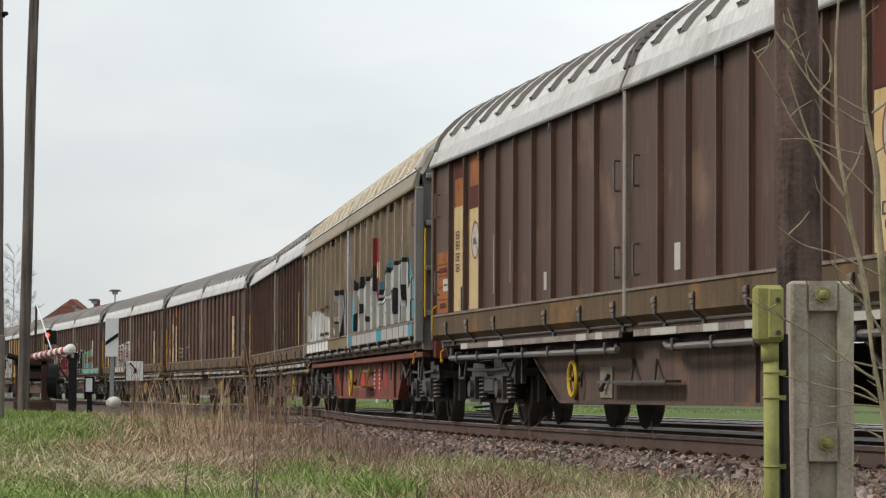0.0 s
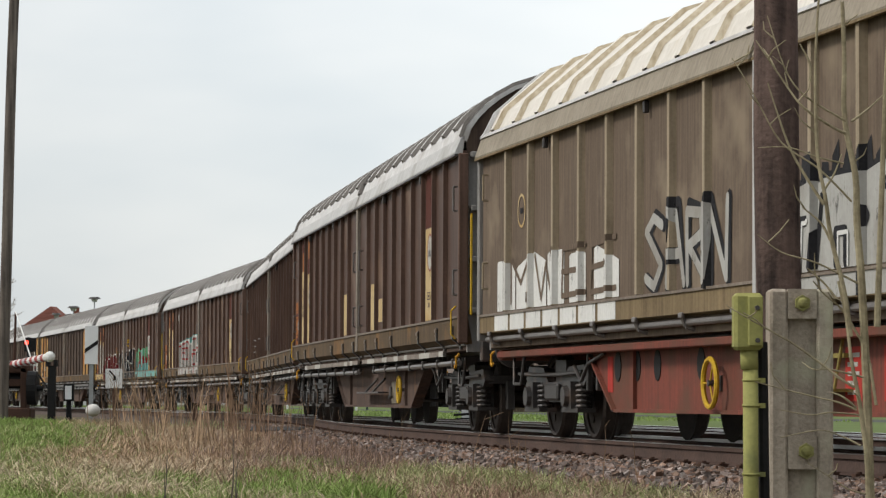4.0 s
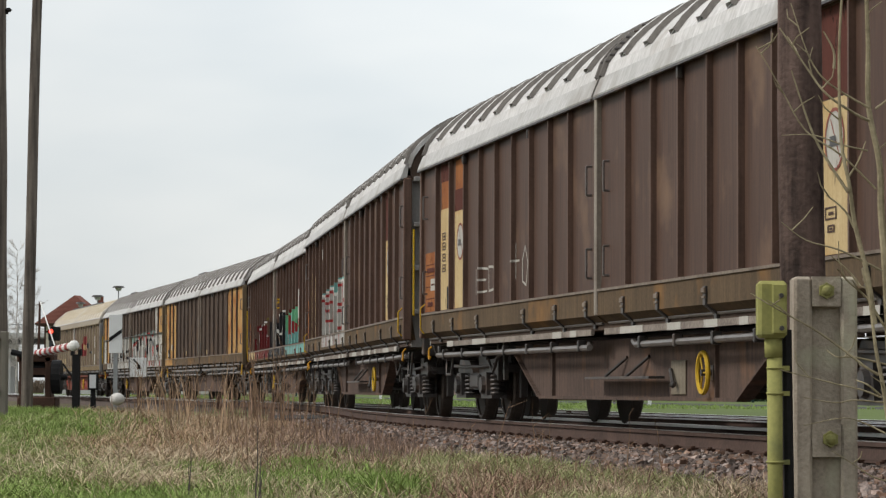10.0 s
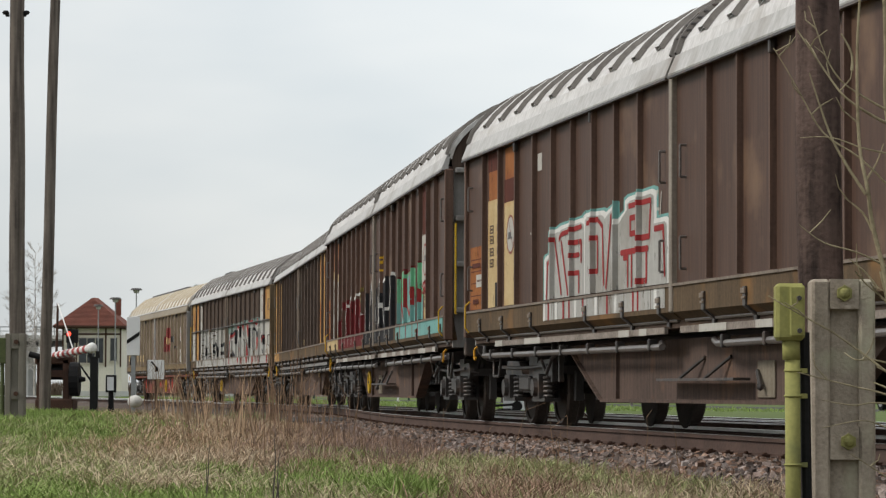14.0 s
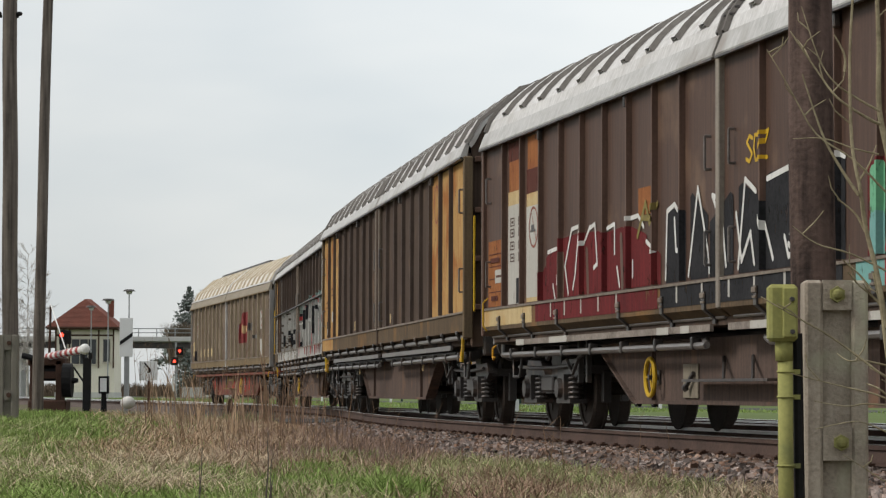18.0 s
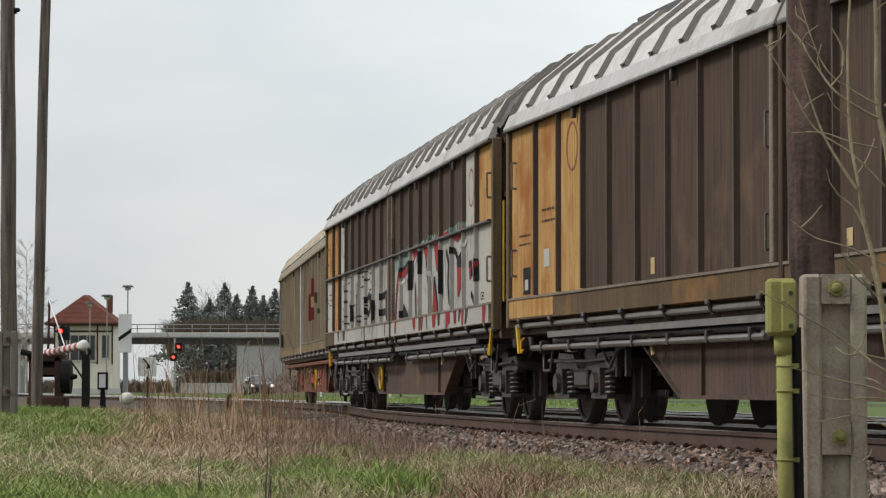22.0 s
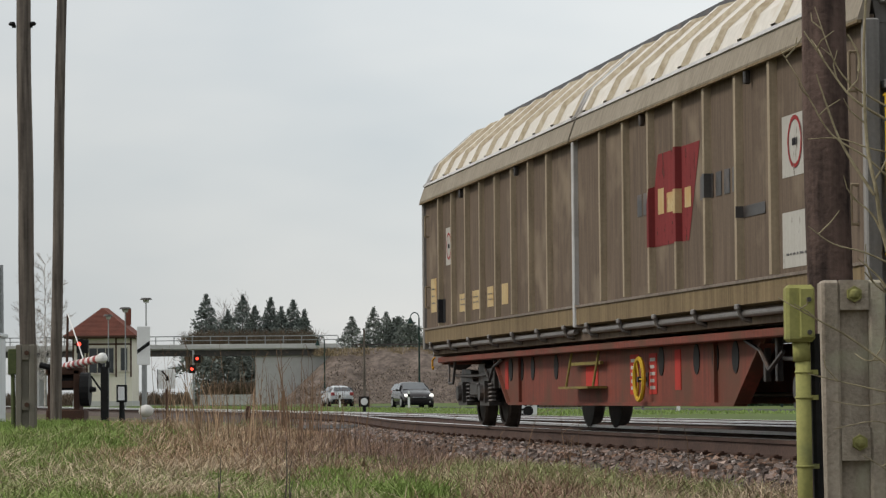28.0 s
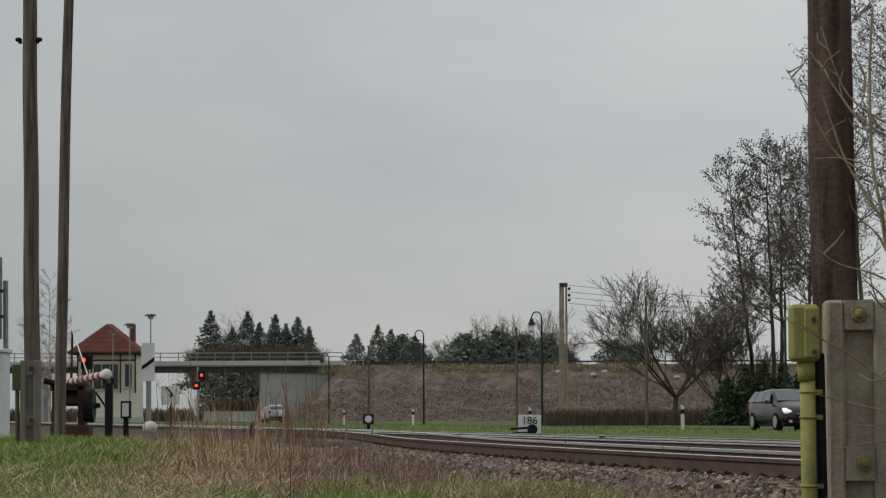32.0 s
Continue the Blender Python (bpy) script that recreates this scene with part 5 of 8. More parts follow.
def strokes(lines, w):
    """Polylines as thick lines with round joints."""
    out = []
    for ln in lines:
        for (x0, z0), (x1, z1) in zip(ln, ln[1:]):
            d = math.hypot(x1 - x0, z1 - z0) or 1e-6
            nx, nz = -(z1 - z0) / d * w / 2, (x1 - x0) / d * w / 2
            out.append([(x0 + nx, z0 + nz), (x0 - nx, z0 - nz), (x1 - nx, z1 - nz), (x1 + nx, z1 + nz)])
        for x, z in ln:
            out.append(disc(x, z, w / 2, w / 2, 8))
    return out


GLYPH = {
    "M": [[(0, 0), (0.05, 1), (0.5, 0.4), (0.95, 1), (1, 0)]],
    "E": [[(1, 0.98), (0.05, 1), (0, 0), (1, 0.02)], [(0, 0.5), (0.8, 0.52)]],
    "D": [[(0, 0), (0, 1), (0.65, 0.95), (1, 0.5), (0.65, 0.05), (0, 0)]],
    "I": [[(0.5, 0), (0.5, 1)]],
    "A": [[(0, 0), (0.35, 1), (0.65, 1), (1, 0)], [(0.18, 0.4), (0.85, 0.4)]],
    "N": [[(0, 0), (0.05, 1), (0.9, 0), (1, 1)]],
    "S": [[(1, 0.85), (0.5, 1), (0.05, 0.75), (0.95, 0.3), (0.5, 0), (0, 0.12)]],
    "R": [[(0, 0), (0.05, 1), (0.8, 0.9), (0.85, 0.6), (0.1, 0.48), (1, 0)]],
    "U": [[(0, 1), (0.1, 0.1), (0.9, 0.1), (1, 1)]],
    "W": [[(0, 1), (0.25, 0), (0.5, 0.7), (0.75, 0), (1, 1)]],
    "Z": [[(0, 0.95), (1, 1), (0, 0.05), (1, 0)]],
    "O": [[(0.2, 0), (0, 0.5), (0.2, 1), (0.8, 1), (1, 0.5), (0.8, 0), (0.2, 0)]],
    "K": [[(0, 0), (0, 1)], [(0.95, 1), (0.05, 0.45), (1, 0)]],
}


def lettering(shapes, x0, x1, z0, z1, rng, gap=0.18):
    """Wild sprayed shapes side by side; returns their polylines."""
    w = (x1 - x0) / len(shapes)
    out = []
    for i, s in enumerate(shapes):
        for ln in GLYPH[s]:
            sh = rng.uniform(-0.06, 0.06)
            out.append([(x0 + w * (i + gap / 2 + p * (1 - gap)) + (q - 0.5) * sh, z0 + q * (z1 - z0) * rng.uniform(0.94, 1.05)) for p, q in ln])
    return out


def spread(x0, x1, z0, z1, lines):
    """Polylines drawn in a unit square, laid over a field of the wall."""
    return [[(x0 + u * (x1 - x0), z0 + v * (z1 - z0)) for u, v in ln] for ln in lines]


def columns(x0, x1, z0, z1, cols, grow=0.0):
    """Upright bodies of letters: (from, to, top, tilt of the top) in a unit square."""
    out = []
    for u0, u1, top, tilt in cols:
        a, b = x0 + u0 * (x1 - x0) - grow * 2.2, x0 + u1 * (x1 - x0) + grow * 2.2
        t = z0 + top * (z1 - z0) + grow
        out.append([(a, z0), (b, z0), (b, t + tilt - 0.03), (b - 0.12 * (b - a), t + tilt), (a + 0.12 * (b - a), t), (a, t - 0.03)])
    return out


def bars(x0, x1, z0, z1, rows, rng):
    """Small lettering that cannot be read, as bars."""
    out = []
    h = (z1 - z0) / rows
    for i in range(rows):
        x = x0
        while x < x1 - 0.03:
            w = rng.uniform(0.04, 0.14)
            out.append(rect(x, min(x + w, x1), z0 + h * (i + 0.40), z0 + h * (i + 0.62)))
            x += w + rng.uniform(0.02, 0.05)
    return out


def icon(x0, x1, z0, z1):
    """A small framed pictogram that cannot be read."""
    e = 0.014
    return [rect(x0, x1, z0, z0 + e), rect(x0, x1, z1 - e, z1), rect(x0, x0 + 2 * e, z0 + e, z1 - e), rect(x1 - 2 * e, x1, z0 + e, z1 - e),
            rect(x0 + 0.3 * (x1 - x0), x0 + 0.75 * (x1 - x0), z0 + 0.35 * (z1 - z0), z0 + 0.6 * (z1 - z0))]


def emblem(W, x, z, r, style):
    """A red ring round a pale disc with a dark wagon sign and a thin slanting line."""
    paint(W, "panel_mark", [disc(x, z, r - 0.02, r - 0.02, 18)], PALEGREY, style, 0.0075)
    paint(W, "panel_mark", hoop(x, z, r, 0.028), FADEDRED, style, 0.010)
    paint(W, "panel_mark", strokes([[(x - 0.1, z + 0.16), (x + 0.13, z - 0.14)]], 0.016), FADEDRED, style, 0.010)
    paint(W, "panel_mark", [rect(x - 0.12, x + 0.04, z - 0.035, z + 0.03), rect(x - 0.15, x + 0.12, z - 0.05, z - 0.03)], STEEL_DARK, style, 0.013)


def usual_panels(W, style="brown"):
    """The cream and orange panels that the brown wagons carry near their ends."""
    rng = random.Random(4)
    paint(W, "panel", [rect(-10.72, -9.75, 1.45, 2.25)], ORANGE, style, 0.004, "faded orange notice panel")
    paint(W, "panel_mark", [rect(-10.66, -9.80, z, z + 0.012) for z in (1.62, 1.78, 1.93, 2.08)], MAROON, style, 0.007)
    paint(W, "panel", [rect(-9.45, -8.68, 2.78, 3.14), rect(-8.40, -7.62, 2.98, 3.36)], ORANGE, style, 0.004, "faded orange panel below the eave")
    paint(W, "panel", [rect(-9.5, -8.66, 3.14, 3.37), rect(-8.45, -7.62, 2.70, 2.98)], MAROON, style, 0.004, "maroon field above the notice")
    paint(W, "panel", [rect(-9.5, -8.66, 1.45, 2.78), rect(-8.45, -7.62, 1.45, 2.70)], CREAM, style, 0.0045, "cream notice panel")
    emblem(W, -8.04, 2.30, 0.24, style)
    paint(W, "panel_mark", [q for x0, x1 in ((-9.37, -9.13), (-8.90, -8.69)) for z in (2.37, 2.24, 2.09, 1.95) for q in icon(x0, x1, z, z + 0.10)], BROWN, style, 0.009)
    paint(W, "panel_mark", [rect(-9.02, -8.67, 1.455, 1.75)], BLACKPAINT, style, 0.009)
    paint(W, "panel_mark", [rect(-10.28, -9.80, 1.73, 1.89)], PALEGREY, style, 0.010)
    paint(W, "panel_mark", bars(-10.2, -9.9, 1.75, 1.87, 1, rng) + [rect(-10.55, -10.0, 1.98, 2.04), rect(-10.5, -10.1, 1.52, 1.58)], MAROON, style, 0.013)
    paint(W, "panel", [rect(7.66, 8.56, 2.66, 3.37)], MAROON, style, 0.004, "maroon panel below the eave")
    paint(W, "panel", [rect(7.66, 8.56, 1.45, 2.65)], CREAM, style, 0.0045, "cream notice panel")
    emblem(W, 8.11, 2.33, 0.25, style)
    paint(W, "panel_mark", icon(7.85, 8.15, 1.72, 1.82) + icon(7.92, 8.1, 1.62, 1.68), BROWN, style, 0.009)



TRAIN = []       # wagons from the front to the rear


def build_train():
    plain = wagon("brown sliding-wall wagon with ribbed aluminium roof and cream panels", "brown")
    usual_panels(plain)
    beige = wagon("beige sliding-wall wagon on red underframe, sprayed along its wall", "beige")
    dark = wagon("dark brown sliding-wall wagon with ochre end panels, grey roof", "dark")
    m = Matrix.Identity(4)
    A, Bw, C = plain, beige, copy_thing(plain, m)
    D, E_, F_ = copy_thing(plain, m), copy_thing(plain, m), copy_thing(plain, m)
    G, H, I_ = dark, copy_thing(dark, m), copy_thing(beige, m)
    tagged(C, "brown sliding-wall wagon with loose cream patches on its wall")
    tagged(D, "brown sliding-wall wagon with a chalky white scrawl near one end")
    tagged(E_, "brown sliding-wall wagon with silver and red sprayed letters")
    tagged(F_, "brown sliding-wall wagon sprayed dark red, black and green")
    tagged(H, "dark brown sliding-wall wagon whose lower wall is sprayed silver")
    tagged(I_, "beige sliding-wall wagon on red underframe, last of the train")
    # the hand brake sits nearer the rear on the wagons that run the other way round
    for w in (A, F_, H, Bw):
        for c in w.children:
            if c.name.split(".")[0] in ("brake_wheel", "brake_plate", "side_step"):
                c.matrix_basis = Matrix.Rotation(math.pi, 4, "Z")
    for w, gone in ((G, ("brake_wheel", "brake_plate", "side_step")), (H, ("brake_plate", "side_step"))):
        for c in list(w.children):
            if c.name.split(".")[0] in gone:
                for k in list(c.children):
                    bpy.data.objects.remove(k)
                bpy.data.objects.remove(c)
    for c in list(Bw.children):
        if c.name.split(".")[0] == "ridge_rail":
            bpy.data.objects.remove(c)
    TRAIN.extend([A, Bw, C, D, E_, F_, G, H, I_])
    rng = random.Random(9)
    # A: small pale patches
    paint(A, "patch", [rect(1.78, 2.0, 1.55, 1.80), rect(-4.0, -3.85, 1.55, 1.75)], PALEGREY, "brown", 0.004)
    paint(A, "patch", [rect(-6.9, -6.87, 1.6, 2.3), rect(-5.9, -5.87, 1.7, 2.2)], PALEGREY, "brown", 0.005)
    # C: loose cream patches
    paint(C, "patch", [rect(-2.25, -1.45, 1.46, 2.12), rect(1.5, 2.3, 1.46, 2.15), rect(2.48, 2.95, 1.56, 1.90)], CREAM, "brown", 0.004, "cream patch")
    # D: scrawls
    lines = [[(0.22, 0.0), (0.08, 0.4), (0.0, 0.8), (0.12, 0.96), (0.3, 0.98), (0.5, 0.92), (0.68, 1.0), (0.82, 0.92), (0.88, 0.77), (0.86, 0.3), (0.5, 0.16), (0.24, 0.0)],
             [(0.24, 0.8), (0.35, 0.76), (0.24, 0.71), (0.14, 0.65), (0.24, 0.55), (0.2, 0.39), (0.4, 0.34)], [(0.5, 0.8), (0.6, 0.74), (0.55, 0.63)], [(0.71, 0.73), (0.70, 0.6)],
             [(0.75, 0.5), (0.6, 0.5), (0.6, 0.37), (0.75, 0.34), (0.75, 0.42), (0.63, 0.42)], [(0.70, 1.24), (0.70, 1.1)], [(0.98, 1.18), (0.84, 1.0)]]
    paint(D, "scrawl", strokes(spread(9.95, 10.63, 1.535, 2.265, lines), 0.017), PALEGREY, "brown", 0.005, "chalky white scrawl")
    paint(D, "scrawl", strokes(lettering("IED", -7.2, -5.6, 1.6, 1.9, rng), 0.028) + strokes([[(-4.6, 1.9), (-4.2, 1.9)], [(-4.4, 1.7), (-4.4, 2.1)], [(-4.0, 1.65), (-3.8, 1.6), (-3.7, 1.85), (-3.85, 2.05), (-4.0, 1.9), (-4.0, 1.65)]], 0.028),
          PALEGREY, "brown", 0.005)
    # E: silver letters with red edges
    at = (-5.95, -0.25, 1.45, 2.33)
    body = [(0.0, 0.045, 0.50, 0.05), (0.045, 0.13, 0.82, 0.02), (0.12, 0.35, 0.86, 0.03), (0.36, 0.52, 0.94, -0.02), (0.51, 0.61, 0.86, 0.10), (0.61, 0.71, 0.74, 0.14), (0.70, 0.90, 1.0, 0.02), (0.89, 0.99, 0.68, 0.0)]
    paint(E_, "spray_halo", columns(*at, body, 0.075), TEAL, "brown", 0.004, "teal sprayed halo")
    paint(E_, "spray_outline", columns(*at, body, 0.045), WHITE, "brown", 0.008)
    paint(E_, "spray_field", columns(*at, body), SILVER, "brown", 0.012, "silver sprayed letters")
    lines = [[(0.012, 0.02), (0.02, 0.46), (0.05, 0.5)], [(0.05, 0.76), (0.09, 0.75), (0.15, 0.06)], [(0.13, 0.74), (0.15, 0.8), (0.33, 0.84)], [(0.21, 0.04), (0.15, 0.7)],
             [(0.25, 0.66), (0.33, 0.66), (0.33, 0.42)], [(0.25, 0.5), (0.31, 0.5)], [(0.26, 0.28), (0.31, 0.28), (0.31, 0.05)], [(0.38, 0.86), (0.47, 0.88), (0.51, 0.78), (0.52, 0.1)],
             [(0.40, 0.66), (0.47, 0.66), (0.47, 0.26), (0.41, 0.26)], [(0.54, 0.05), (0.58, 0.88)], [(0.72, 0.94), (0.88, 0.95)]]
    paint(E_, "spray_lettering", strokes(spread(*at, lines), 0.055), REDPAINT, "brown", 0.017, "red lines in the sprayed letters")
    lines = [[(0.73, 0.80), (0.77, 0.80), (0.77, 0.62), (0.73, 0.62), (0.73, 0.80)], [(0.66, 0.42), (0.86, 0.42)], [(0.68, 0.36), (0.71, 0.36), (0.71, 0.04)], [(0.74, 0.36), (0.74, 0.04)],
             [(0.85, 0.38), (0.85, 0.06), (0.80, 0.06)], [(0.81, 0.55), (0.87, 0.55), (0.88, 0.9)], [(0.91, 0.62), (0.97, 0.62), (0.98, 0.1)]]
    paint(E_, "spray_lettering", strokes(spread(*at, lines), 0.06), REDPAINT, "brown", 0.017)
    paint(E_, "spray_field", [rect(-5.95 + 0.57 * i, -5.4 + 0.57 * i, 1.212, 1.42) for i in range(10)], SILVER, "brown", 0.004, "", True)
    paint(E_, "spray_drip", [rect(x, x + 0.07, 1.212, 1.42) for x in (-5.7, -4.9, -4.6, -3.9, -2.75, -1.6, -1.4)], REDPAINT, "brown", 0.008, "", True)
    paint(E_, "spray_drip", [rect(x, x + 0.12, 1.212, 1.42) for x in (-5.95, -5.3, -4.3, -3.3, -2.4, -0.7)], WHITE, "brown", 0.008, "", True)
    paint(E_, "scrawl", strokes(spread(-0.9, -0.45, 2.1, 2.36, [[(0, 0.9), (0.5, 1), (0.1, 0.4), (0.6, 0.3)], [(0.8, 0.9), (0.7, 0.1)]]), 0.03), PALEGREY, "brown", 0.006)
    paint(E_, "scrawl", strokes(spread(-6.85, -6.6, 1.5, 2.25, [[(0, 1), (0.9, 0.95)], [(0.3, 0.95), (0.4, 0.75)], [(0.9, 0.66), (0.2, 0.6), (0.7, 0.45), (0.3, 0.38)], [(0.4, 0.25), (0.6, 0.05)]]), 0.03), PALEGREY, "brown", 0.005, "chalky scrawl")
    paint(E_, "patch", [rect(-6.45, -6.2, 2.95, 3.15)], PALEGREY, "brown", 0.005)
    # F: three pieces side by side
    at = (-7.7, -2.2, 1.45, 2.2)
    body = [(0.0, 0.06, 0.35, 0.12), (0.06, 0.20, 0.66, 0.06), (0.19, 0.37, 0.86, 0.02), (0.36, 0.55, 0.88, -0.02), (0.54, 0.74, 0.80, 0.03), (0.73, 0.90, 0.86, -0.12), (0.89, 1.0, 0.55, -0.1)]
    paint(F_, "spray_field", columns(*at, body), DARKRED, "brown", 0.005, "dark red sprayed letters")
    lines = [[(0.08, 0.70), (0.19, 0.74)], [(0.19, 0.72), (0.21, 0.2)], [(0.27, 0.04), (0.24, 0.45), (0.30, 0.96), (0.36, 0.98)], [(0.36, 0.9), (0.33, 0.3), (0.31, 0.1)], [(0.46, 0.92), (0.50, 0.96), (0.52, 0.4), (0.49, 0.35)],
             [(0.40, 0.70), (0.46, 0.94)], [(0.60, 0.86), (0.66, 0.9), (0.66, 0.5)], [(0.68, 0.30), (0.70, 0.05)], [(0.76, 0.92), (0.84, 0.94), (0.88, 0.78)], [(0.80, 0.35), (0.80, 0.15)], [(0.90, 0.58), (0.97, 0.42)], [(0.13, 0.2), (0.15, 0.0)]]
    paint(F_, "spray_outline", strokes(spread(*at, lines), 0.045), WHITE, "brown", 0.011, "white edges of the sprayed letters")
    paint(F_, "spray_shade", strokes(spread(*at, [[(0.22, 0.05), (0.22, 0.6)], [(0.44, 0.05), (0.43, 0.6)], [(0.57, 0.1), (0.57, 0.75)], [(0.72, 0.05), (0.71, 0.7)]]), 0.11), BROWN_RIB, "brown", 0.009)
    paint(F_, "scrawl", strokes(spread(-3.1, -2.3, 1.95, 2.3, [[(0, 0), (0.4, 0.9), (0.6, 0.3), (1, 0.8)], [(0.2, 0.5), (0.9, 0.4)]]), 0.06), YELLOWDULL, "brown", 0.013)
    at = (-2.0, 3.6, 1.45, 2.3)
    body = [(0.0, 0.13, 0.82, -0.02), (0.16, 0.27, 0.94, -0.2), (0.28, 0.42, 0.62, 0.2), (0.45, 0.62, 0.92, -0.2), (0.60, 0.80, 0.96, 0.02), (0.82, 0.99, 0.98, 0.0)]
    paint(F_, "spray_field", columns(*at, body), BLACKPAINT, "brown", 0.005, "black sprayed letters")
    lines = [[(0.0, 0.05), (0.01, 0.80), (0.06, 0.86), (0.10, 0.72)], [(0.06, 0.70), (0.07, 0.35), (0.11, 0.32)], [(0.15, 0.05), (0.21, 0.98), (0.27, 0.30), (0.28, 0.06)], [(0.32, 0.74), (0.30, 0.86), (0.35, 0.80), (0.38, 0.1)],
             [(0.45, 0.06), (0.49, 0.95), (0.55, 0.80)], [(0.44, 0.62), (0.47, 0.12), (0.52, 0.40), (0.54, 0.08)], [(0.58, 0.60), (0.64, 0.1)], [(0.61, 0.90), (0.72, 0.96), (0.77, 0.97)]]
    paint(F_, "spray_outline", strokes(spread(*at, lines), 0.05), WHITE, "brown", 0.010, "white edges of the black letters")
    lines = [[(0.82, 0.92), (0.84, 0.70), (0.81, 0.35), (0.73, 0.32)], [(0.88, 0.06), (0.91, 0.40), (0.93, 0.08)], [(0.90, 0.90), (0.97, 0.97), (0.99, 0.94)], [(0.92, 0.62), (0.95, 0.62), (0.95, 0.70), (0.92, 0.68)],
             [(0.70, 0.30), (0.72, 0.10), (0.75, 0.14), (0.72, 0.22)]]
    paint(F_, "spray_outline", strokes(spread(*at, lines), 0.05), WHITE, "brown", 0.010)
    paint(F_, "scrawl", strokes(lettering("SOZ", 0.75, 1.45, 2.4, 2.62, rng), 0.035), YELLOW, "brown", 0.006, "yellow sprayed scrawl")
    at = (4.15, 7.8, 1.45, 2.26)
    body = [(0.0, 0.10, 0.84, 0.02), (0.13, 0.36, 1.0, 0.0), (0.36, 0.58, 0.92, 0.04), (0.56, 0.70, 0.98, 0.0), (0.77, 1.0, 1.0, 0.02)]
    paint(F_, "spray_outline", columns(*at, body, 0.03), DARKRED, "brown", 0.004)
    paint(F_, "spray_field", columns(*at, body), GREEN, "brown", 0.008, "green sprayed letters")
    paint(F_, "spray_field", columns(at[0], at[1], at[2], at[2] + 0.36, [(a, b, 0.9, 0.05 * (i % 2)) for i, (a, b, c, d) in enumerate(body)]) + columns(*at, [(0.37, 0.57, 0.86, 0.05)]), TEAL, "brown", 0.011, "pale teal lower part of the letters")
    lines = [[(0.11, 0.05), (0.14, 0.4), (0.20, 0.08)], [(0.37, 0.8), (0.38, 0.3), (0.47, 0.12), (0.54, 0.5)], [(0.46, 0.9), (0.47, 0.55), (0.53, 0.5)], [(0.62, 0.5), (0.67, 0.3), (0.66, 0.6)], [(0.80, 0.70), (0.93, 0.62), (0.95, 0.35), (0.83, 0.30)], [(0.83, 0.5), (0.95, 0.5)], [(0.58, 0.02), (0.60, 0.3)]]
    paint(F_, "spray_mark", strokes(spread(*at, lines), 0.06), REDPAINT, "brown", 0.015)
    paint(F_, "spray_field", [rect(-7.8 + 0.7 * i, -7.1 + 0.7 * i, 1.212, 1.42) for i in range(8)], DARKRED, "brown", 0.004, "", True)
    paint(F_, "spray_field", [rect(-2.1 + 0.63 * i, -1.47 + 0.63 * i, 1.212, 1.42) for i in range(9)], BLACKPAINT, "brown", 0.004, "", True)
    paint(F_, "spray_field", [rect(3.9 + 0.75 * i, 4.65 + 0.75 * i, 1.212, 1.42) for i in range(9)], TEAL, "brown", 0.004, "", True)
    paint(F_, "spray_drip", [rect(x, x + 0.08, 1.212, 1.42) for x in (4.6, 5.5, 6.5, 7.3)], REDPAINT, "brown", 0.008, "", True)
    paint(F_, "spray_drip", [rect(x, x + 0.06, 1.25, 1.42) for x in (-7.0, -6.3, -5.5, -4.7, -3.9, -1.5, -0.6, 0.3, 1.1, 2.0, 2.8)], PALEGREY, "brown", 0.008, "", True)
    paint(F_, "spray_drip", [rect(-10.8, -8.0, 1.212, 1.42), rect(-2.9, -2.3, 1.212, 1.42)], CREAM, "brown", 0.004, "", True)
    paint(F_, "panel", [rect(-9.5, -8.66, 1.45, 2.62), rect(-8.45, -7.62, 1.5, 2.55)], PALEGREY, "brown", 0.0065, "pale grey notice panel")
    paint(F_, "panel", [rect(7.68, 8.56, 1.9, 2.66)], PALEGREY, "brown", 0.0125, "pale grey notice panel")
    paint(F_, "panel_mark", hoop(8.11, 2.30, 0.24, 0.03), REDPAINT, "brown", 0.016)
    paint(F_, "spray_mark", strokes(lettering("SREE", 7.75, 8.6, 1.82, 1.98, rng), 0.04), REDPAINT, "brown", 0.016)
    paint(F_, "panel", [rect(-3.1, -2.6, 2.15, 2.42)], ORANGE, "brown", 0.004)
    # G: ochre ends
    for d in (-1, 1):
        paint(G, "panel", [rect(*sorted((d * a, d * b)), 1.45, 3.4) for a, b in ((10.92, 9.62), (9.5, 8.45), (8.34, 7.28))], OCHRE, "dark", 0.004, "faded ochre end panel")
    paint(G, "panel", [rect(-10.95, -8.6, 1.21, 1.42)], OCHRE, "dark", 0.004, "", True)
    paint(G, "panel_mark", hoop(-7.8, 3.0, 0.27, 0.03) + hoop(7.8, 3.0, 0.27, 0.03), FADEDRED, "dark", 0.008)
    paint(G, "panel_mark", bars(-9.3, -8.65, 2.2, 2.45, 2, rng) + bars(-10.5, -9.9, 2.0, 2.2, 2, rng), RUST, "dark", 0.008)
    paint(G, "panel_mark", [rect(-10.3, -9.9, 1.47, 1.78)], BLACKPAINT, "dark", 0.008)
    paint(G, "panel_mark", [rect(-10.2, -10.02, 1.52, 1.64), rect(-9.2, -8.9, 1.75, 1.95)], PALEGREY, "dark", 0.010)
    paint(G, "patch", [rect(-4.45, -4.3, 1.5, 1.66), rect(1.6, 1.75, 1.5, 1.64)], CREAM, "dark", 0.006)
    # H: silver lower wall, white and ochre panels
    top_ = 2.43
    paint(H, "spray_field", [rect(-8.25 + 0.583 * i, -7.667 + 0.583 * i, 1.45, top_) for i in range(33)], SILVER, "dark", 0.0035, "silver sprayed lower wall")
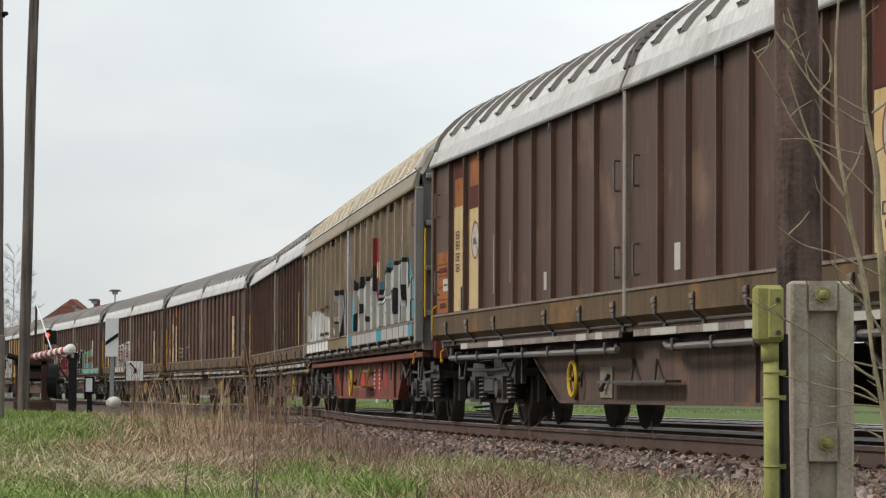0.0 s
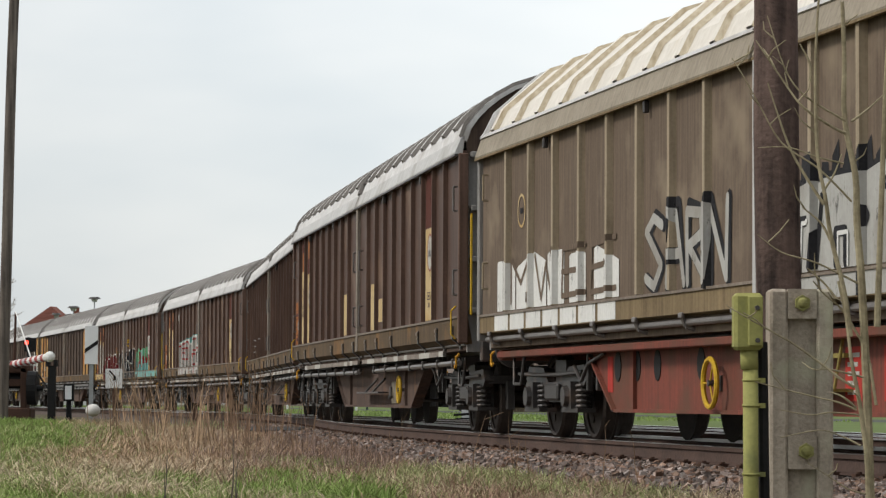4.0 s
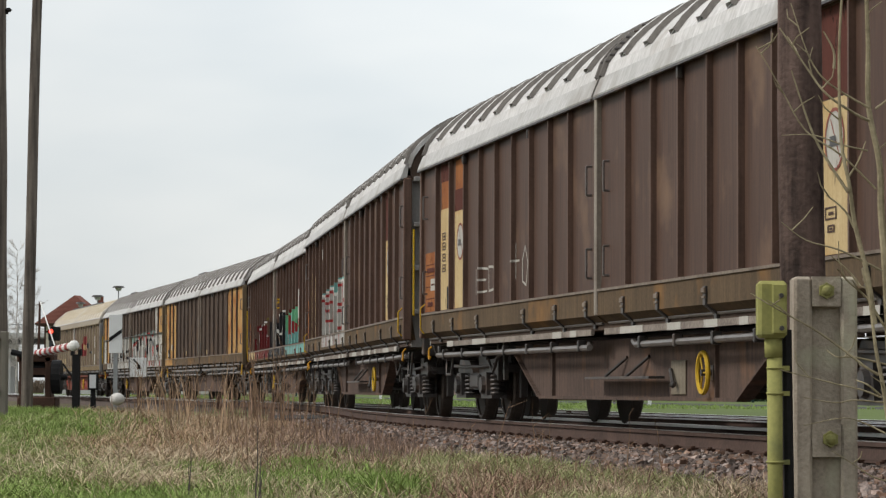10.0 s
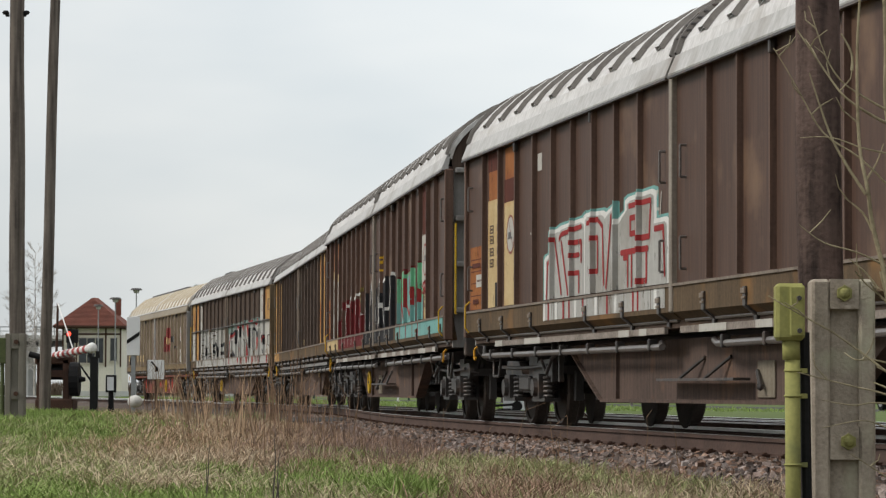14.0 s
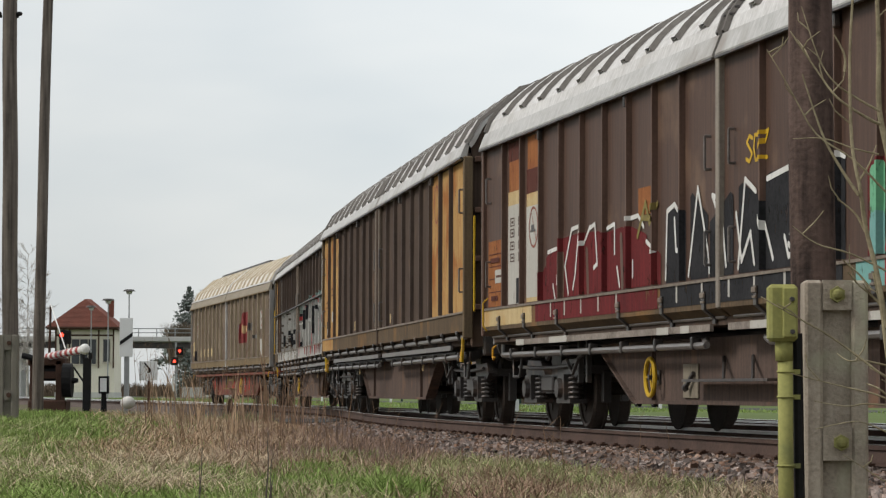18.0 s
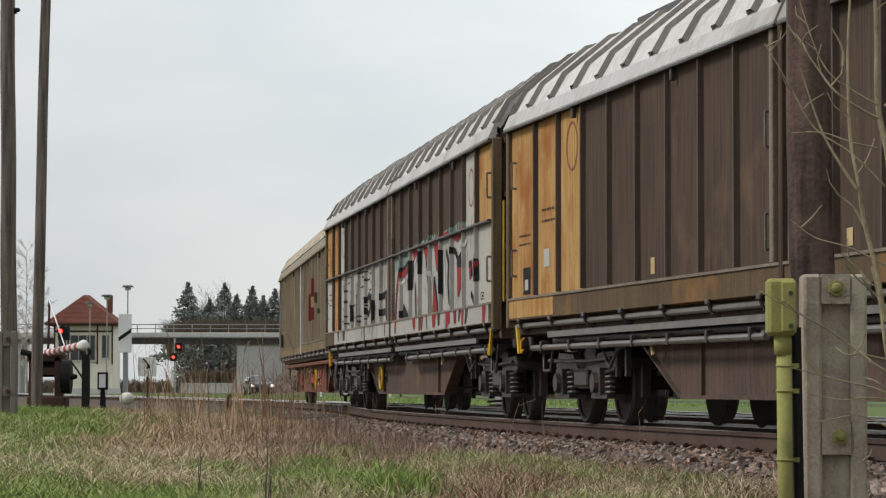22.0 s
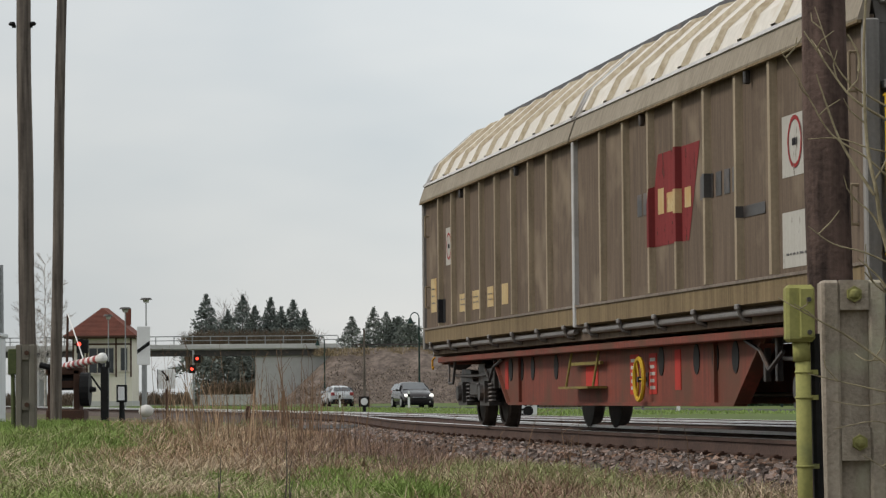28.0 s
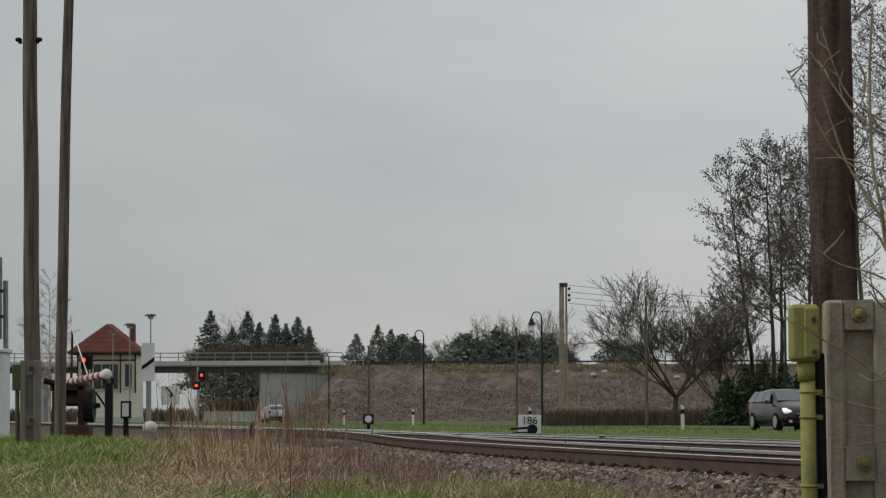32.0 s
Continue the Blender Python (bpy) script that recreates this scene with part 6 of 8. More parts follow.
    paint(H, "panel", [rect(-10.92, -9.62, top_, 3.4), rect(-9.5, -8.45, 1.45, 3.4), rect(9.66, 10.92, top_ + 0.02, 3.4)], OCHRE, "dark", 0.004, "faded ochre end panel")
    paint(H, "panel", [rect(-10.92, -9.62, 1.45, 2.4), rect(-8.3, -7.3, 2.47, 3.4), rect(8.45, 9.5, 2.45, 3.4), rect(9.66, 10.92, 1.45, 2.40)], PALEGREY, "dark", 0.0065, "pale grey panel")
    paint(H, "panel_mark", hoop(-7.8, 3.0, 0.25, 0.03) + hoop(8.95, 2.95, 0.25, 0.03), FADEDRED, "dark", 0.010)
    paint(H, "panel_mark", icon(9.8, 10.1, 1.50, 1.59) + bars(-10.6, -9.9, 1.9, 2.2, 3, rng), RUST, "dark", 0.010)
    for d in (-1, 1):
        part("wall_rail", box(B(), -10.9, 10.9, min(d * 1.44, d * 1.525), max(d * 1.44, d * 1.525), 2.425, 2.447), STEEL_DARK, H)
    halo = random.Random(17)
    paint(H, "spray_halo", [[(0.9 + 0.5 * i, 2.40), (1.6 + 0.5 * i, 2.40), (1.5 + 0.5 * i, 2.47 + 0.004 * i + halo.uniform(-0.03, 0.05)), (1.15 + 0.5 * i, 2.49 + 0.004 * i + halo.uniform(-0.03, 0.05)), (0.95 + 0.5 * i, 2.45)] for i in range(15)],
          PALETEAL, "dark", 0.004, "pale teal sprayed halo")
    paint(H, "spray_halo", [[(x, 2.43), (x + w, 2.43), (x + 0.7 * w, 2.43 + h), (x + 0.2 * w, 2.43 + 0.8 * h)] for x, w, h in ((3.0, 0.5, 0.05), (4.2, 0.4, 0.06), (5.9, 1.0, 0.09), (7.7, 0.7, 0.12))], REDPAINT, "dark", 0.007)
    paint(H, "spray_halo", [[(-0.05, 1.46), (0.3, 1.46), (0.25, 2.4), (0.0, 2.4)], [(0.25, 2.15), (0.8, 2.22), (2.3, 2.25), (2.5, 2.40), (0.25, 2.40)]], PALETEAL, "dark", 0.007)
    # dark bodies between the silver strokes of the letters, then the red within them
    dark_ = [[(2.58, 2.28), (2.9, 2.28), (2.72, 1.88), (2.45, 1.80)], [(3.6, 2.38), (3.87, 2.36), (3.8, 2.02), (3.62, 2.08)], [(5.82, 2.30), (6.18, 2.28), (6.15, 1.60), (5.9, 1.9)],
             [(8.7, 2.02), (8.98, 2.03), (9.07, 1.84), (8.8, 1.78)], [(1.3, 1.46), (1.55, 1.68), (2.25, 1.46)], [(7.55, 2.06), (8.2, 2.14), (8.15, 1.92), (7.6, 1.92)], [(5.0, 1.46), (5.15, 1.95), (5.3, 1.95), (5.7, 1.46)],
             [(9.38, 2.10), (9.64, 2.0), (9.7, 1.75), (9.45, 1.72)]]
    paint(H, "spray_mark", dark_, BLACKPAINT, "dark", 0.010, "dark gaps between the sprayed letters")
    lines = [[(0.42, 1.46), (0.6, 1.9), (0.85, 2.16), (1.7, 2.19), (2.4, 2.30)], [(6.5, 2.24), (6.75, 2.08), (6.66, 1.82), (6.8, 1.55)], [(7.15, 2.24), (7.45, 2.2), (7.7, 2.08), (8.15, 2.16)], [(8.95, 1.60), (9.3, 1.46)],
             [(3.0, 1.9), (3.1, 1.46)], [(4.55, 1.9), (4.6, 1.48)], [(4.3, 2.2), (4.5, 1.9)], [(2.05, 2.0), (2.35, 1.85)]]
    paint(H, "spray_mark", strokes(lines, 0.09), BLACKPAINT, "dark", 0.012)
    red_ = [[(2.7, 2.41), (3.6, 2.39), (2.9, 2.25)], [(4.0, 2.40), (4.68, 2.40), (4.3, 2.2)], [(5.2, 2.40), (5.95, 2.41), (5.55, 2.0), (5.45, 2.05)], [(5.1, 1.46), (5.2, 1.85), (5.46, 1.64), (5.58, 1.46)],
            [(7.15, 2.41), (8.15, 2.40), (7.6, 2.32)], [(7.6, 1.98), (8.15, 1.97), (7.92, 1.68), (7.68, 1.58)], [(8.78, 1.93), (9.0, 1.95), (8.92, 1.78)], [(9.42, 2.06), (9.6, 1.98), (9.55, 1.85)], [(3.25, 1.75), (3.4, 1.66), (3.28, 1.56)]]
    paint(H, "spray_mark", red_, REDPAINT, "dark", 0.0155, "red wedges in the sprayed letters")
    paint(H, "spray_mark", strokes([[(0.5, 1.46), (0.68, 1.9), (0.92, 2.09), (1.7, 2.12), (2.35, 2.22)]], 0.09), REDPAINT, "dark", 0.019)
    paint(H, "spray_outline", strokes([[(0.75, 1.5), (1.0, 1.95), (1.8, 2.02)], [(4.7, 2.28), (5.0, 1.9)], [(6.3, 2.2), (6.45, 1.7)], [(2.95, 2.2), (3.2, 2.3)], [(8.3, 2.2), (8.55, 2.3)]], 0.045), WHITE, "dark", 0.019)
    smudge = random.Random(21)
    paint(H, "spray_mark", [[(x, z), (x + smudge.uniform(0.2, 0.6), z + smudge.uniform(-0.02, 0.02)), (x + smudge.uniform(0.2, 0.5), z + smudge.uniform(0.02, 0.05)), (x, z + 0.03)]
                            for x, z in ((smudge.uniform(-8.2, -3.2), smudge.uniform(1.5, 2.38)) for _ in range(46))], DARKBROWN, "dark", 0.008, "dark smudges on the silver")
    paint(H, "spray_mark", strokes([[(-3.9, 1.75), (-3.5, 1.62), (-3.2, 1.75), (-3.4, 1.95), (-3.8, 1.85)], [(-3.2, 1.9), (-2.7, 1.95), (-2.5, 1.7)], [(-2.6, 1.5), (-2.55, 1.75)], [(-1.6, 2.1), (-1.55, 1.6), (-0.9, 1.62), (-0.8, 1.5)], [(-1.5, 1.85), (-0.8, 1.9)],
                                    [(-5.6, 1.5), (-5.4, 2.2)], [(-6.6, 1.6), (-6.3, 2.3), (-6.0, 1.6)], [(-7.6, 1.5), (-7.5, 2.2)]], 0.11), BLACKPAINT, "dark", 0.011, "black curls on the silver")
    paint(H, "spray_field", [rect(-9.3 + 0.61 * i, -8.69 + 0.61 * i, 1.2, 1.42) for i in range(33)], SILVER, "dark", 0.004, "", True)
    smear = random.Random(38)
    for mt, lo, hi, n in ((REDPAINT, 0.5, 10.6, 9), (DARKBROWN, -9.2, 10.8, 16)):
        marks = []
        for i in range(n):
            x, w = smear.uniform(lo, hi), smear.uniform(0.08, 0.42)
            z, e = smear.uniform(1.20, 1.27), smear.uniform(-0.12, 0.12)
            marks.append([(x, z), (x + w * 0.6, z), (x + w + e, 1.42), (x + e, 1.42)])
        paint(H, "spray_mark", marks, mt, "dark", 0.008 + 0.004 * (mt is REDPAINT), "", True)
    # B and I: emblem, notices, and silver-blue letters on B
    paint(Bw, "emblem", [[(4.42, 2.3), (4.6, 2.0), (5.3, 1.55), (5.85, 1.58), (6.0, 2.78), (4.42, 2.85)]], LOGORED, "beige", 0.004, "faded red emblem")
    paint(I_, "emblem", [[(3.5, 1.86), (5.2, 1.86), (5.66, 2.76), (3.95, 2.76)]], LOGORED, "beige", 0.004, "faded red slanted emblem")
    # the name across the emblem, as plain pale and dark bars
    paint(Bw, "emblem_mark", [rect(4.65 + 0.3 * i, 4.85 + 0.3 * i, 2.2, 2.44) for i in range(4)], CREAM, "beige", 0.008)
    paint(I_, "emblem_mark", [rect(3.95 + 0.37 * i, 4.2 + 0.37 * i, 2.17 - 0.04 * (i == 2), 2.36 + 0.06 * (i == 0)) for i in range(4)], CREAM, "beige", 0.008)
    paint(I_, "emblem_mark", [rect(x, x + 0.2, 2.2, 2.42) for x in (3.02, 3.3, 5.66, 5.95, 6.25, 6.55, 6.85)] + [rect(7.2, 7.95, 1.95, 2.05)], STEEL_DARK, "beige", 0.006)
    for w, zc in ((Bw, 2.48), (I_, 2.48)):
        if w is I_:
            paint(w, "notice", [rect(-9.12, -8.6, 2.24, 2.76), rect(8.5, 9.3, 2.2, 2.71)], PALEGREY, "beige", 0.004, "white notice")
        paint(w, "notice_mark", hoop(-8.86, 2.5, 0.19, 0.03) + hoop(8.9, zc, 0.22, 0.035), REDPAINT if w is I_ else CREAM, "beige", 0.008)
        paint(w, "notice_mark", [rect(-8.93, -8.79, 2.47, 2.53), rect(8.82, 8.98, zc - 0.03, zc + 0.03)], BLACKPAINT, "beige", 0.008)
    paint(I_, "notice", [rect(-10.5, -10.0, 1.62, 2.1), rect(-8.0, -7.45, 1.56, 1.80), rect(-6.95, -6.4, 1.56, 1.81), rect(-5.8, -5.35, 1.56, 1.82), rect(-4.75, -4.3, 1.56, 1.82)], CREAM, "beige", 0.0045, "small cream notice")
    paint(I_, "notice_mark", bars(-7.9, -7.55, 1.62, 1.76, 2, rng) + bars(-6.85, -6.5, 1.62, 1.76, 2, rng) + bars(-5.7, -5.4, 1.62, 1.76, 2, rng) + bars(-10.4, -10.1, 1.7, 2.0, 3, rng), STEEL_DARK, "beige", 0.008)
    paint(I_, "notice_mark", [rect(-9.55, -9.2, 1.45, 1.78)], BLACKPAINT, "beige", 0.006)
    paint(I_, "panel", [rect(8.48, 9.35, 1.45, 1.91)], PALEGREY, "beige", 0.004, "pale blank panel")
    paint(I_, "panel_mark", bars(8.6, 9.2, 1.52, 1.60, 1, rng), STEEL_DARK, "beige", 0.008)
    body = [(0.0, 0.05, 0.9, 0.0), (0.09, 0.16, 0.9, -0.1), (0.17, 0.30, 0.75, 0.1), (0.31, 0.42, 0.95, -0.1), (0.43, 0.56, 0.9, 0.0), (0.60, 0.72, 0.8, 0.0), (0.78, 0.95, 0.85, -0.15)]
    paint(Bw, "spray_field", columns(-10.1, -4.3, 1.42, 2.05, body), WHITE, "beige", 0.006, "white sprayed letters")
    paint(Bw, "spray_shade", strokes(lettering("MWEE", -9.5, -4.6, 1.5, 2.0, rng), 0.06), BEIGE, "beige", 0.010)
    paint(Bw, "spray_shade", strokes(lettering("SARN", -3.6, -0.8, 1.45, 2.15, rng), 0.15), BLACKPAINT, "beige", 0.006)
    paint(Bw, "spray_lettering", strokes(lettering("SARN", -3.65, -0.85, 1.47, 2.13, random.Random(9)), 0.10), SILVER, "beige", 0.010, "grey sprayed letters")
    at = (0.75, 5.35, 1.42, 2.22)
    body = [(0.0, 0.17, 0.82, 0.06), (0.17, 0.36, 0.88, 0.0), (0.37, 0.52, 0.84, 0.08), (0.52, 0.66, 0.98, -0.05), (0.66, 0.84, 1.0, 0.04), (0.84, 1.0, 0.92, -0.4)]
    haze = random.Random(5)
    paint(Bw, "spray_halo", [[(0.8 + 0.25 * i, 2.0), (1.06 + 0.25 * i, 2.0), (1.0 + 0.25 * i, 2.26 + 0.012 * i + haze.uniform(-0.06, 0.1)), (0.85 + 0.25 * i, 2.24 + haze.uniform(-0.06, 0.1))] for i in range(17)], BLACKPAINT, "beige", 0.004, "black sprayed haze above the letters")
    paint(Bw, "spray_outline", columns(*at, body, 0.05), BLACKPAINT, "beige", 0.006)
    paint(Bw, "spray_field", columns(*at, body), SILVER, "beige", 0.010, "silver sprayed letters")
    lines = [[(0.06, 0.02), (0.07, 0.5), (0.14, 0.5)], [(0.16, 0.05), (0.19, 0.7)], [(0.26, 0.05), (0.26, 0.35), (0.31, 0.35), (0.31, 0.05)], [(0.37, 0.7), (0.42, 0.45), (0.37, 0.2)], [(0.50, 0.75), (0.55, 0.55), (0.60, 0.6)], [(0.56, 0.35), (0.62, 0.4), (0.66, 0.2)], [(0.70, 0.8), (0.74, 0.5), (0.80, 0.55)], [(0.74, 0.3), (0.80, 0.35), (0.80, 0.05)]]
    paint(Bw, "spray_mark", strokes(spread(*at, lines), 0.085), BLACKPAINT, "beige", 0.015)
    paint(Bw, "spray_mark", strokes(spread(*at, [[(u + 0.015, v - 0.02) for u, v in ln] for ln in lines[::2]]), 0.035), WHITE, "beige", 0.019)
    at = (6.0, 10.15, 1.42, 2.28)
    body = [(0.0, 0.10, 0.55, 0.1), (0.08, 0.27, 0.92, 0.02), (0.26, 0.44, 0.90, 0.05), (0.45, 0.66, 0.96, 0.03), (0.66, 0.90, 1.0, -0.02), (0.88, 0.97, 0.5, 0.1)]
    spikes = [[(x, 1.9), (x + 0.28, 1.9), (x + 0.14 + d, z)] for x, z, d in ((6.45, 2.48, 0.0), (7.05, 2.5, 0.08), (7.35, 2.46, -0.1), (8.4, 2.52, 0.0), (9.7, 2.2, 0.1))]
    paint(Bw, "spray_halo", spikes + [[(9.8, 1.45), (10.7, 1.45), (10.72, 1.86), (10.6, 1.92), (9.8, 2.1)], [(9.8, 2.0), (10.4, 1.9), (10.3, 2.04), (9.85, 2.38)], [(5.3, 1.45), (6.15, 1.45), (6.1, 2.12), (5.95, 2.0), (5.55, 1.6)],
                                  [(0.2, 1.45), (0.85, 1.45), (0.8, 1.95), (0.5, 2.1), (0.3, 1.75)]], CYAN, "beige", 0.004, "blue sprayed spikes behind the letters")
    paint(Bw, "spray_outline", columns(*at, body, 0.065), BLACKPAINT, "beige", 0.007)
    paint(Bw, "spray_field", columns(*at, body), SILVER, "beige", 0.011, "silver sprayed letters with a thick black edge")
    lines = [[(0.02, 0.45), (0.12, 0.5), (0.12, 0.62)], [(0.20, 0.55), (0.25, 0.6), (0.26, 0.2)], [(0.31, 0.5), (0.36, 0.55), (0.36, 0.25)], [(0.40, 0.3), (0.45, 0.6), (0.46, 0.9)], [(0.52, 0.45), (0.56, 0.55), (0.56, 0.2)], [(0.65, 0.05), (0.66, 0.9)], [(0.78, 0.35), (0.84, 0.55), (0.86, 0.3)], [(0.24, 0.02), (0.26, 0.2)]]
    paint(Bw, "spray_mark", strokes(spread(*at, lines), 0.11), BLACKPAINT, "beige", 0.016)
    paint(Bw, "spray_mark", strokes(spread(*at, [[(u - 0.02, v - 0.03) for u, v in ln] for ln in lines[::2]]), 0.04), WHITE, "beige", 0.020)
    paint(Bw, "spray_field", [rect(-10.1 + 0.8 * i, -9.4 + 0.8 * i, 1.2, 1.385) for i in range(7)], WHITE, "beige", 0.004, "", True)
    paint(Bw, "spray_field", [rect(0.75 + 0.72 * i, 1.47 + 0.72 * i, 1.2, 1.385) for i in range(13)], SILVER, "beige", 0.004, "", True)
    paint(Bw, "spray_drip", [rect(0.1, 0.75, 1.2, 1.385), rect(5.2, 6.1, 1.2, 1.385), rect(10.0, 10.6, 1.2, 1.385)], CYAN, "beige", 0.007, "", True)
    paint(Bw, "spray_drip", [rect(x, x + 0.05, 1.2, 1.385) for x in (1.6, 2.5, 3.3, 4.1, 6.9, 7.8, 8.7, 9.4)], BLACKPAINT, "beige", 0.008, "", True)


# ------------------------------------------------------------------ poles by the track
def build_near_pole():
    p = thing("utility_pole", "tarred wooden pole bolted to a lichen-stained concrete foot", "utility pole")
    foot = part("concrete_foot", box(B(), 1.575, 1.695, 12.965, 13.10, -0.45, 0.88), CONCRETE, p, "grey concrete foot with sunken panels and lichen")
    for a, b in ((1.500, 1.575), (1.695, 1.765)):
        part("flange", box(B(), a, b, 12.92, 13.10, -0.45, 0.885, 0.012), CONCRETE, foot)
    for z0, z1 in ((0.76, 0.885), (0.13, 0.27), (-0.45, -0.3)):
        part("cross_web", box(B(), 1.575, 1.695, 12.9205, 12.965, z0, z1), CONCRETE, foot)
    pts = [(1.585 - 0.0105 * k * 0.5 + 0.004 * math.sin(k * 1.3), 13.22, -0.3 + k * 0.475) for k in range(18)]
    b = tube(pts, [0.101 - 0.001 * k + 0.002 * math.sin(k * 2.1) for k in range(18)], 18)
    part("pole", b, POLEWOOD, p, smooth=True)
    for x, z in ((1.635, 0.825), (1.65, 0.205)):
        b = ball(B(), (x, 12.91, z), 0.026, 2)
        rod(b, (x, 12.93, z), (x, 12.90, z), 0.036, 0.034, 6)
        part("bolt", b, BOLTYELLOW, p, "lichen-covered bolt head")
    j = thing("junction_box", "mossy yellow-green cable box on a pipe beside the pole", "junction box")
    b = box(B(), 1.335, 1.455, 12.78, 12.90, 0.625, 0.862, 0.014)
    part("housing", b, BOXYELLOW, j)
    b = box(B(), 1.390, 1.452, 12.765, 12.785, 0.64, 0.85, 0.006)
    part("cover", b, BOXYELLOW, j)
    for x, z in ((1.428, 0.80), (1.43, 0.665)):
        part("screw", rod(B(), (x, 12.766, z), (x, 12.752, z), 0.011, 0.010, 8), STEEL_DARK, j)
    b = rod(B(), (1.412, 12.84, -0.45), (1.408, 12.84, 0.56), 0.032, 0.032, 14)
    part("conduit", b, BOXYELLOW, j, smooth=True)
    part("conduit_neck", rod(B(), (1.404, 12.84, 0.545), (1.402, 12.84, 0.63), 0.037, 0.037, 14), BOXYELLOW, j, smooth=True)
    part("cable", rod(B(), (1.475, 12.86, -0.45), (1.462, 12.88, 0.66), 0.022, 0.022, 8), BLACKIRON, j)
    for z in (0.50, 0.395, 0.11):
        b = ring(B(), (1.411, 12.84, z), 0.034, 0.006, "Z", 14, 5)
        box(b, 1.44, 1.47, 12.835, 12.845, z - 0.010, z + 0.010)
        part("clamp", b, BOXYELLOW, j)


def build_left_poles():
    p = thing("utility_pole", "grey wooden pole on a concrete foot with two insulators", "utility pole")
    foot = part("concrete_foot", box(B(), -5.295, -5.205, 36.95, 37.08, -0.3, 1.07), CONCRETE_OLD, p, "grey concrete foot with sunken panels")
    for a, b in ((-5.365, -5.295), (-5.205, -5.135)):
        part("flange", box(B(), a, b, 36.9, 37.1, -0.3, 1.08, 0.01), CONCRETE_OLD, foot)
    for z0, z1 in ((0.9, 1.08), (0.3, 0.42)):
        part("cross_web", box(B(), -5.293, -5.207, 36.905, 36.95, z0, z1), CONCRETE_OLD, foot)
    pts = [(-5.255 - 0.0042 * k + 0.005 * math.sin(k * 1.1), 37.2, 0.2 + k * 0.42) for k in range(17)]
    b = tube(pts, [0.10 - 0.0011 * k for k in range(17)], 14)
    part("pole", b, POLEGREY, p, smooth=True)
    for s in (-1, 1):
        b = rod(B(), (-5.315 + s * 0.08, 37.18, 4.94), (-5.315 + s * 0.125, 37.18, 4.94), 0.02, 0.02, 6)
        ring(b, (-5.315 + s * 0.125, 37.18, 4.97), 0.02, 0.025, "Z", 8, 5)
        part("insulator", b, BLACKIRON, p)
    for z in (0.98, 0.36):
        part("bolt", rod(B(), (-5.23, 36.9, z), (-5.23, 36.87, z), 0.03, 0.03, 6), RUST, p)
    j = thing("junction_box", "olive-green cable box beside the pole", "junction box")
    part("housing", box(B(), -5.46, -5.35, 36.9, 37.0, 0.72, 1.03, 0.012), GREENBOX, j)
    part("conduit", rod(B(), (-5.40, 36.95, -0.3), (-5.405, 36.95, 0.73), 0.025, 0.025, 8), GREENBOX, j)
    part("cable", rod(B(), (-5.36, 36.96, -0.3), (-5.355, 36.96, 0.9), 0.02, 0.02, 8), BLACKIRON, j)

    q = thing("utility_pole", "bare dark wooden pole, slightly bent, by the crossing", "utility pole")
    pts = [(-6.885 + 0.0215 * max(0, z - 1.2) + 0.012 * math.sin(z * 0.8), 52, z) for z in [-0.3 + 0.42 * k for k in range(23)]]
    b = tube(pts, [0.100 - 0.0009 * k for k in range(23)], 14)
    part("pole", b, POLEGREY, q, smooth=True)


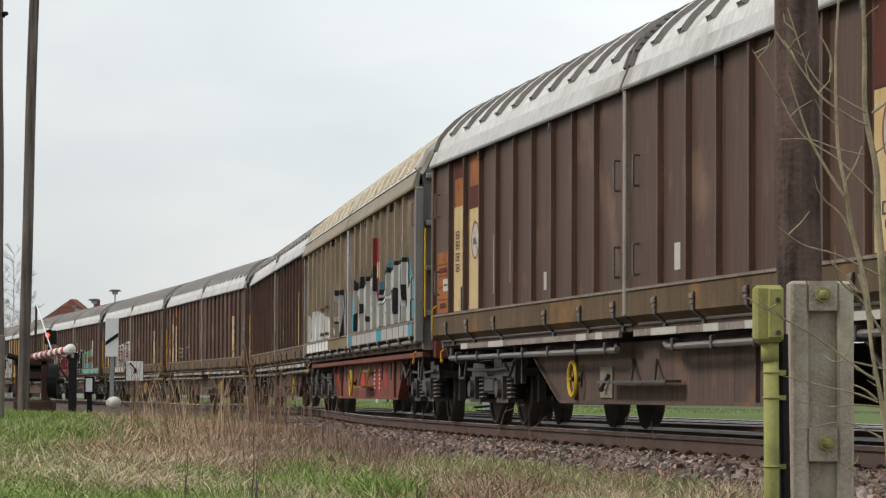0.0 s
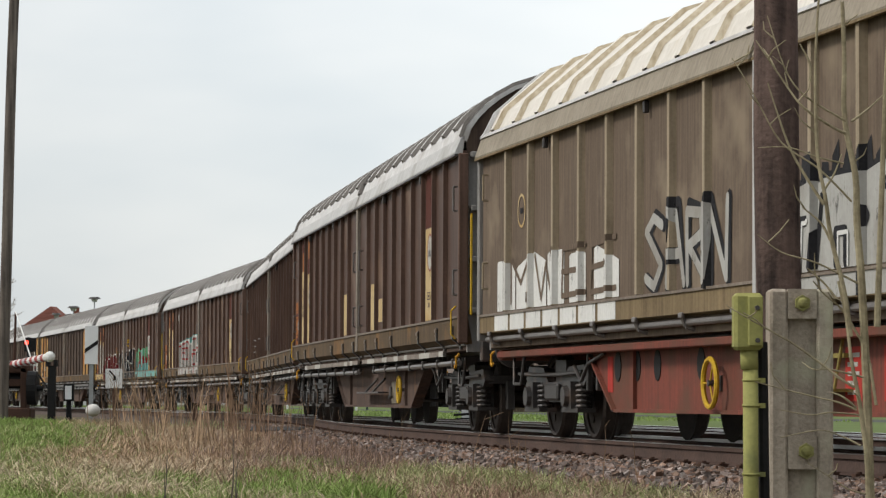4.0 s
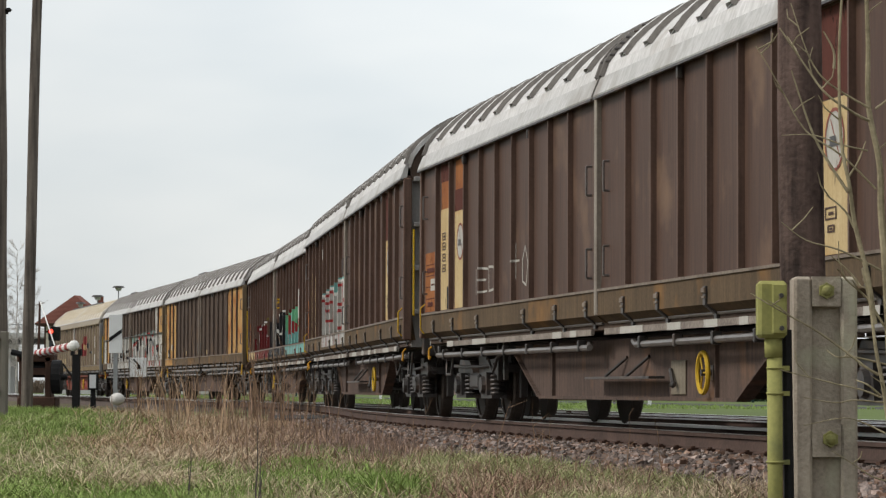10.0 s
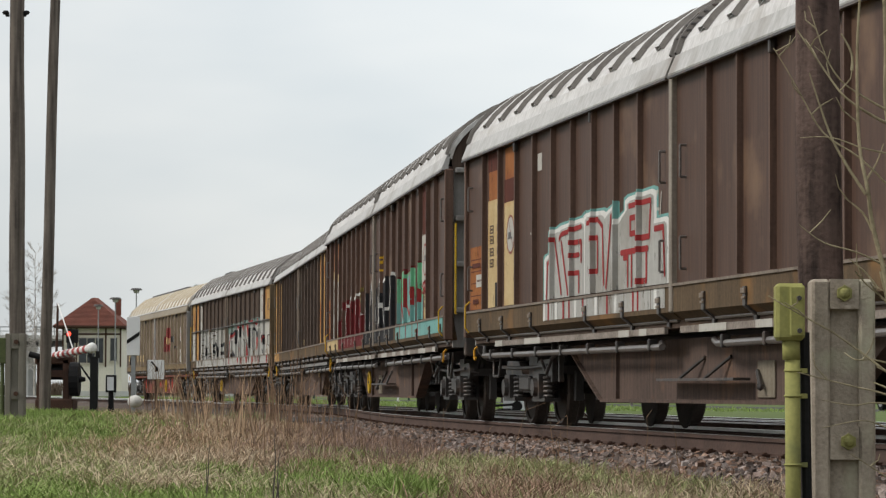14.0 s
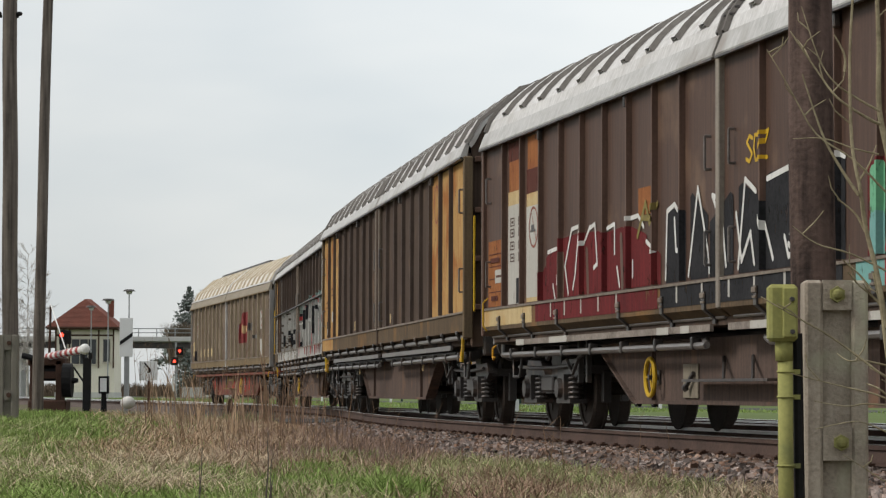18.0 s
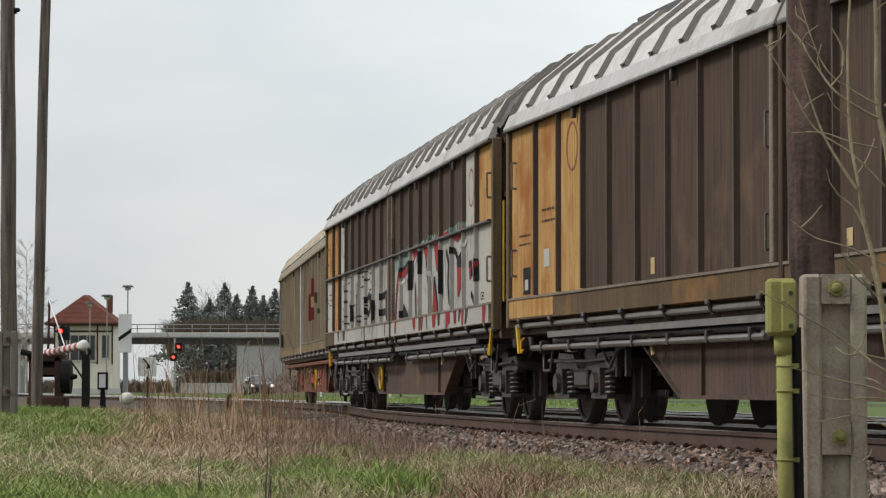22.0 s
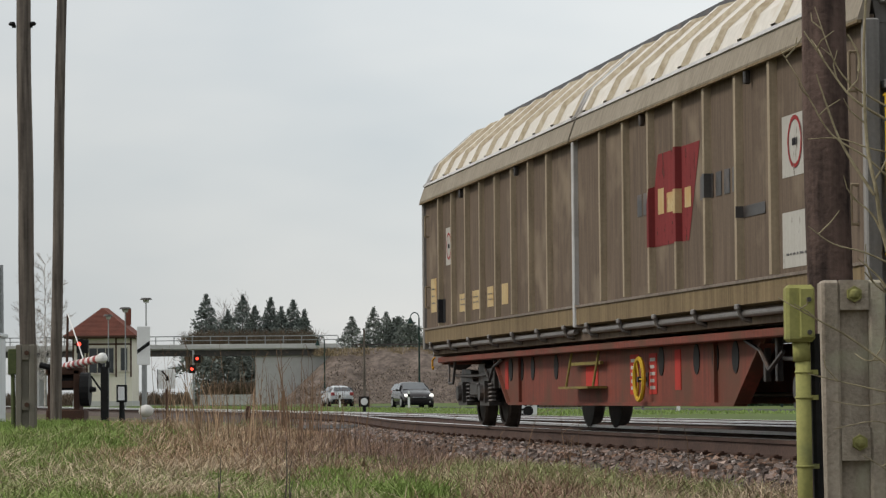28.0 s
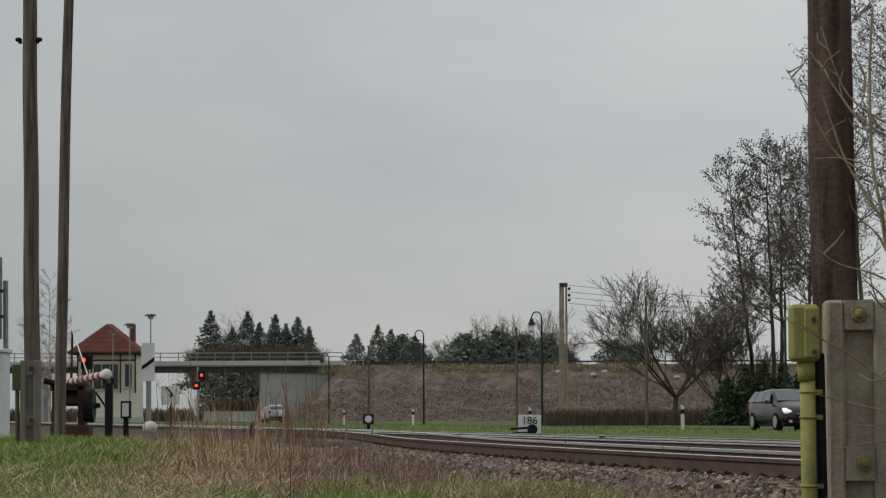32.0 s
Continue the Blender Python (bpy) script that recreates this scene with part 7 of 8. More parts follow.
def build_shrub():
    """Bare leaning stems before the near pole."""
    rng = random.Random(8)
    stems = [([(1.69, 0.89), (1.72, 0.75), (1.74, 0.57), (1.76, 0.44), (1.78, 0.33), (1.8, 0.18), (1.82, -0.18)], 0.011),
             ([(1.59, 0.89), (1.64, 0.84), (1.71, 0.78), (1.76, 0.7), (1.81, 0.6), (1.84, 0.4)], 0.006),
             ([(1.24, 0.79), (1.32, 0.74), (1.41, 0.69), (1.5, 0.64), (1.6, 0.57), (1.69, 0.5), (1.74, 0.47)], 0.005),
             ([(1.55, 0.57), (1.59, 0.54), (1.66, 0.54), (1.79, 0.51)], 0.004),
             ([(1.36, 0.49), (1.48, 0.46), (1.6, 0.43), (1.69, 0.41), (1.76, 0.38)], 0.004),
             ([(1.65, 0.45), (1.7, 0.43), (1.75, 0.39)], 0.005),
             ([(1.46, 0.38), (1.58, 0.36), (1.66, 0.37), (1.79, 0.36)], 0.0035),
             ([(1.56, 0.17), (1.64, 0.12), (1.72, 0.07), (1.79, 0.05)], 0.0035),
             ([(1.45, 0.27), (1.6, 0.3), (1.69, 0.28), (1.77, 0.24)], 0.0035),
             ([(1.71, 2.01), (1.72, 1.78), (1.72, 1.54), (1.76, 1.31), (1.77, 1.12), (1.79, 0.88), (1.81, 0.4), (1.82, -0.18)], 0.017),
             ([(1.6, 2.01), (1.59, 1.73), (1.6, 1.4), (1.63, 1.21), (1.65, 1.07), (1.7, 0.85), (1.73, 0.67)], 0.01),
             ([(1.36, 1.85), (1.47, 1.69), (1.55, 1.58), (1.67, 1.5), (1.72, 1.48)], 0.006),
             ([(1.41, 1.95), (1.47, 1.75), (1.53, 1.65), (1.62, 1.59), (1.72, 1.53)], 0.0045),
             ([(1.4, 1.67), (1.44, 1.54), (1.49, 1.41), (1.55, 1.3), (1.62, 1.19)], 0.006),
             ([(1.27, 1.78), (1.32, 1.7), (1.38, 1.59), (1.47, 1.44), (1.61, 1.34), (1.75, 1.21)], 0.004),
             ([(1.37, 1.42), (1.49, 1.42), (1.61, 1.38), (1.71, 1.36)], 0.0035),
             ([(1.36, 1.07), (1.46, 1.0), (1.59, 0.96), (1.76, 0.88)], 0.004),
             ([(1.54, 1.84), (1.58, 1.76), (1.58, 1.69)], 0.006),
             ([(1.54, 1.18), (1.61, 1.12), (1.65, 1.05)], 0.0055),
             ([(1.56, 0.94), (1.63, 0.88), (1.67, 0.82)], 0.005),
             ([(1.71, 1.4), (1.68, 1.32), (1.64, 1.26)], 0.0045),
             ([(1.86, 1.63), (1.8, 1.57), (1.73, 1.52)], 0.005),
             ([(1.84, 0.71), (1.86, 1.29), (1.88, 1.74), (1.9, 2.01)], 0.012)]
    s = thing("shrub", "bare shrub of thin olive-brown stems before the pole", "shrub")
    for k, (pts, r) in enumerate(stems):
        y0 = 12.2 + 0.12 * math.sin(k * 2.3)
        P3 = [(x + rng.uniform(-0.003, 0.003), y0 * 0.5 + 6.1 + rng.uniform(-0.02, 0.02), z) for x, z in pts]
        if k != 22:
            P3 = P3[::-1]       # from the root or the fork to the tip
        fine = []
        for i in range(len(P3) - 1):
            p0, p1 = Vector(P3[max(i - 1, 0)]), Vector(P3[i])
            p2, p3 = Vector(P3[i + 1]), Vector(P3[min(i + 2, len(P3) - 1)])
            for j in range(4):
                t = j / 4
                fine.append(0.5 * ((2 * p1) + (p2 - p0) * t + (2 * p0 - 5 * p1 + 4 * p2 - p3) * t * t + (3 * p1 - p0 - 3 * p2 + p3) * t * t * t))
        fine.append(Vector(P3[-1]))
        n = len(fine) - 1
        b = tube(fine, [1.15 * r * (1 - 0.6 * i / n) for i in range(n + 1)], 7)
        for i in range(n):
            if i > n * 0.45 and rng.random() < 0.22:
                d = Vector((rng.uniform(-1, 1), rng.uniform(-0.5, 0.5), rng.uniform(0.2, 1.3))).normalized() * rng.uniform(0.05, 0.16)
                mid = fine[i] + d * 0.5 + Vector((rng.uniform(-0.02, 0.02), 0, 0))
                rod(b, fine[i], mid, 0.0036, 0.0028, 5)
                rod(b, mid, fine[i] + d, 0.0028, 0.0018, 5)
        part("stem", b, SHRUBBARK, s)


# ------------------------------------------------------------------ the level crossing
def build_crossing():
    m = thing("barrier_machine", "rusty iron level-crossing barrier drive with counterweight", "barrier")
    for x in (-8.30, -7.78):
        part("upright", box(B(), x - 0.06, x + 0.06, 61.9, 62.5, -0.2, 1.02, 0.01), RUST, m)
    part("base", box(B(), -8.38, -7.62, 61.8, 62.6, -0.25, 0.22, 0.02), RUST, m)
    b = box(B(), -8.40, -7.66, 61.9, 62.5, 0.92, 1.08, 0.02)
    box(b, -8.15, -7.75, 61.95, 62.45, 0.66, 0.80)
    part("cross_head", b, RUST, m)
    part("drum", rod(B(), (-8.3, 62.2, 0.78), (-7.8, 62.2, 0.78), 0.17, 0.17, 16), BLACKIRON, m)
    b = rod(B(), (-7.66, 61.7, 0.62), (-7.48, 61.7, 0.62), 0.34, 0.34, 18)
    rod(b, (-7.48, 61.7, 0.62), (-7.36, 61.7, 0.62), 0.07, 0.04, 10)
    part("counterweight", b, BLACKIRON, m)
    part("lever", rod(B(), (-8.5, 61.8, 1.12), (-8.1, 61.8, 1.02), 0.06, 0.06, 8), BLACKIRON, m)
    bm_ = thing("barrier_boom", "red and white striped barrier boom lowered onto its rest", "barrier boom")
    a, e = Vector((-8.05, 62.4, 1.10)), Vector((-6.70, 57.0, 1.18))
    n = 14
    for i in range(n):
        p, q = a.lerp(e, i / n), a.lerp(e, (i + 1) / n)
        part("stripe", rod(B(), p, q, 0.075, 0.075, 12), BOOMRED if i % 2 == 0 else BOOMWHITE, bm_)
    part("end_cap", ball(B(), e + Vector((0.02, -0.06, 0.0)), 0.105, 2), BOOMWHITE, bm_)
    b = B()
    rod(b, (-8.0, 62.3, 2.15), (-7.35, 59.5, 1.22), 0.014, 0.014, 5)
    part("stay", b, BOOMWHITE, bm_)
    part("stay_mast", rod(B(), (-8.03, 62.35, 1.0), (-8.0, 62.3, 2.15), 0.03, 0.025, 8), RUST, bm_)
    r = thing("boom_rest", "black iron post that carries the lowered barrier boom", "post")
    part("post", box(B(), -6.71, -6.57, 56.93, 57.07, -0.25, 1.02, 0.01), BLACKIRON, r)
    b = box(B(), -6.74, -6.68, 56.92, 57.08, 1.0, 1.12)
    box(b, -6.60, -6.54, 56.92, 57.08, 1.0, 1.12)
    part("fork", b, BLACKIRON, r)
    part("brace", rod(B(), (-6.68, 57, 0.55), (-6.9, 57.1, 0.85), 0.02, 0.02, 6), BLACKIRON, r)

    s = thing("signal_sign", "white board with a black slanting bar on a pale post", "sign")
    part("board", box(B(), -7.95, -7.63, 75, 75.03, 1.25, 2.19, 0.006), SIGNWHITE, s)
    b = slab(B(), [(-7.945, 1.52), (-7.635, 1.74), (-7.635, 1.84), (-7.945, 1.62)], 74.99, 74.996)
    part("bar", b, BLACKIRON, s)
    part("post", box(B(), -7.84, -7.74, 75.03, 75.11, -0.2, 2.1), GALV, s)
    s = thing("small_sign", "small white square plate with a dark slanted mark on a post", "sign")
    part("plate", box(B(), -7.94, -7.50, 80, 80.02, 0.69, 1.19, 0.005), SIGNWHITE, s)
    b = slab(B(), [(-7.76, 0.88), (-7.66, 0.90), (-7.66, 0.98), (-7.72, 0.98)], 79.99, 79.996)
    slab(b, [(-7.86, 1.14), (-7.82, 1.16), (-7.66, 0.98), (-7.70, 0.96)], 79.99, 79.996)
    part("mark", b, BLACKIRON, s)
    part("edge", box(B(), -7.955, -7.94, 79.99, 80.02, 0.69, 1.19), BLACKIRON, s)
    part("post", rod(B(), (-7.72, 80.05, -0.2), (-7.72, 80.05, 0.8), 0.035, 0.035, 8), RUST, s)
    s = thing("marker_stone", "pale rounded marker lump at the trackside", "marker")
    part("stone", ball(B(), (-7.22, 70, 0.15), 0.17, 3, 0.85), PALESTONE, s)
    s = thing("lantern", "dark framed trackside lantern on a short post", "lantern")
    part("frame", box(B(), -6.99, -6.79, 62, 62.2, 0.36, 0.71, 0.01), BLACKIRON, s)
    part("pane", box(B(), -6.955, -6.825, 61.985, 61.995, 0.40, 0.67), SIGNWHITE, s, "white glass pane")
    part("post", rod(B(), (-6.89, 62.1, -0.25), (-6.89, 62.1, 0.37), 0.07, 0.05, 8), BLACKIRON, s)
    s = thing("relay_cabinet", "white sheet-metal relay cabinet by the crossing", "cabinet")
    part("housing", box(B(), -8.1, -6.79, 45, 45.7, 0.05, 1.34, 0.02), CABINET, s)
    part("roof", box(B(), -8.15, -6.76, 44.95, 45.75, 1.34, 1.40, 0.012), CABINET, s)
    part("plinth", box(B(), -8.05, -6.83, 45.03, 45.68, -0.35, 0.05), CONCRETE, s)
    part("door_seam", box(B(), -7.46, -7.445, 44.992, 44.999, 0.1, 1.3), SIGNGREY, s)
    part("vent", box(B(), -7.08, -6.88, 44.99, 44.998, 0.14, 0.24), SIGNGREY, s)
    s = thing("crossing_sign", "level-crossing cross seen edge-on on a grey post", "sign")
    part("post", rod(B(), (-8.99, 60, -0.3), (-9.01, 60, 3.05), 0.055, 0.05, 10), GALV, s)
    b = box(B(), -9.19, -9.12, 59.7, 60.3, 1.92, 3.52, 0.01)
    part("cross_board", b, STEEL_DARK, s)
    for z in (2.35, 2.85):
        part("bracket", box(B(), -9.14, -8.97, 59.97, 60.03, z - 0.03, z + 0.03), STEEL_DARK, s)
    s = thing("warning_light", "round red crossing light on a dark post", "signal light")
    part("post", rod(B(), (-10.55, 85, -0.2), (-10.55, 85, 2.0), 0.05, 0.05, 8), BLACKIRON, s)
    part("backing", rod(B(), (-10.55, 84.98, 1.95), (-10.55, 85.02, 1.95), 0.15, 0.15, 16), BLACKIRON, s)
    part("lamp_head", box(B(), -10.68, -10.36, 84.99, 85.2, 1.70, 2.08, 0.02), BLACKIRON, s)
    part("lamp", rod(B(), (-10.60, 84.95, 1.95), (-10.60, 84.98, 1.95), 0.06, 0.06, 14), REDLAMP, s)
    # road over the track
    v = [(-40, 66), (-2.2, 66), (-2.2, 58.5), (-40, 56.5)]
    bm = B()
    vs = [bm.verts.new((x, y, -0.16)) for x, y in v] + [bm.verts.new((x, y, -0.4)) for x, y in v]
    bm.faces.new(vs[:4])
    for i in range(4):
        bm.faces.new((vs[i], vs[(i + 1) % 4], vs[4 + (i + 1) % 4], vs[4 + i]))
    bmesh.ops.recalc_face_normals(bm, faces=bm.faces[:])
    tagged(part("crossing_road", bm, ASPHALT), "asphalt lane leading to the level crossing", "road", kind="structure")


# ------------------------------------------------------------------ signal box, bridge, bank
def build_signal_box():
    h = thing("signal_box", "two-storey cream signal box with a red hipped tile roof", "building")
    x0, x1, y0, y1, zt = -34.2, -29.1, 270.0, 276.0, 6.0
    part("wall", box(B(), x0, x1, y0, y1, -0.3, zt), PLASTER, h, "cream plastered wall")
    part("plinth", box(B(), x0 - 0.06, x1 + 0.06, y0 - 0.06, y1 + 0.06, -0.4, 0.3), CONCRETE_FAR, h)
    for tx in (-34.2, -33.0, -30.45, -29.15):
        part("timber", box(B(), tx - 0.07, tx + 0.07, y0 - 0.05, y0 - 0.003, 2.4, 5.95), RUST, h)
    part("timber", box(B(), x0, x1, y0 - 0.06, y0 - 0.004, 5.2, 5.36), RUST, h)
    b = B()
    ex0, ex1, ey0, ey1 = -35.0, -28.6, 269.2, 276.8
    lo = [b.verts.new(p) for p in ((ex0, ey0, zt), (ex1, ey0, zt), (ex1, ey1, zt), (ex0, ey1, zt))]
    r0, r1 = b.verts.new((-31.95, 272.6, 8.55)), b.verts.new((-31.55, 273.6, 8.55))
    for f in ((lo[0], lo[1], r0), (lo[1], lo[2], r1, r0), (lo[2], lo[3], r1), (lo[3], lo[0], r0, r1), (lo[3], lo[2], lo[1], lo[0])):
        b.faces.new(f)
    bmesh.ops.recalc_face_normals(b, faces=b.faces[:])
    rf = part("roof", b, ROOFTILE, h, "red clay tile hipped roof")
    for i in range(22):
        k = i / 22
        w = 1 - k
        z = zt + 2.55 * k + 0.01
        yy = 272.6 + (ey0 - 272.6) * w
        part("tile_course", box(B(), -31.95 + (ex0 + 31.95) * w, -31.95 + (ex1 + 31.95) * w, yy - 0.012, yy + 0.03, z, z + 0.05), ROOFTILE, rf)
    part("chimney", box(B(), -29.95, -29.5, 273, 273.6, 7.0, 8.5), BRICK, rf)
    part("soffit", box(B(), ex0 + 0.1, ex1 - 0.1, ey0 + 0.05, ey1 - 0.1, zt - 0.22, zt - 0.01), RUST, rf)
    part("gutter", box(B(), ex0, ex1, ey0 - 0.08, ey0 + 0.02, zt - 0.10, zt + 0.02), RUST, rf)
    for xa, xb, za, zb, n in ((-33.9, -33.15, 2.9, 5.0, 1), (-32.85, -30.6, 2.7, 5.0, 3), (-30.1, -29.4, 2.9, 5.0, 1)):
        w = part("window", box(B(), xa, xb, 269.93, 269.99, za, zb), WINFRAME, h)
        for i in range(n):
            a = xa + 0.07 + i * (xb - xa - 0.07) / n
            part("pane", box(B(), a, a + (xb - xa - 0.07) / n - 0.07, 269.90, 269.925, za + 0.08, zb - 0.08), WINDOW, w)
        part("sill", box(B(), xa - 0.05, xb + 0.05, 269.85, 269.99, za - 0.08, za), WINFRAME, w)


def lattice_lamp(name, x, y, z, label, r=0.05, size=1.0):
    p = thing(name, label, "lamp post", group="yard lamps")
    part("mast", rod(B(), (x, y, -0.25), (x, y, z - 0.3), r, r * 0.8, 8), GALV, p)
    part("neck", rod(B(), (x, y, z - 0.3), (x, y, z - 0.12), 0.11 * size, 0.15 * size, 8), STEEL_DARK, p)
    part("hood", rod(B(), (x, y, z - 0.12), (x, y, z), 0.42 * size, 0.30 * size, 12), STEEL_DARK, p)
    part("glass", rod(B(), (x, y, z - 0.32), (x, y, z - 0.13), 0.16 * size, 0.22 * size, 10), LAMPGLASS, p)


def build_lamps():
    lattice_lamp("yard_lamp", -21.95, 200, 6.40, "tall grey yard lamp with a flat hood")
    lattice_lamp("yard_lamp", -20.60, 200, 7.0, "tall grey yard lamp with a flat hood, standing free")
    lattice_lamp("yard_lamp", -23.05, 200, 5.95, "grey yard lamp with a flat hood before the signal box", 0.045, 0.8)
    for x, y, z in ((4.0, 168.0, 6.0), (-2.9, 200.0, 5.9), (-11.3, 250.0, 5.4), (15.6, 152.0, 6.6)):
        p = thing("street_lamp", "dark green street lamp with a curved neck and hanging bell shade", "street lamp", group="street lamps along the road")
        part("mast", rod(B(), (x, y, -0.25), (x, y, z - 0.35), 0.075, 0.05, 10), LAMPGREEN, p)
        b = B()
        prev = (x, y, z - 0.35)
        for k in range(1, 9):
            a = math.pi * k / 8
            q = (x - 0.28 + 0.28 * math.cos(a), y, z - 0.35 + 0.35 * math.sin(a))
            rod(b, prev, q, 0.035, 0.035, 8)
            prev = q
        part("neck", b, LAMPGREEN, p)
        b = rod(B(), (x - 0.56, y, z - 0.72), (x - 0.56, y, z - 0.35), 0.21, 0.07, 12)
        sh = part("shade", b, LAMPGREEN, p)
        part("glass", rod(B(), (x - 0.56, y, z - 0.82), (x - 0.56, y, z - 0.72), 0.12, 0.16, 12), LAMPGLASS, sh)
    s = thing("railway_signal", "signal post with two lit red lamps", "railway signal")
    part("post", rod(B(), (-21.05, 240, -0.3), (-21.05, 240, 4.2), 0.09, 0.08, 8), GALV, s)
    for x, z in ((-20.75, 3.55), (-21.15, 2.75)):
        sc = part("screen", box(B(), x - 0.28, x + 0.28, 239.85, 239.95, z - 0.32, z + 0.32, 0.03), BLACKIRON, s)
        part("lamp", rod(B(), (x, 239.78, z), (x, 239.85, z), 0.115, 0.115, 14), REDLAMP, sc, "lit red lamp")
    part("mast_plate", box(B(), -21.3, -21.1, 239.8, 239.85, 0.4, 1.6), SIGNWHITE, s)


def build_bridge():
    b_ = thing("road_bridge", "pale concrete road bridge with a metal railing", "bridge")
    part("deck", box(B(), -90, -13.5, 330, 338, 5.65, 6.20), CONCRETE_FAR, b_)
    part("fascia", box(B(), -90, -13.5, 329.8, 330.0, 5.75, 6.25, 0.03), CONCRETE_FAR, b_)
    part("beam", box(B(), -90, -14.4, 330.6, 331.2, 5.0, 5.65), STEEL_DARK, b_)
    part("abutment", box(B(), -22.4, -13.6, 331, 338, -0.5, 5.66), CONCRETE_FAR, b_)
    part("pier", box(B(), -46.5, -45.6, 331, 337, -0.5, 5.66), CONCRETE_FAR, b_)
    rl = part("railing", box(B(), -90, -13.5, 329.85, 329.95, 7.05, 7.15), GALV, b_)
    part("mid_rail", box(B(), -90, -13.5, 329.87, 329.93, 6.62, 6.70), GALV, rl)
    for i in range(40):
        x = -89.5 + i * 1.95
        part("railing_post", box(B(), x - 0.05, x + 0.05, 329.86, 329.94, 6.25, 7.06), GALV, rl)
    wl_ = thing("low_wall", "low pale wall beyond the bridge", "wall")
    part("wall", box(B(), -28.0, -22.4, 326.5, 326.9, -0.4, 0.75, 0.03), CONCRETE_FAR, wl_)
    part("coping", box(B(), -28.05, -22.35, 326.45, 326.95, 0.75, 0.85, 0.02), CONCRETE_FAR, wl_)
    # bank that carries the road on
    xs = np.linspace(-20, 120, 90)
    v, f = [], []
    rng = np.random.default_rng(2)
    rows = [(331.0, 5.75), (329.3, 5.55), (327.0, 4.5), (324.0, 3.1), (321.0, 1.6), (318.0, 0.4), (315.0, -0.35)]
    for x in xs:
        k = np.clip((x + 20) / 6.5, 0, 1)
        for y, z in rows:
            v.append((float(x), float(y + rng.normal(0, 0.3)), float(-0.4 + (z + 0.4) * k + rng.normal(0, 0.12) * (1 if z < 5.5 else 0.2))))
    n = len(rows)
    for i in range(len(xs) - 1):
        for j in range(n - 1):
            f.append((i * n + j, (i + 1) * n + j, (i + 1) * n + j + 1, i * n + j + 1))
    k = len(v)
    v += [(-20, 345, -0.4), (120, 345, 5.75)]
    f.append(tuple([i * n for i in range(len(xs))][::-1] + [k, k + 1]))
    e = mesh_part("embankment", v, f, SCRUB)
    tagged(e, "brown scrubby road embankment behind the railway", "embankment", kind="structure")
    g = thing("guard_rail", "dark steel guard rail along the top of the bank", "guard rail")
    part("rail", box(B(), -12, 120, 330.3, 330.4, 6.0, 6.16), STEEL_DARK, g)
    for i in range(34):
        x = -11.5 + i * 3.9
        part("post", box(B(), x - 0.05, x + 0.05, 330.4, 330.5, 5.6, 6.2), RUST, g)


def build_bank_growth():
    rng = np.random.default_rng(31)
    n = 22000
    x = rng.uniform(-18, 62, n)
    k = rng.random(n)
    y = 315.0 + 15.5 * k
    z = -0.35 + 6.0 * k * np.clip((x + 20) / 6.5, 0, 1)
    blades("bank_scrub", np.stack([x, y - 0.2, z - 0.1], -1), BANKWEED, "brown leafless scrub on the bank", "scrub", 32, 0.24, 0.07, 1.6)
    m = 9000
    x = rng.uniform(-16, 70, m)
    z = rng.uniform(4.9, 5.7, m)
    blades("bank_grass", np.stack([x, 327.3 + (z - 4.5) * 1.6, z - 0.1], -1), STRAWBANK, "pale dry grass along the top of the bank", "dry grass", 33, 0.38, 0.07, 1.0)
    for i in range(5):
        bx, bz = (9.5, 13.2, 14.4, 22.0, -3.5)[i], (4.9, 4.6, 4.9, 4.3, 3.4)[i]
        b = ball(B(), (bx, 324.5 + bz * 0.4, bz), 0.33, 2, 0.6)
        tagged(part("pale_stone", b, CONCRETE_FAR), "pale broken concrete lump on the bank", "stone", group="stones on the bank")


# ------------------------------------------------------------------ plants far off
class Sticks:
    """Collects tapered three-sided sticks into one mesh."""

    def __init__(self):
        self.v, self.f = [], []

    def add(self, p, q, r0, r1):
        d = q - p
        s = d.cross(Vector((0.3, 1, 0.1)))
        if s.length < 1e-6:
            s = Vector((1, 0, 0))
        s.normalize()
        t = d.cross(s).normalized()
        k = len(self.v)
        for c, r in ((p, r0), (q, r1)):
            for a in (0, 2.094, 4.189):
                self.v.append(tuple(c + (s * math.cos(a) + t * math.sin(a)) * r))
        self.f += [(k, k + 1, k + 4, k + 3), (k + 1, k + 2, k + 5, k + 4), (k + 2, k, k + 3, k + 5)]


def grow(st, tw, rng, p, d, length, r, depth, spread, up, least, clumps=None):
    """A limb with its side limbs; thin ones go to the twig mesh."""
    n = 3
    for i in range(n):
        d = (d + Vector((rng.uniform(-1, 1), rng.uniform(-1, 1), rng.uniform(-0.6, 1) * up)) * 0.16).normalized()
        q = p + d * (length / n)
        r1 = max(r * 0.84, least)
        (st if r > 0.045 else tw).add(p, q, r, r1)
        if depth > 0:
            for _ in range(2 if i else 1):
                e = (d + Vector((rng.uniform(-1, 1), rng.uniform(-1, 1), rng.uniform(-0.4, 0.9))) * spread).normalized()
                grow(st, tw, rng, q, e, length * rng.uniform(0.5, 0.72), max(r1 * 0.55, least), depth - 1, spread, up, least, clumps)
        elif clumps is not None and i == n - 1:
            clumps.append(q)
        p, r = q, r1


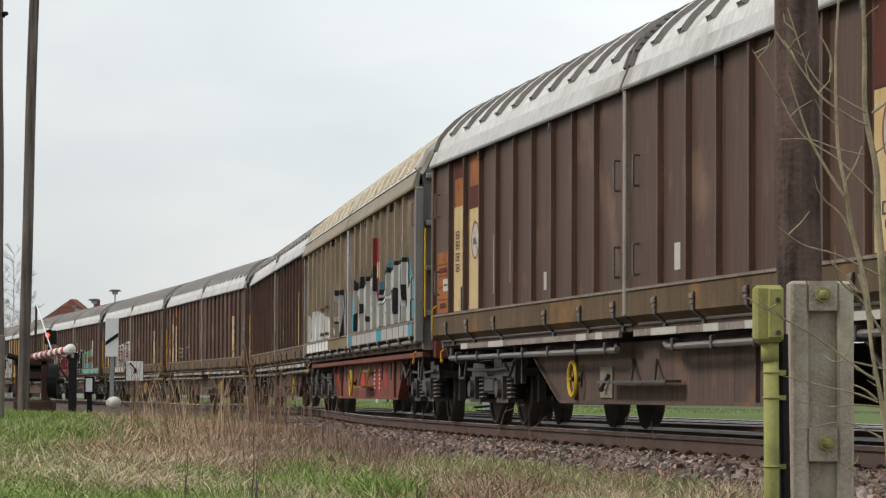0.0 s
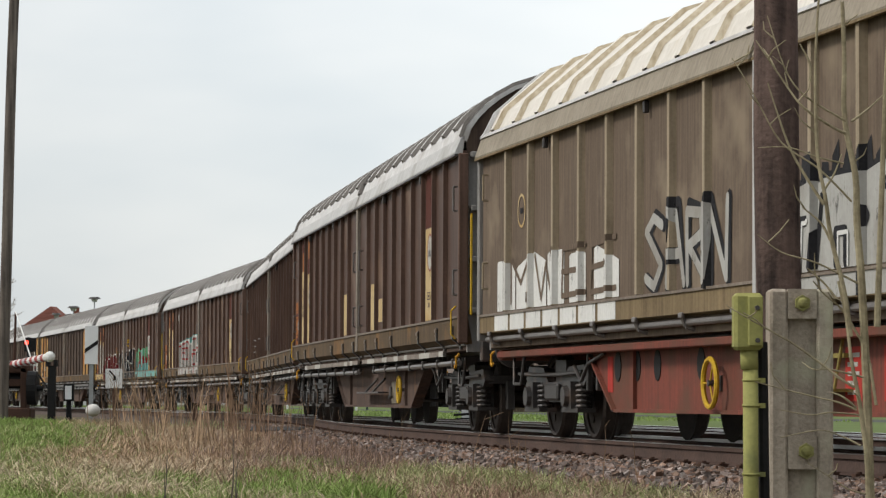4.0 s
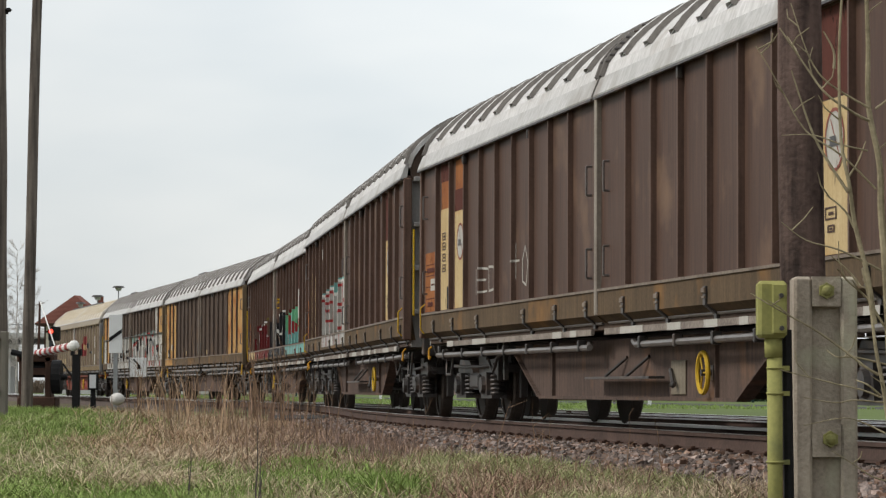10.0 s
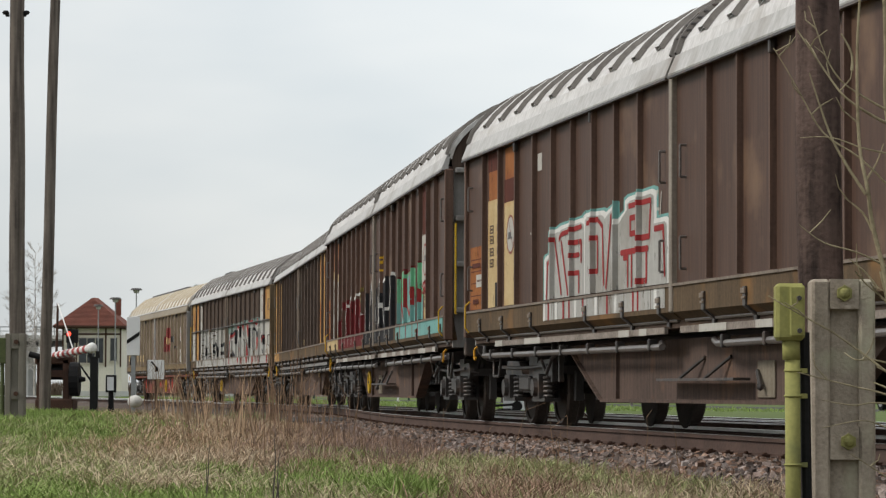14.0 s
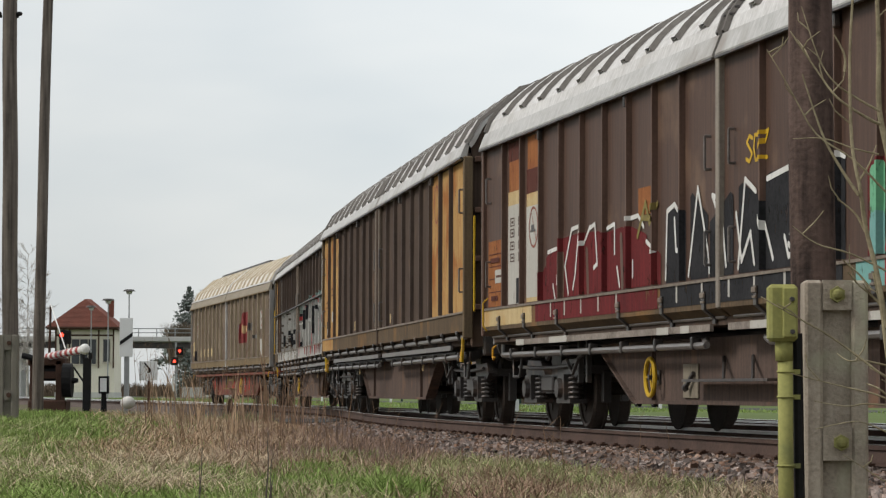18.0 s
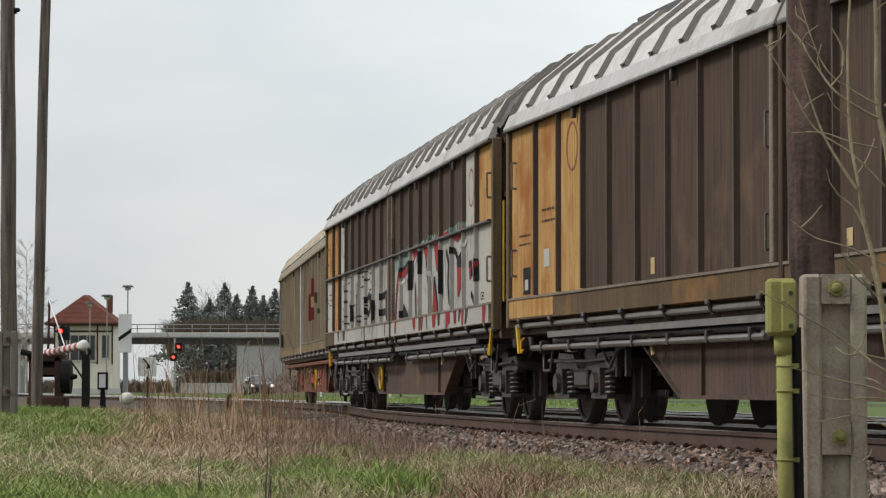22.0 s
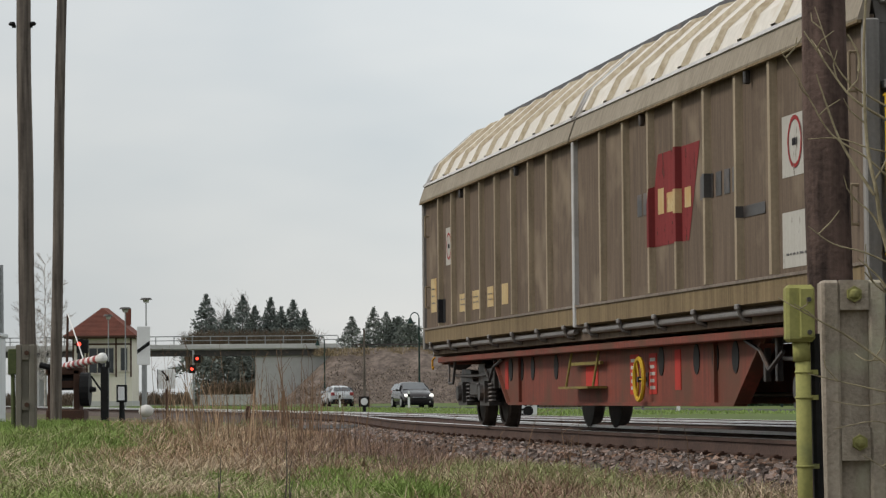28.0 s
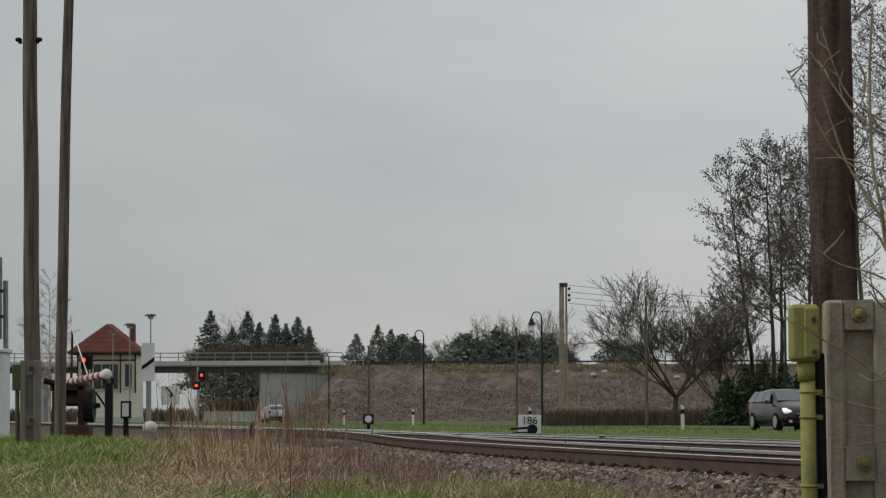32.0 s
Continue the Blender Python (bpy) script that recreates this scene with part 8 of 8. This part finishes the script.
def bare_tree(x, y, z, height, seed, label, fork, depth=4, spread=0.75, r=0.16, trunk=0.3, lean=(0, 0), least=0.014, cones=False, twig_m=None):
    rng = random.Random(seed)
    t = thing("tree", label, "tree", group="bare trees beside the road")
    st, tw, cl = Sticks(), Sticks(), [] if cones else None
    p = Vector((x, y, z - 0.3))
    if fork:
        q = Vector((x + 0.1, y, z + trunk * height))
        st.add(p, q, r, r * 0.85)
        for i in range(fork):
            a = 2 * math.pi * i / fork + rng.uniform(-0.3, 0.3)
            d = Vector((math.cos(a) * 0.8, math.sin(a) * 0.6, rng.uniform(0.5, 1.15))).normalized()
            grow(st, tw, rng, q, d, height * rng.uniform(0.36, 0.48), r * 0.5, depth, spread, 0.5, least, cl)
    else:
        n = 19
        for i in range(n):
            k = (i + 1) / n
            q = Vector((x + lean[0] * k * height + rng.uniform(-0.05, 0.05), y + lean[1] * k, z + height * k))
            r1 = r * (1 - 0.85 * k)
            st.add(p, q, max(r * (1 - 0.85 * i / n), 0.03), max(r1, 0.025))
            if k > trunk:
                for _ in range(3):
                    a = rng.uniform(0, 6.28)
                    d = Vector((math.cos(a), math.sin(a), rng.uniform(0.25, 0.9))).normalized()
                    grow(st, tw, rng, q, d, height * 0.15 * (1.25 - k * 0.75), max(r1 * 0.4, 0.022), depth - 3, spread, 0.4, least, cl)
            p = q
    mesh_part("trunk", st.v, st.f, twig_m or BARK, t)
    mesh_part("twig_mass", tw.v, tw.f, twig_m or TWIG, t, kind="stuff")
    if cl:
        v, f = [], []
        for c in cl:
            for _ in range(2):
                o = c + Vector((rng.uniform(-0.15, 0.15), rng.uniform(-0.15, 0.15), rng.uniform(-0.15, 0.12)))
                s = rng.uniform(0.025, 0.055)
                k = len(v)
                v += [(o.x - s, o.y, o.z), (o.x + s, o.y - s, o.z), (o.x, o.y, o.z + s * 1.3), (o.x, o.y, o.z - s)]
                f += [(k, k + 1, k + 2), (k, k + 3, k + 1)]
        mesh_part("catkin_mass", v, f, TWIG, t, kind="stuff")


def conifer(x, y, z, height, width, seed, mat, label, round_top=False, n=5600, name="spruce_tree"):
    rng = np.random.default_rng(seed)
    t = thing(name, label, "tree", group="evergreens behind the bridge")
    part("trunk", rod(B(), (x, y, min(z - 1, -0.4)), (x, y, z + height * 0.9), 0.2, 0.04, 6), BARK, t)
    v, f = [], []
    tiers = 19 if not round_top else 10
    per = n // tiers
    for i in range(tiers):
        k = (i + 0.3) / tiers
        rad = width * 0.92 * ((1 - k) ** 1.0 if not round_top else (1 - (2 * k - 0.75) ** 2 * 0.6) * 0.8) + 0.08
        for b in range(17):
            a0 = rng.uniform(0, 6.28)
            reach = rad * rng.uniform(0.7, 1.15)
            zb = z + height * (k + rng.uniform(-0.035, 0.035))
            for _ in range(per // 17):
                u = rng.random() ** 0.42
                a = a0 + rng.normal(0, 0.3)
                cx, cy = x + math.cos(a) * reach * u, y + math.sin(a) * reach * u
                cz = zb - (0.22 * reach * u if not round_top else 0) + rng.normal(0, 0.10) * (1 if not round_top else 3)
                s = rng.uniform(0.12, 0.30) * (height / 10) ** 0.5 * (1.0 if round_top else 1.15 - 0.75 * k)
                p = rng.normal(0, s, (3, 3))
                q = len(v)
                v.extend([(cx + p[j][0], cy + p[j][1], cz + p[j][2] * 0.8 + (s * 0.3 if j == 0 else -s * 0.2)) for j in range(3)])
                f.append((q, q + 1, q + 2))
    v.extend([(x - 0.12, y, z + height * 0.93), (x + 0.12, y, z + height * 0.93), (x, y, z + height)])
    f.append((len(v) - 3, len(v) - 2, len(v) - 1))
    mesh_part("crown", v, f, mat, t, kind="stuff")


def build_trees():
    lab = "dark green spruce behind the road bridge"
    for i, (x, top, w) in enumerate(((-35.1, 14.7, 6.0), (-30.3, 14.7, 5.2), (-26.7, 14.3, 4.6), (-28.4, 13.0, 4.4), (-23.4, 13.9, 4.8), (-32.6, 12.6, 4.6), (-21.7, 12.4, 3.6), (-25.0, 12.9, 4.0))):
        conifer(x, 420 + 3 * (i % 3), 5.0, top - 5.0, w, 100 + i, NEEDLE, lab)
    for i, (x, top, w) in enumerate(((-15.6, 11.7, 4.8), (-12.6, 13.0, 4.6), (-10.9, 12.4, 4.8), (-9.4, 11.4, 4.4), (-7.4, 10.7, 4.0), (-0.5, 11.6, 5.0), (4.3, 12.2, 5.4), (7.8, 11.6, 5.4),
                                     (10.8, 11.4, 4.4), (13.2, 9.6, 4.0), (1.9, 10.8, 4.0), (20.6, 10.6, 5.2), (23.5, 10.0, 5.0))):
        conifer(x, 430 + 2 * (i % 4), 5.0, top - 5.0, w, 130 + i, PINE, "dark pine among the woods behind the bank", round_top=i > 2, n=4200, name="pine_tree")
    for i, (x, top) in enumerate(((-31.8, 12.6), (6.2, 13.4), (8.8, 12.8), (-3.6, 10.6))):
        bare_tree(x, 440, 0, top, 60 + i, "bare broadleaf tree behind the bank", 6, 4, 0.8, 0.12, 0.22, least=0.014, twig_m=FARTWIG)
    for i, x in enumerate((-40.9, -39.4, -38.2)):
        bare_tree(x, 290, 0, (11.6, 13.2, 10.8)[i], 80 + i, "pale bare birch far behind the crossing", 0, 4, 0.6, 0.12, 0.15, least=0.018, twig_m=BIRCHTWIG)
    # fruit tree behind the hedge and tall alders
    bare_tree(12.0, 180, 0.2, 8.2, 7, "bare wide-crowned fruit tree behind the hedge", 6, 4, 0.95, 0.2, 0.14, least=0.012)
    bare_tree(15.0, 186, 0.2, 6.6, 9, "bare bushy tree behind the hedge", 7, 4, 0.95, 0.12, 0.1, least=0.012)
    for i, (x, y, h, lx) in enumerate(((17.3, 184, 14.2, -0.12), (18.1, 182, 15.0, -0.03), (18.9, 186, 15.5, 0.0), (19.6, 180, 16.0, 0.05), (20.6, 184, 17.0, 0.06),
                                       (23.9, 170, 25.0, 0.03), (25.2, 172, 26.0, 0.0), (22.6, 174, 23.0, -0.06))):
        bare_tree(x, y, 0.2, h, 40 + i, "tall bare alder with small dark cones", 0, 5, 0.8, 0.19, 0.34, (lx, 0), least=0.012, cones=True)
    for i, (x, h) in enumerate(((13.9, 2.6), (14.9, 3.1), (15.9, 3.4), (16.9, 3.3), (17.9, 3.0))):
        conifer(x, 166 if i < 5 else 215, -0.2, h, 1.9 if i < 5 else 4.4, 200 + i, THUJA, "dense dark green thuja by the road", n=2600, name="thuja")
    rng = np.random.default_rng(77)
    n = 7000
    x = rng.uniform(4.2, 17.0, n)
    sp = np.stack([x, 172 + rng.uniform(-0.5, 0.5, n), np.full(n, -0.3)], -1)
    blades("hedge", sp, HEDGE, "low leafless brown hedge along the road", "hedge", 78, 0.95, 0.035, 0.35)
    n = 5000
    x = rng.uniform(-60, -28, n)
    sp = np.stack([x, 360 + rng.uniform(-3, 3, n), np.full(n, -0.3)], -1)
    blades("far_scrub", sp, HEDGE, "brown scrub seen under the bridge", "scrub", 79, 1.5, 0.12, 0.5)
    x = rng.uniform(-37, -20, 9000)
    sp = np.stack([x, 414 + rng.uniform(-3, 3, 9000), np.full(9000, 4.4)], -1)
    blades("leafless_thicket", sp, HEDGE, "brown leafless thicket between the spruces", "scrub", 81, 4.6, 0.10, 0.4)
    x = rng.uniform(-29, -22, 6000)
    sp = np.stack([x, 352 + rng.uniform(-3, 3, 6000), np.full(6000, -0.3)], -1)
    blades("far_thicket", sp, HEDGE, "dark leafless thicket seen under the bridge", "scrub", 80, 2.4, 0.09, 0.6)
    for i, x in enumerate((-29.5, -27.4, -25.6, -24.0, -22.4)):
        conifer(x, 356 + 2 * (i % 2), -0.3, 5.4 + 0.5 * (i % 3), 2.6, 220 + i, PINE, "dark pine in the shade beyond the bridge", round_top=True, n=3000, name="pine_tree")


# ------------------------------------------------------------------ roadside things
def build_roadside():
    for x, y in ((7.75, 112), (-2.95, 164), (-7.5, 186), (2.72, 137)):
        p = thing("guide_post", "white roadside guide post with a black band", "guide post", group="guide posts along the road")
        b = B()
        slab(b, [(x - 0.06, -0.25), (x + 0.06, -0.25), (x + 0.06, 0.70), (x - 0.06, 0.76)], y - 0.05, y + 0.05)
        part("post", b, SIGNWHITE, p)
        part("band", box(B(), x - 0.064, x + 0.064, y - 0.054, y + 0.054, 0.42, 0.58), BLACKIRON, p)
    # distance board
    b_ = thing("distance_board", "white railway distance board with black figures", "sign")
    part("board", box(B(), 1.25, 1.83, 78, 78.03, -0.06, 0.40, 0.006), SIGNWHITE, b_)
    for s in (1.30, 1.78):
        part("post", box(B(), s - 0.02, s + 0.02, 78.03, 78.07, -0.3, 0.55), GALV, b_)
    for txt, x, z, size in (("186", 1.54, 0.17, 0.27), ("8", 1.54, -0.045, 0.25)):
        c = bpy.data.curves.new("figures", "FONT")
        c.body, c.size, c.align_x, c.extrude = txt, size, "CENTER", 0.003
        c.materials.append(BLACKIRON)
        o = new("figures", c)
        o.parent = b_
        o.matrix_basis = Matrix.Translation((x, 77.992, z)) @ Matrix.Rotation(math.pi / 2, 4, "X")
    d = thing("switch_lever", "black switch lever with a round weight before the board", "switch lever")
    part("lever", rod(B(), (1.05, 77.6, 0.05), (1.62, 77.6, 0.09), 0.03, 0.03, 8), BLACKIRON, d)
    part("weight", rod(B(), (1.60, 77.55, 0.04), (1.60, 77.7, 0.04), 0.13, 0.13, 14), BLACKIRON, d)
    part("stand", box(B(), 1.10, 1.55, 77.55, 77.7, -0.32, -0.02, 0.02), BLACKIRON, d)
    l = thing("switch_lantern", "black switch lantern with a round white disc", "switch signal")
    part("housing", box(B(), -3.42, -3.06, 100, 100.2, 0.12, 0.45, 0.02), BLACKIRON, l)
    part("disc", rod(B(), (-3.24, 99.985, 0.285), (-3.24, 100.0, 0.285), 0.115, 0.115, 20), SIGNWHITE, l)
    part("post", rod(B(), (-3.24, 100.1, -0.3), (-3.24, 100.1, 0.12), 0.06, 0.06, 8), BLACKIRON, l)
    part("switch_weight", box(B(), -2.95, -2.55, 100, 100.25, -0.22, -0.12, 0.03), YELLOW, l)
    p = thing("concrete_mast", "pale concrete line mast with insulators at its top", "line mast")
    b = B()
    for s, w in ((5.76, 0.20), (6.04, 0.08)):
        slab(b, [(s - w, -0.3), (s + w, -0.3), (s + w * 0.7, 8.3), (s - w * 0.7, 8.3)], 189.85, 190.15)
    part("mast", b, CONCRETE, p)
    part("cap", box(B(), 5.62, 6.12, 189.8, 190.2, 8.25, 8.5, 0.02), STEEL_DARK, p)
    for z in (8.15, 7.75, 7.45):
        part("insulator", ball(B(), (6.22, 190, z), 0.11, 1), STEEL_DARK, p)
    for i, z in enumerate((8.35, 7.95, 7.6, 7.25)):
        w = B()
        prev = Vector((6.2, 190, z))
        for k in range(1, 9):
            q = Vector((6.2 + 24 * k / 8, 190, z - 0.8 * (k / 8) - 0.5 * math.sin(math.pi * k / 8)))
            rod(w, prev, q, 0.012, 0.012, 4)
            prev = q
        part("wire", w, WIRE, p)
    for x, y, z in ((2.78, 178, 5.4), (8.65, 150, 6.0), (-5.75, 178, 4.3)):
        p = thing("wooden_post", "plain dark wooden post by the road", "post", group="wooden posts by the road")
        part("shaft", rod(B(), (x, y, -0.3), (x, y, z), 0.075, 0.06, 10), POLEGREY, p)
        part("cap", rod(B(), (x, y, z), (x, y, z + 0.05), 0.065, 0.03, 10), POLEGREY, p)
    # short rusty track markers and a buried post
    for x, y, z in ((-6.3, 90, 0.05), (2.6, 60, -0.16), (4.6, 52, -0.16)):
        p = thing("track_marker", "short rusty trackside marker stub", "marker", group="trackside markers")
        part("stub", box(B(), x - 0.07, x + 0.07, y - 0.07, y + 0.07, -0.3, z + 0.15, 0.01), RUST, p)
    # point motor and rods beside the turnout
    for x, y in ((0.6, 62.0), (3.9, 48.0)):
        m = thing("point_drive", "low dark point drive box with rods beside the rails", "point drive", group="point drives")
        part("housing", box(B(), x, x + 0.9, y, y + 0.5, -0.3, -0.10, 0.02), BLACKIRON, m)
        part("rod", rod(B(), (x, y + 0.2, -0.2), (x - 1.2, y + 0.25, -0.2), 0.02, 0.02, 6), STEEL_DARK, m)


# ------------------------------------------------------------------ cars
STATIONS = [  # x, half width, bottom, belt, roof, half width at the roof
    (2.17, 0.52, 0.36, 0.55, 0.60, 0.46), (2.10, 0.72, 0.26, 0.66, 0.74, 0.62), (1.85, 0.85, 0.21, 0.76, 0.86, 0.72), (1.45, 0.895, 0.20, 0.84, 0.95, 0.76),
    (1.05, 0.905, 0.20, 0.90, 1.03, 0.76), (0.20, 0.91, 0.20, 0.95, 1.40, 0.60), (-0.35, 0.91, 0.20, 0.98, 1.50, 0.585), (-1.2, 0.90, 0.20, 1.01, 1.46, 0.575),
    (-1.75, 0.885, 0.22, 1.04, 1.30, 0.58), (-2.06, 0.83, 0.30, 1.00, 1.08, 0.62), (-2.18, 0.72, 0.42, 0.82, 0.86, 0.58)]


def car(label, paint_m, lights):
    c = thing("car", label, "car", group="cars on the road")
    b = B()
    rings = []
    for x, w, zb, zs, zr, wr in STATIONS:
        half = [(w * 0.88, zb), (w, zb + 0.16), (w, (zb + zs) / 2), (w * 0.985, zs), (wr + (w - wr) * 0.12, zr - 0.06), (wr * 0.75, zr)]
        pts = [(-y, z) for y, z in half] + [(y, z) for y, z in half[::-1]]
        rings.append([b.verts.new((x, y, z)) for y, z in pts])
    n = 12
    for r0, r1 in zip(rings, rings[1:]):
        for i in range(n):
            b.faces.new((r0[i], r0[(i + 1) % n], r1[(i + 1) % n], r1[i]))
    b.faces.new(rings[0])
    b.faces.new(rings[-1][::-1])
    bmesh.ops.recalc_face_normals(b, faces=b.faces[:])
    body = part("body", b, paint_m, c, smooth=True)
    sm = body.modifiers.new("round", "SUBSURF")
    sm.levels = sm.render_levels = 2
    part("underbody", box(B(), -2.05, 2.0, -0.80, 0.80, 0.16, 0.30, 0.03), BLACKIRON, c)

    def pane(name, corners, mat, lbl=""):
        bm = B()
        vs = [bm.verts.new(p) for p in corners]
        bm.faces.new(vs)
        r = bmesh.ops.extrude_face_region(bm, geom=bm.faces[:])
        nrm = (Vector(corners[1]) - Vector(corners[0])).cross(Vector(corners[2]) - Vector(corners[0])).normalized()
        for v in (g for g in r["geom"] if isinstance(g, bmesh.types.BMVert)):
            v.co += nrm * 0.012
        bmesh.ops.recalc_face_normals(bm, faces=bm.faces[:])
        return part(name, bm, mat, c, lbl)

    pane("windscreen", [(1.02, -0.72, 1.055), (1.02, 0.72, 1.055), (0.16, 0.57, 1.435), (0.16, -0.57, 1.435)], CARGLASS)
    pane("rear_window", [(-2.05, 0.60, 1.09), (-2.05, -0.60, 1.09), (-1.83, -0.56, 1.34), (-1.83, 0.56, 1.34)], CARGLASS)
    for s in (-1, 1):
        def y(z):
            return s * (0.925 - (z - 0.97) * 0.58)
        for x0, x1, t0, t1 in ((0.72, -0.22, 0.18, -0.22), (-0.30, -1.10, -0.30, -1.10), (-1.17, -1.85, -1.17, -1.65)):
            q = [(x0, y(1.0), 1.01), (x1, y(1.0), 1.02), (t1, y(1.38), 1.39), (t0, y(1.36), 1.37)]
            pane("side_window", q if s < 0 else q[::-1], CARGLASS)
        b = box(B(), 0.55, 0.72, min(s * 0.93, s * 1.08), max(s * 0.93, s * 1.08), 0.95, 1.07, 0.02)
        part("mirror", b, paint_m, c)
        b = slab(B(), [(2.08, 0.61), (2.13, 0.68), (1.86, 0.80), (1.80, 0.74)], min(s * 0.56, s * 0.82), max(s * 0.56, s * 0.82))
        part("headlamp", b, lights, c, "bright headlamp")
        part("fog_lamp", rod(B(), (2.08, s * 0.60, 0.34), (2.15, s * 0.60, 0.34), 0.055, 0.05, 10), LAMPGLASS, c)
        b = box(B(), -2.18, -2.06, min(s * 0.55, s * 0.80), max(s * 0.55, s * 0.80), 0.76, 1.0, 0.02)
        part("tail_lamp", b, TAILLAMP, c)
        for x in (1.32, -1.34):
            w = part("wheel", rod(B(), (x, s * 0.70, 0.32), (x, s * 0.915, 0.32), 0.32, 0.32, 22), TYRE, c)
            b = rod(B(), (x, s * 0.90, 0.32), (x, s * 0.925, 0.32), 0.215, 0.205, 18)
            rm = part("rim", b, RIM, w)
    part("grille", box(B(), 2.12, 2.185, -0.44, 0.44, 0.50, 0.58, 0.01), BLACKIRON, c)
    part("chrome_bar", box(B(), 2.14, 2.20, -0.40, 0.40, 0.585, 0.61, 0.006), RIM, c)
    part("lower_grille", box(B(), 2.05, 2.12, -0.62, 0.62, 0.27, 0.38, 0.01), BLACKIRON, c)
    part("number_plate", box(B(), 2.13, 2.15, -0.24, 0.24, 0.39, 0.48), SIGNWHITE, c)
    part("number_plate", box(B(), -2.22, -2.2, -0.26, 0.26, 0.62, 0.73), SIGNWHITE, c)
    part("rear_bumper", box(B(), -2.24, -2.08, -0.70, 0.70, 0.32, 0.52, 0.03), BLACKIRON, c)
    return c


CARS = []
DARK_CAR = [(0, 236), (19, 233), (20, 231.5), (21.5, 228), (23.5, 220), (24.5, 214), (25.5, 207), (26.6, 195), (27.8, 178.5), (28.6, 165), (29.4, 151), (30.5, 133), (31, 124.2), (32, 108)]
WHITE_CAR = [(0, 15), (12, 90), (20, 150), (25, 195), (27.5, 216), (28.6, 228), (29.4, 237), (30.5, 246), (32, 254)]


def road_pose(z, side, towards):
    return pose(float(road_x(z)) + side, z, -0.19, 0, 0, (-90 + 11.9) if towards else (90 + 11.9))


def build_cars():
    CARS.append(car("dark bronze estate car with bright headlamps on the road", CARDARK, HEADLAMP))
    CARS.append(car("silver-white hatchback driving away along the road", CARWHITE, LAMPGLASS))
build_ground()
build_road()
build_ballast()
build_track("main_track", main_x, np.concatenate([np.arange(-30, 130, 1.0), np.arange(130, 330, 5.0)]), "railway track with rusty rails on wooden sleepers", 130, 12)
build_track("second_track", second_x, np.concatenate([np.arange(-30, 130, 2.0), np.arange(130, 330, 5.0)]), "straight railway track with shiny rails", 110, 20)
build_train()
build_stones()
build_saplings()
build_grass()
build_stalks()
build_near_pole()
build_left_poles()
build_shrub()
build_crossing()
build_signal_box()
build_lamps()
build_bridge()
build_bank_growth()
build_trees()
build_roadside()
build_cars()


# ------------------------------------------------------------------ what moves
def train_u(t):
    """Metres that the rear corner of the first wagon has come along the line."""
    return ((-2.666e-05 * t + 0.0021981) * t - 0.0704111) * t * t + 7.349946 * t + 3.12898


SLACK = [0.44, 0.40, 0.40, 0.36, 0.30, 0.08, 0.02, 0.20, 0.03]


def wagon_pose(k, t):
    u = train_u(t) - 23.24 * k + SLACK[k] + 11.0
    a, b = on_line(u - PIVOT), on_line(u + PIVOT)
    return pose((a[0] + b[0]) / 2, (a[1] + b[1]) / 2, 0, 0, 0, math.degrees(math.atan2(b[1] - a[1], b[0] - a[0])))


def motions():
    for k, w in enumerate(TRAIN):
        walk(w, [(i * 0.5, wagon_pose(k, i * 0.5)) for i in range(65)])
    # wheelsets roll; all of one place in a bogie share their turning
    first = {}
    steps = [i / 15 for i in range(481)]
    for ob in [o for o in scene.objects if o.name.split(".")[0] == "wheelset"]:
        side = round(ob.location.x, 2)
        if side not in first:
            walk(ob, [(t, pose(side, 0, 0.46, 0, math.degrees((train_u(t) - train_u(0)) / 0.46), 0)) for t in steps])
            first[side] = ob
        else:
            ob.rotation_mode = "QUATERNION"
            ob.animation_data_create()
            ob.animation_data.action = first[side].animation_data.action
            ob.animation_data.action_slot = first[side].animation_data.action_slot
    walk(CARS[0], [(t, road_pose(z, -1.75, True)) for t, z in DARK_CAR])
    walk(CARS[1], [(t, road_pose(z, 1.75, False)) for t, z in WHITE_CAR])


motions()
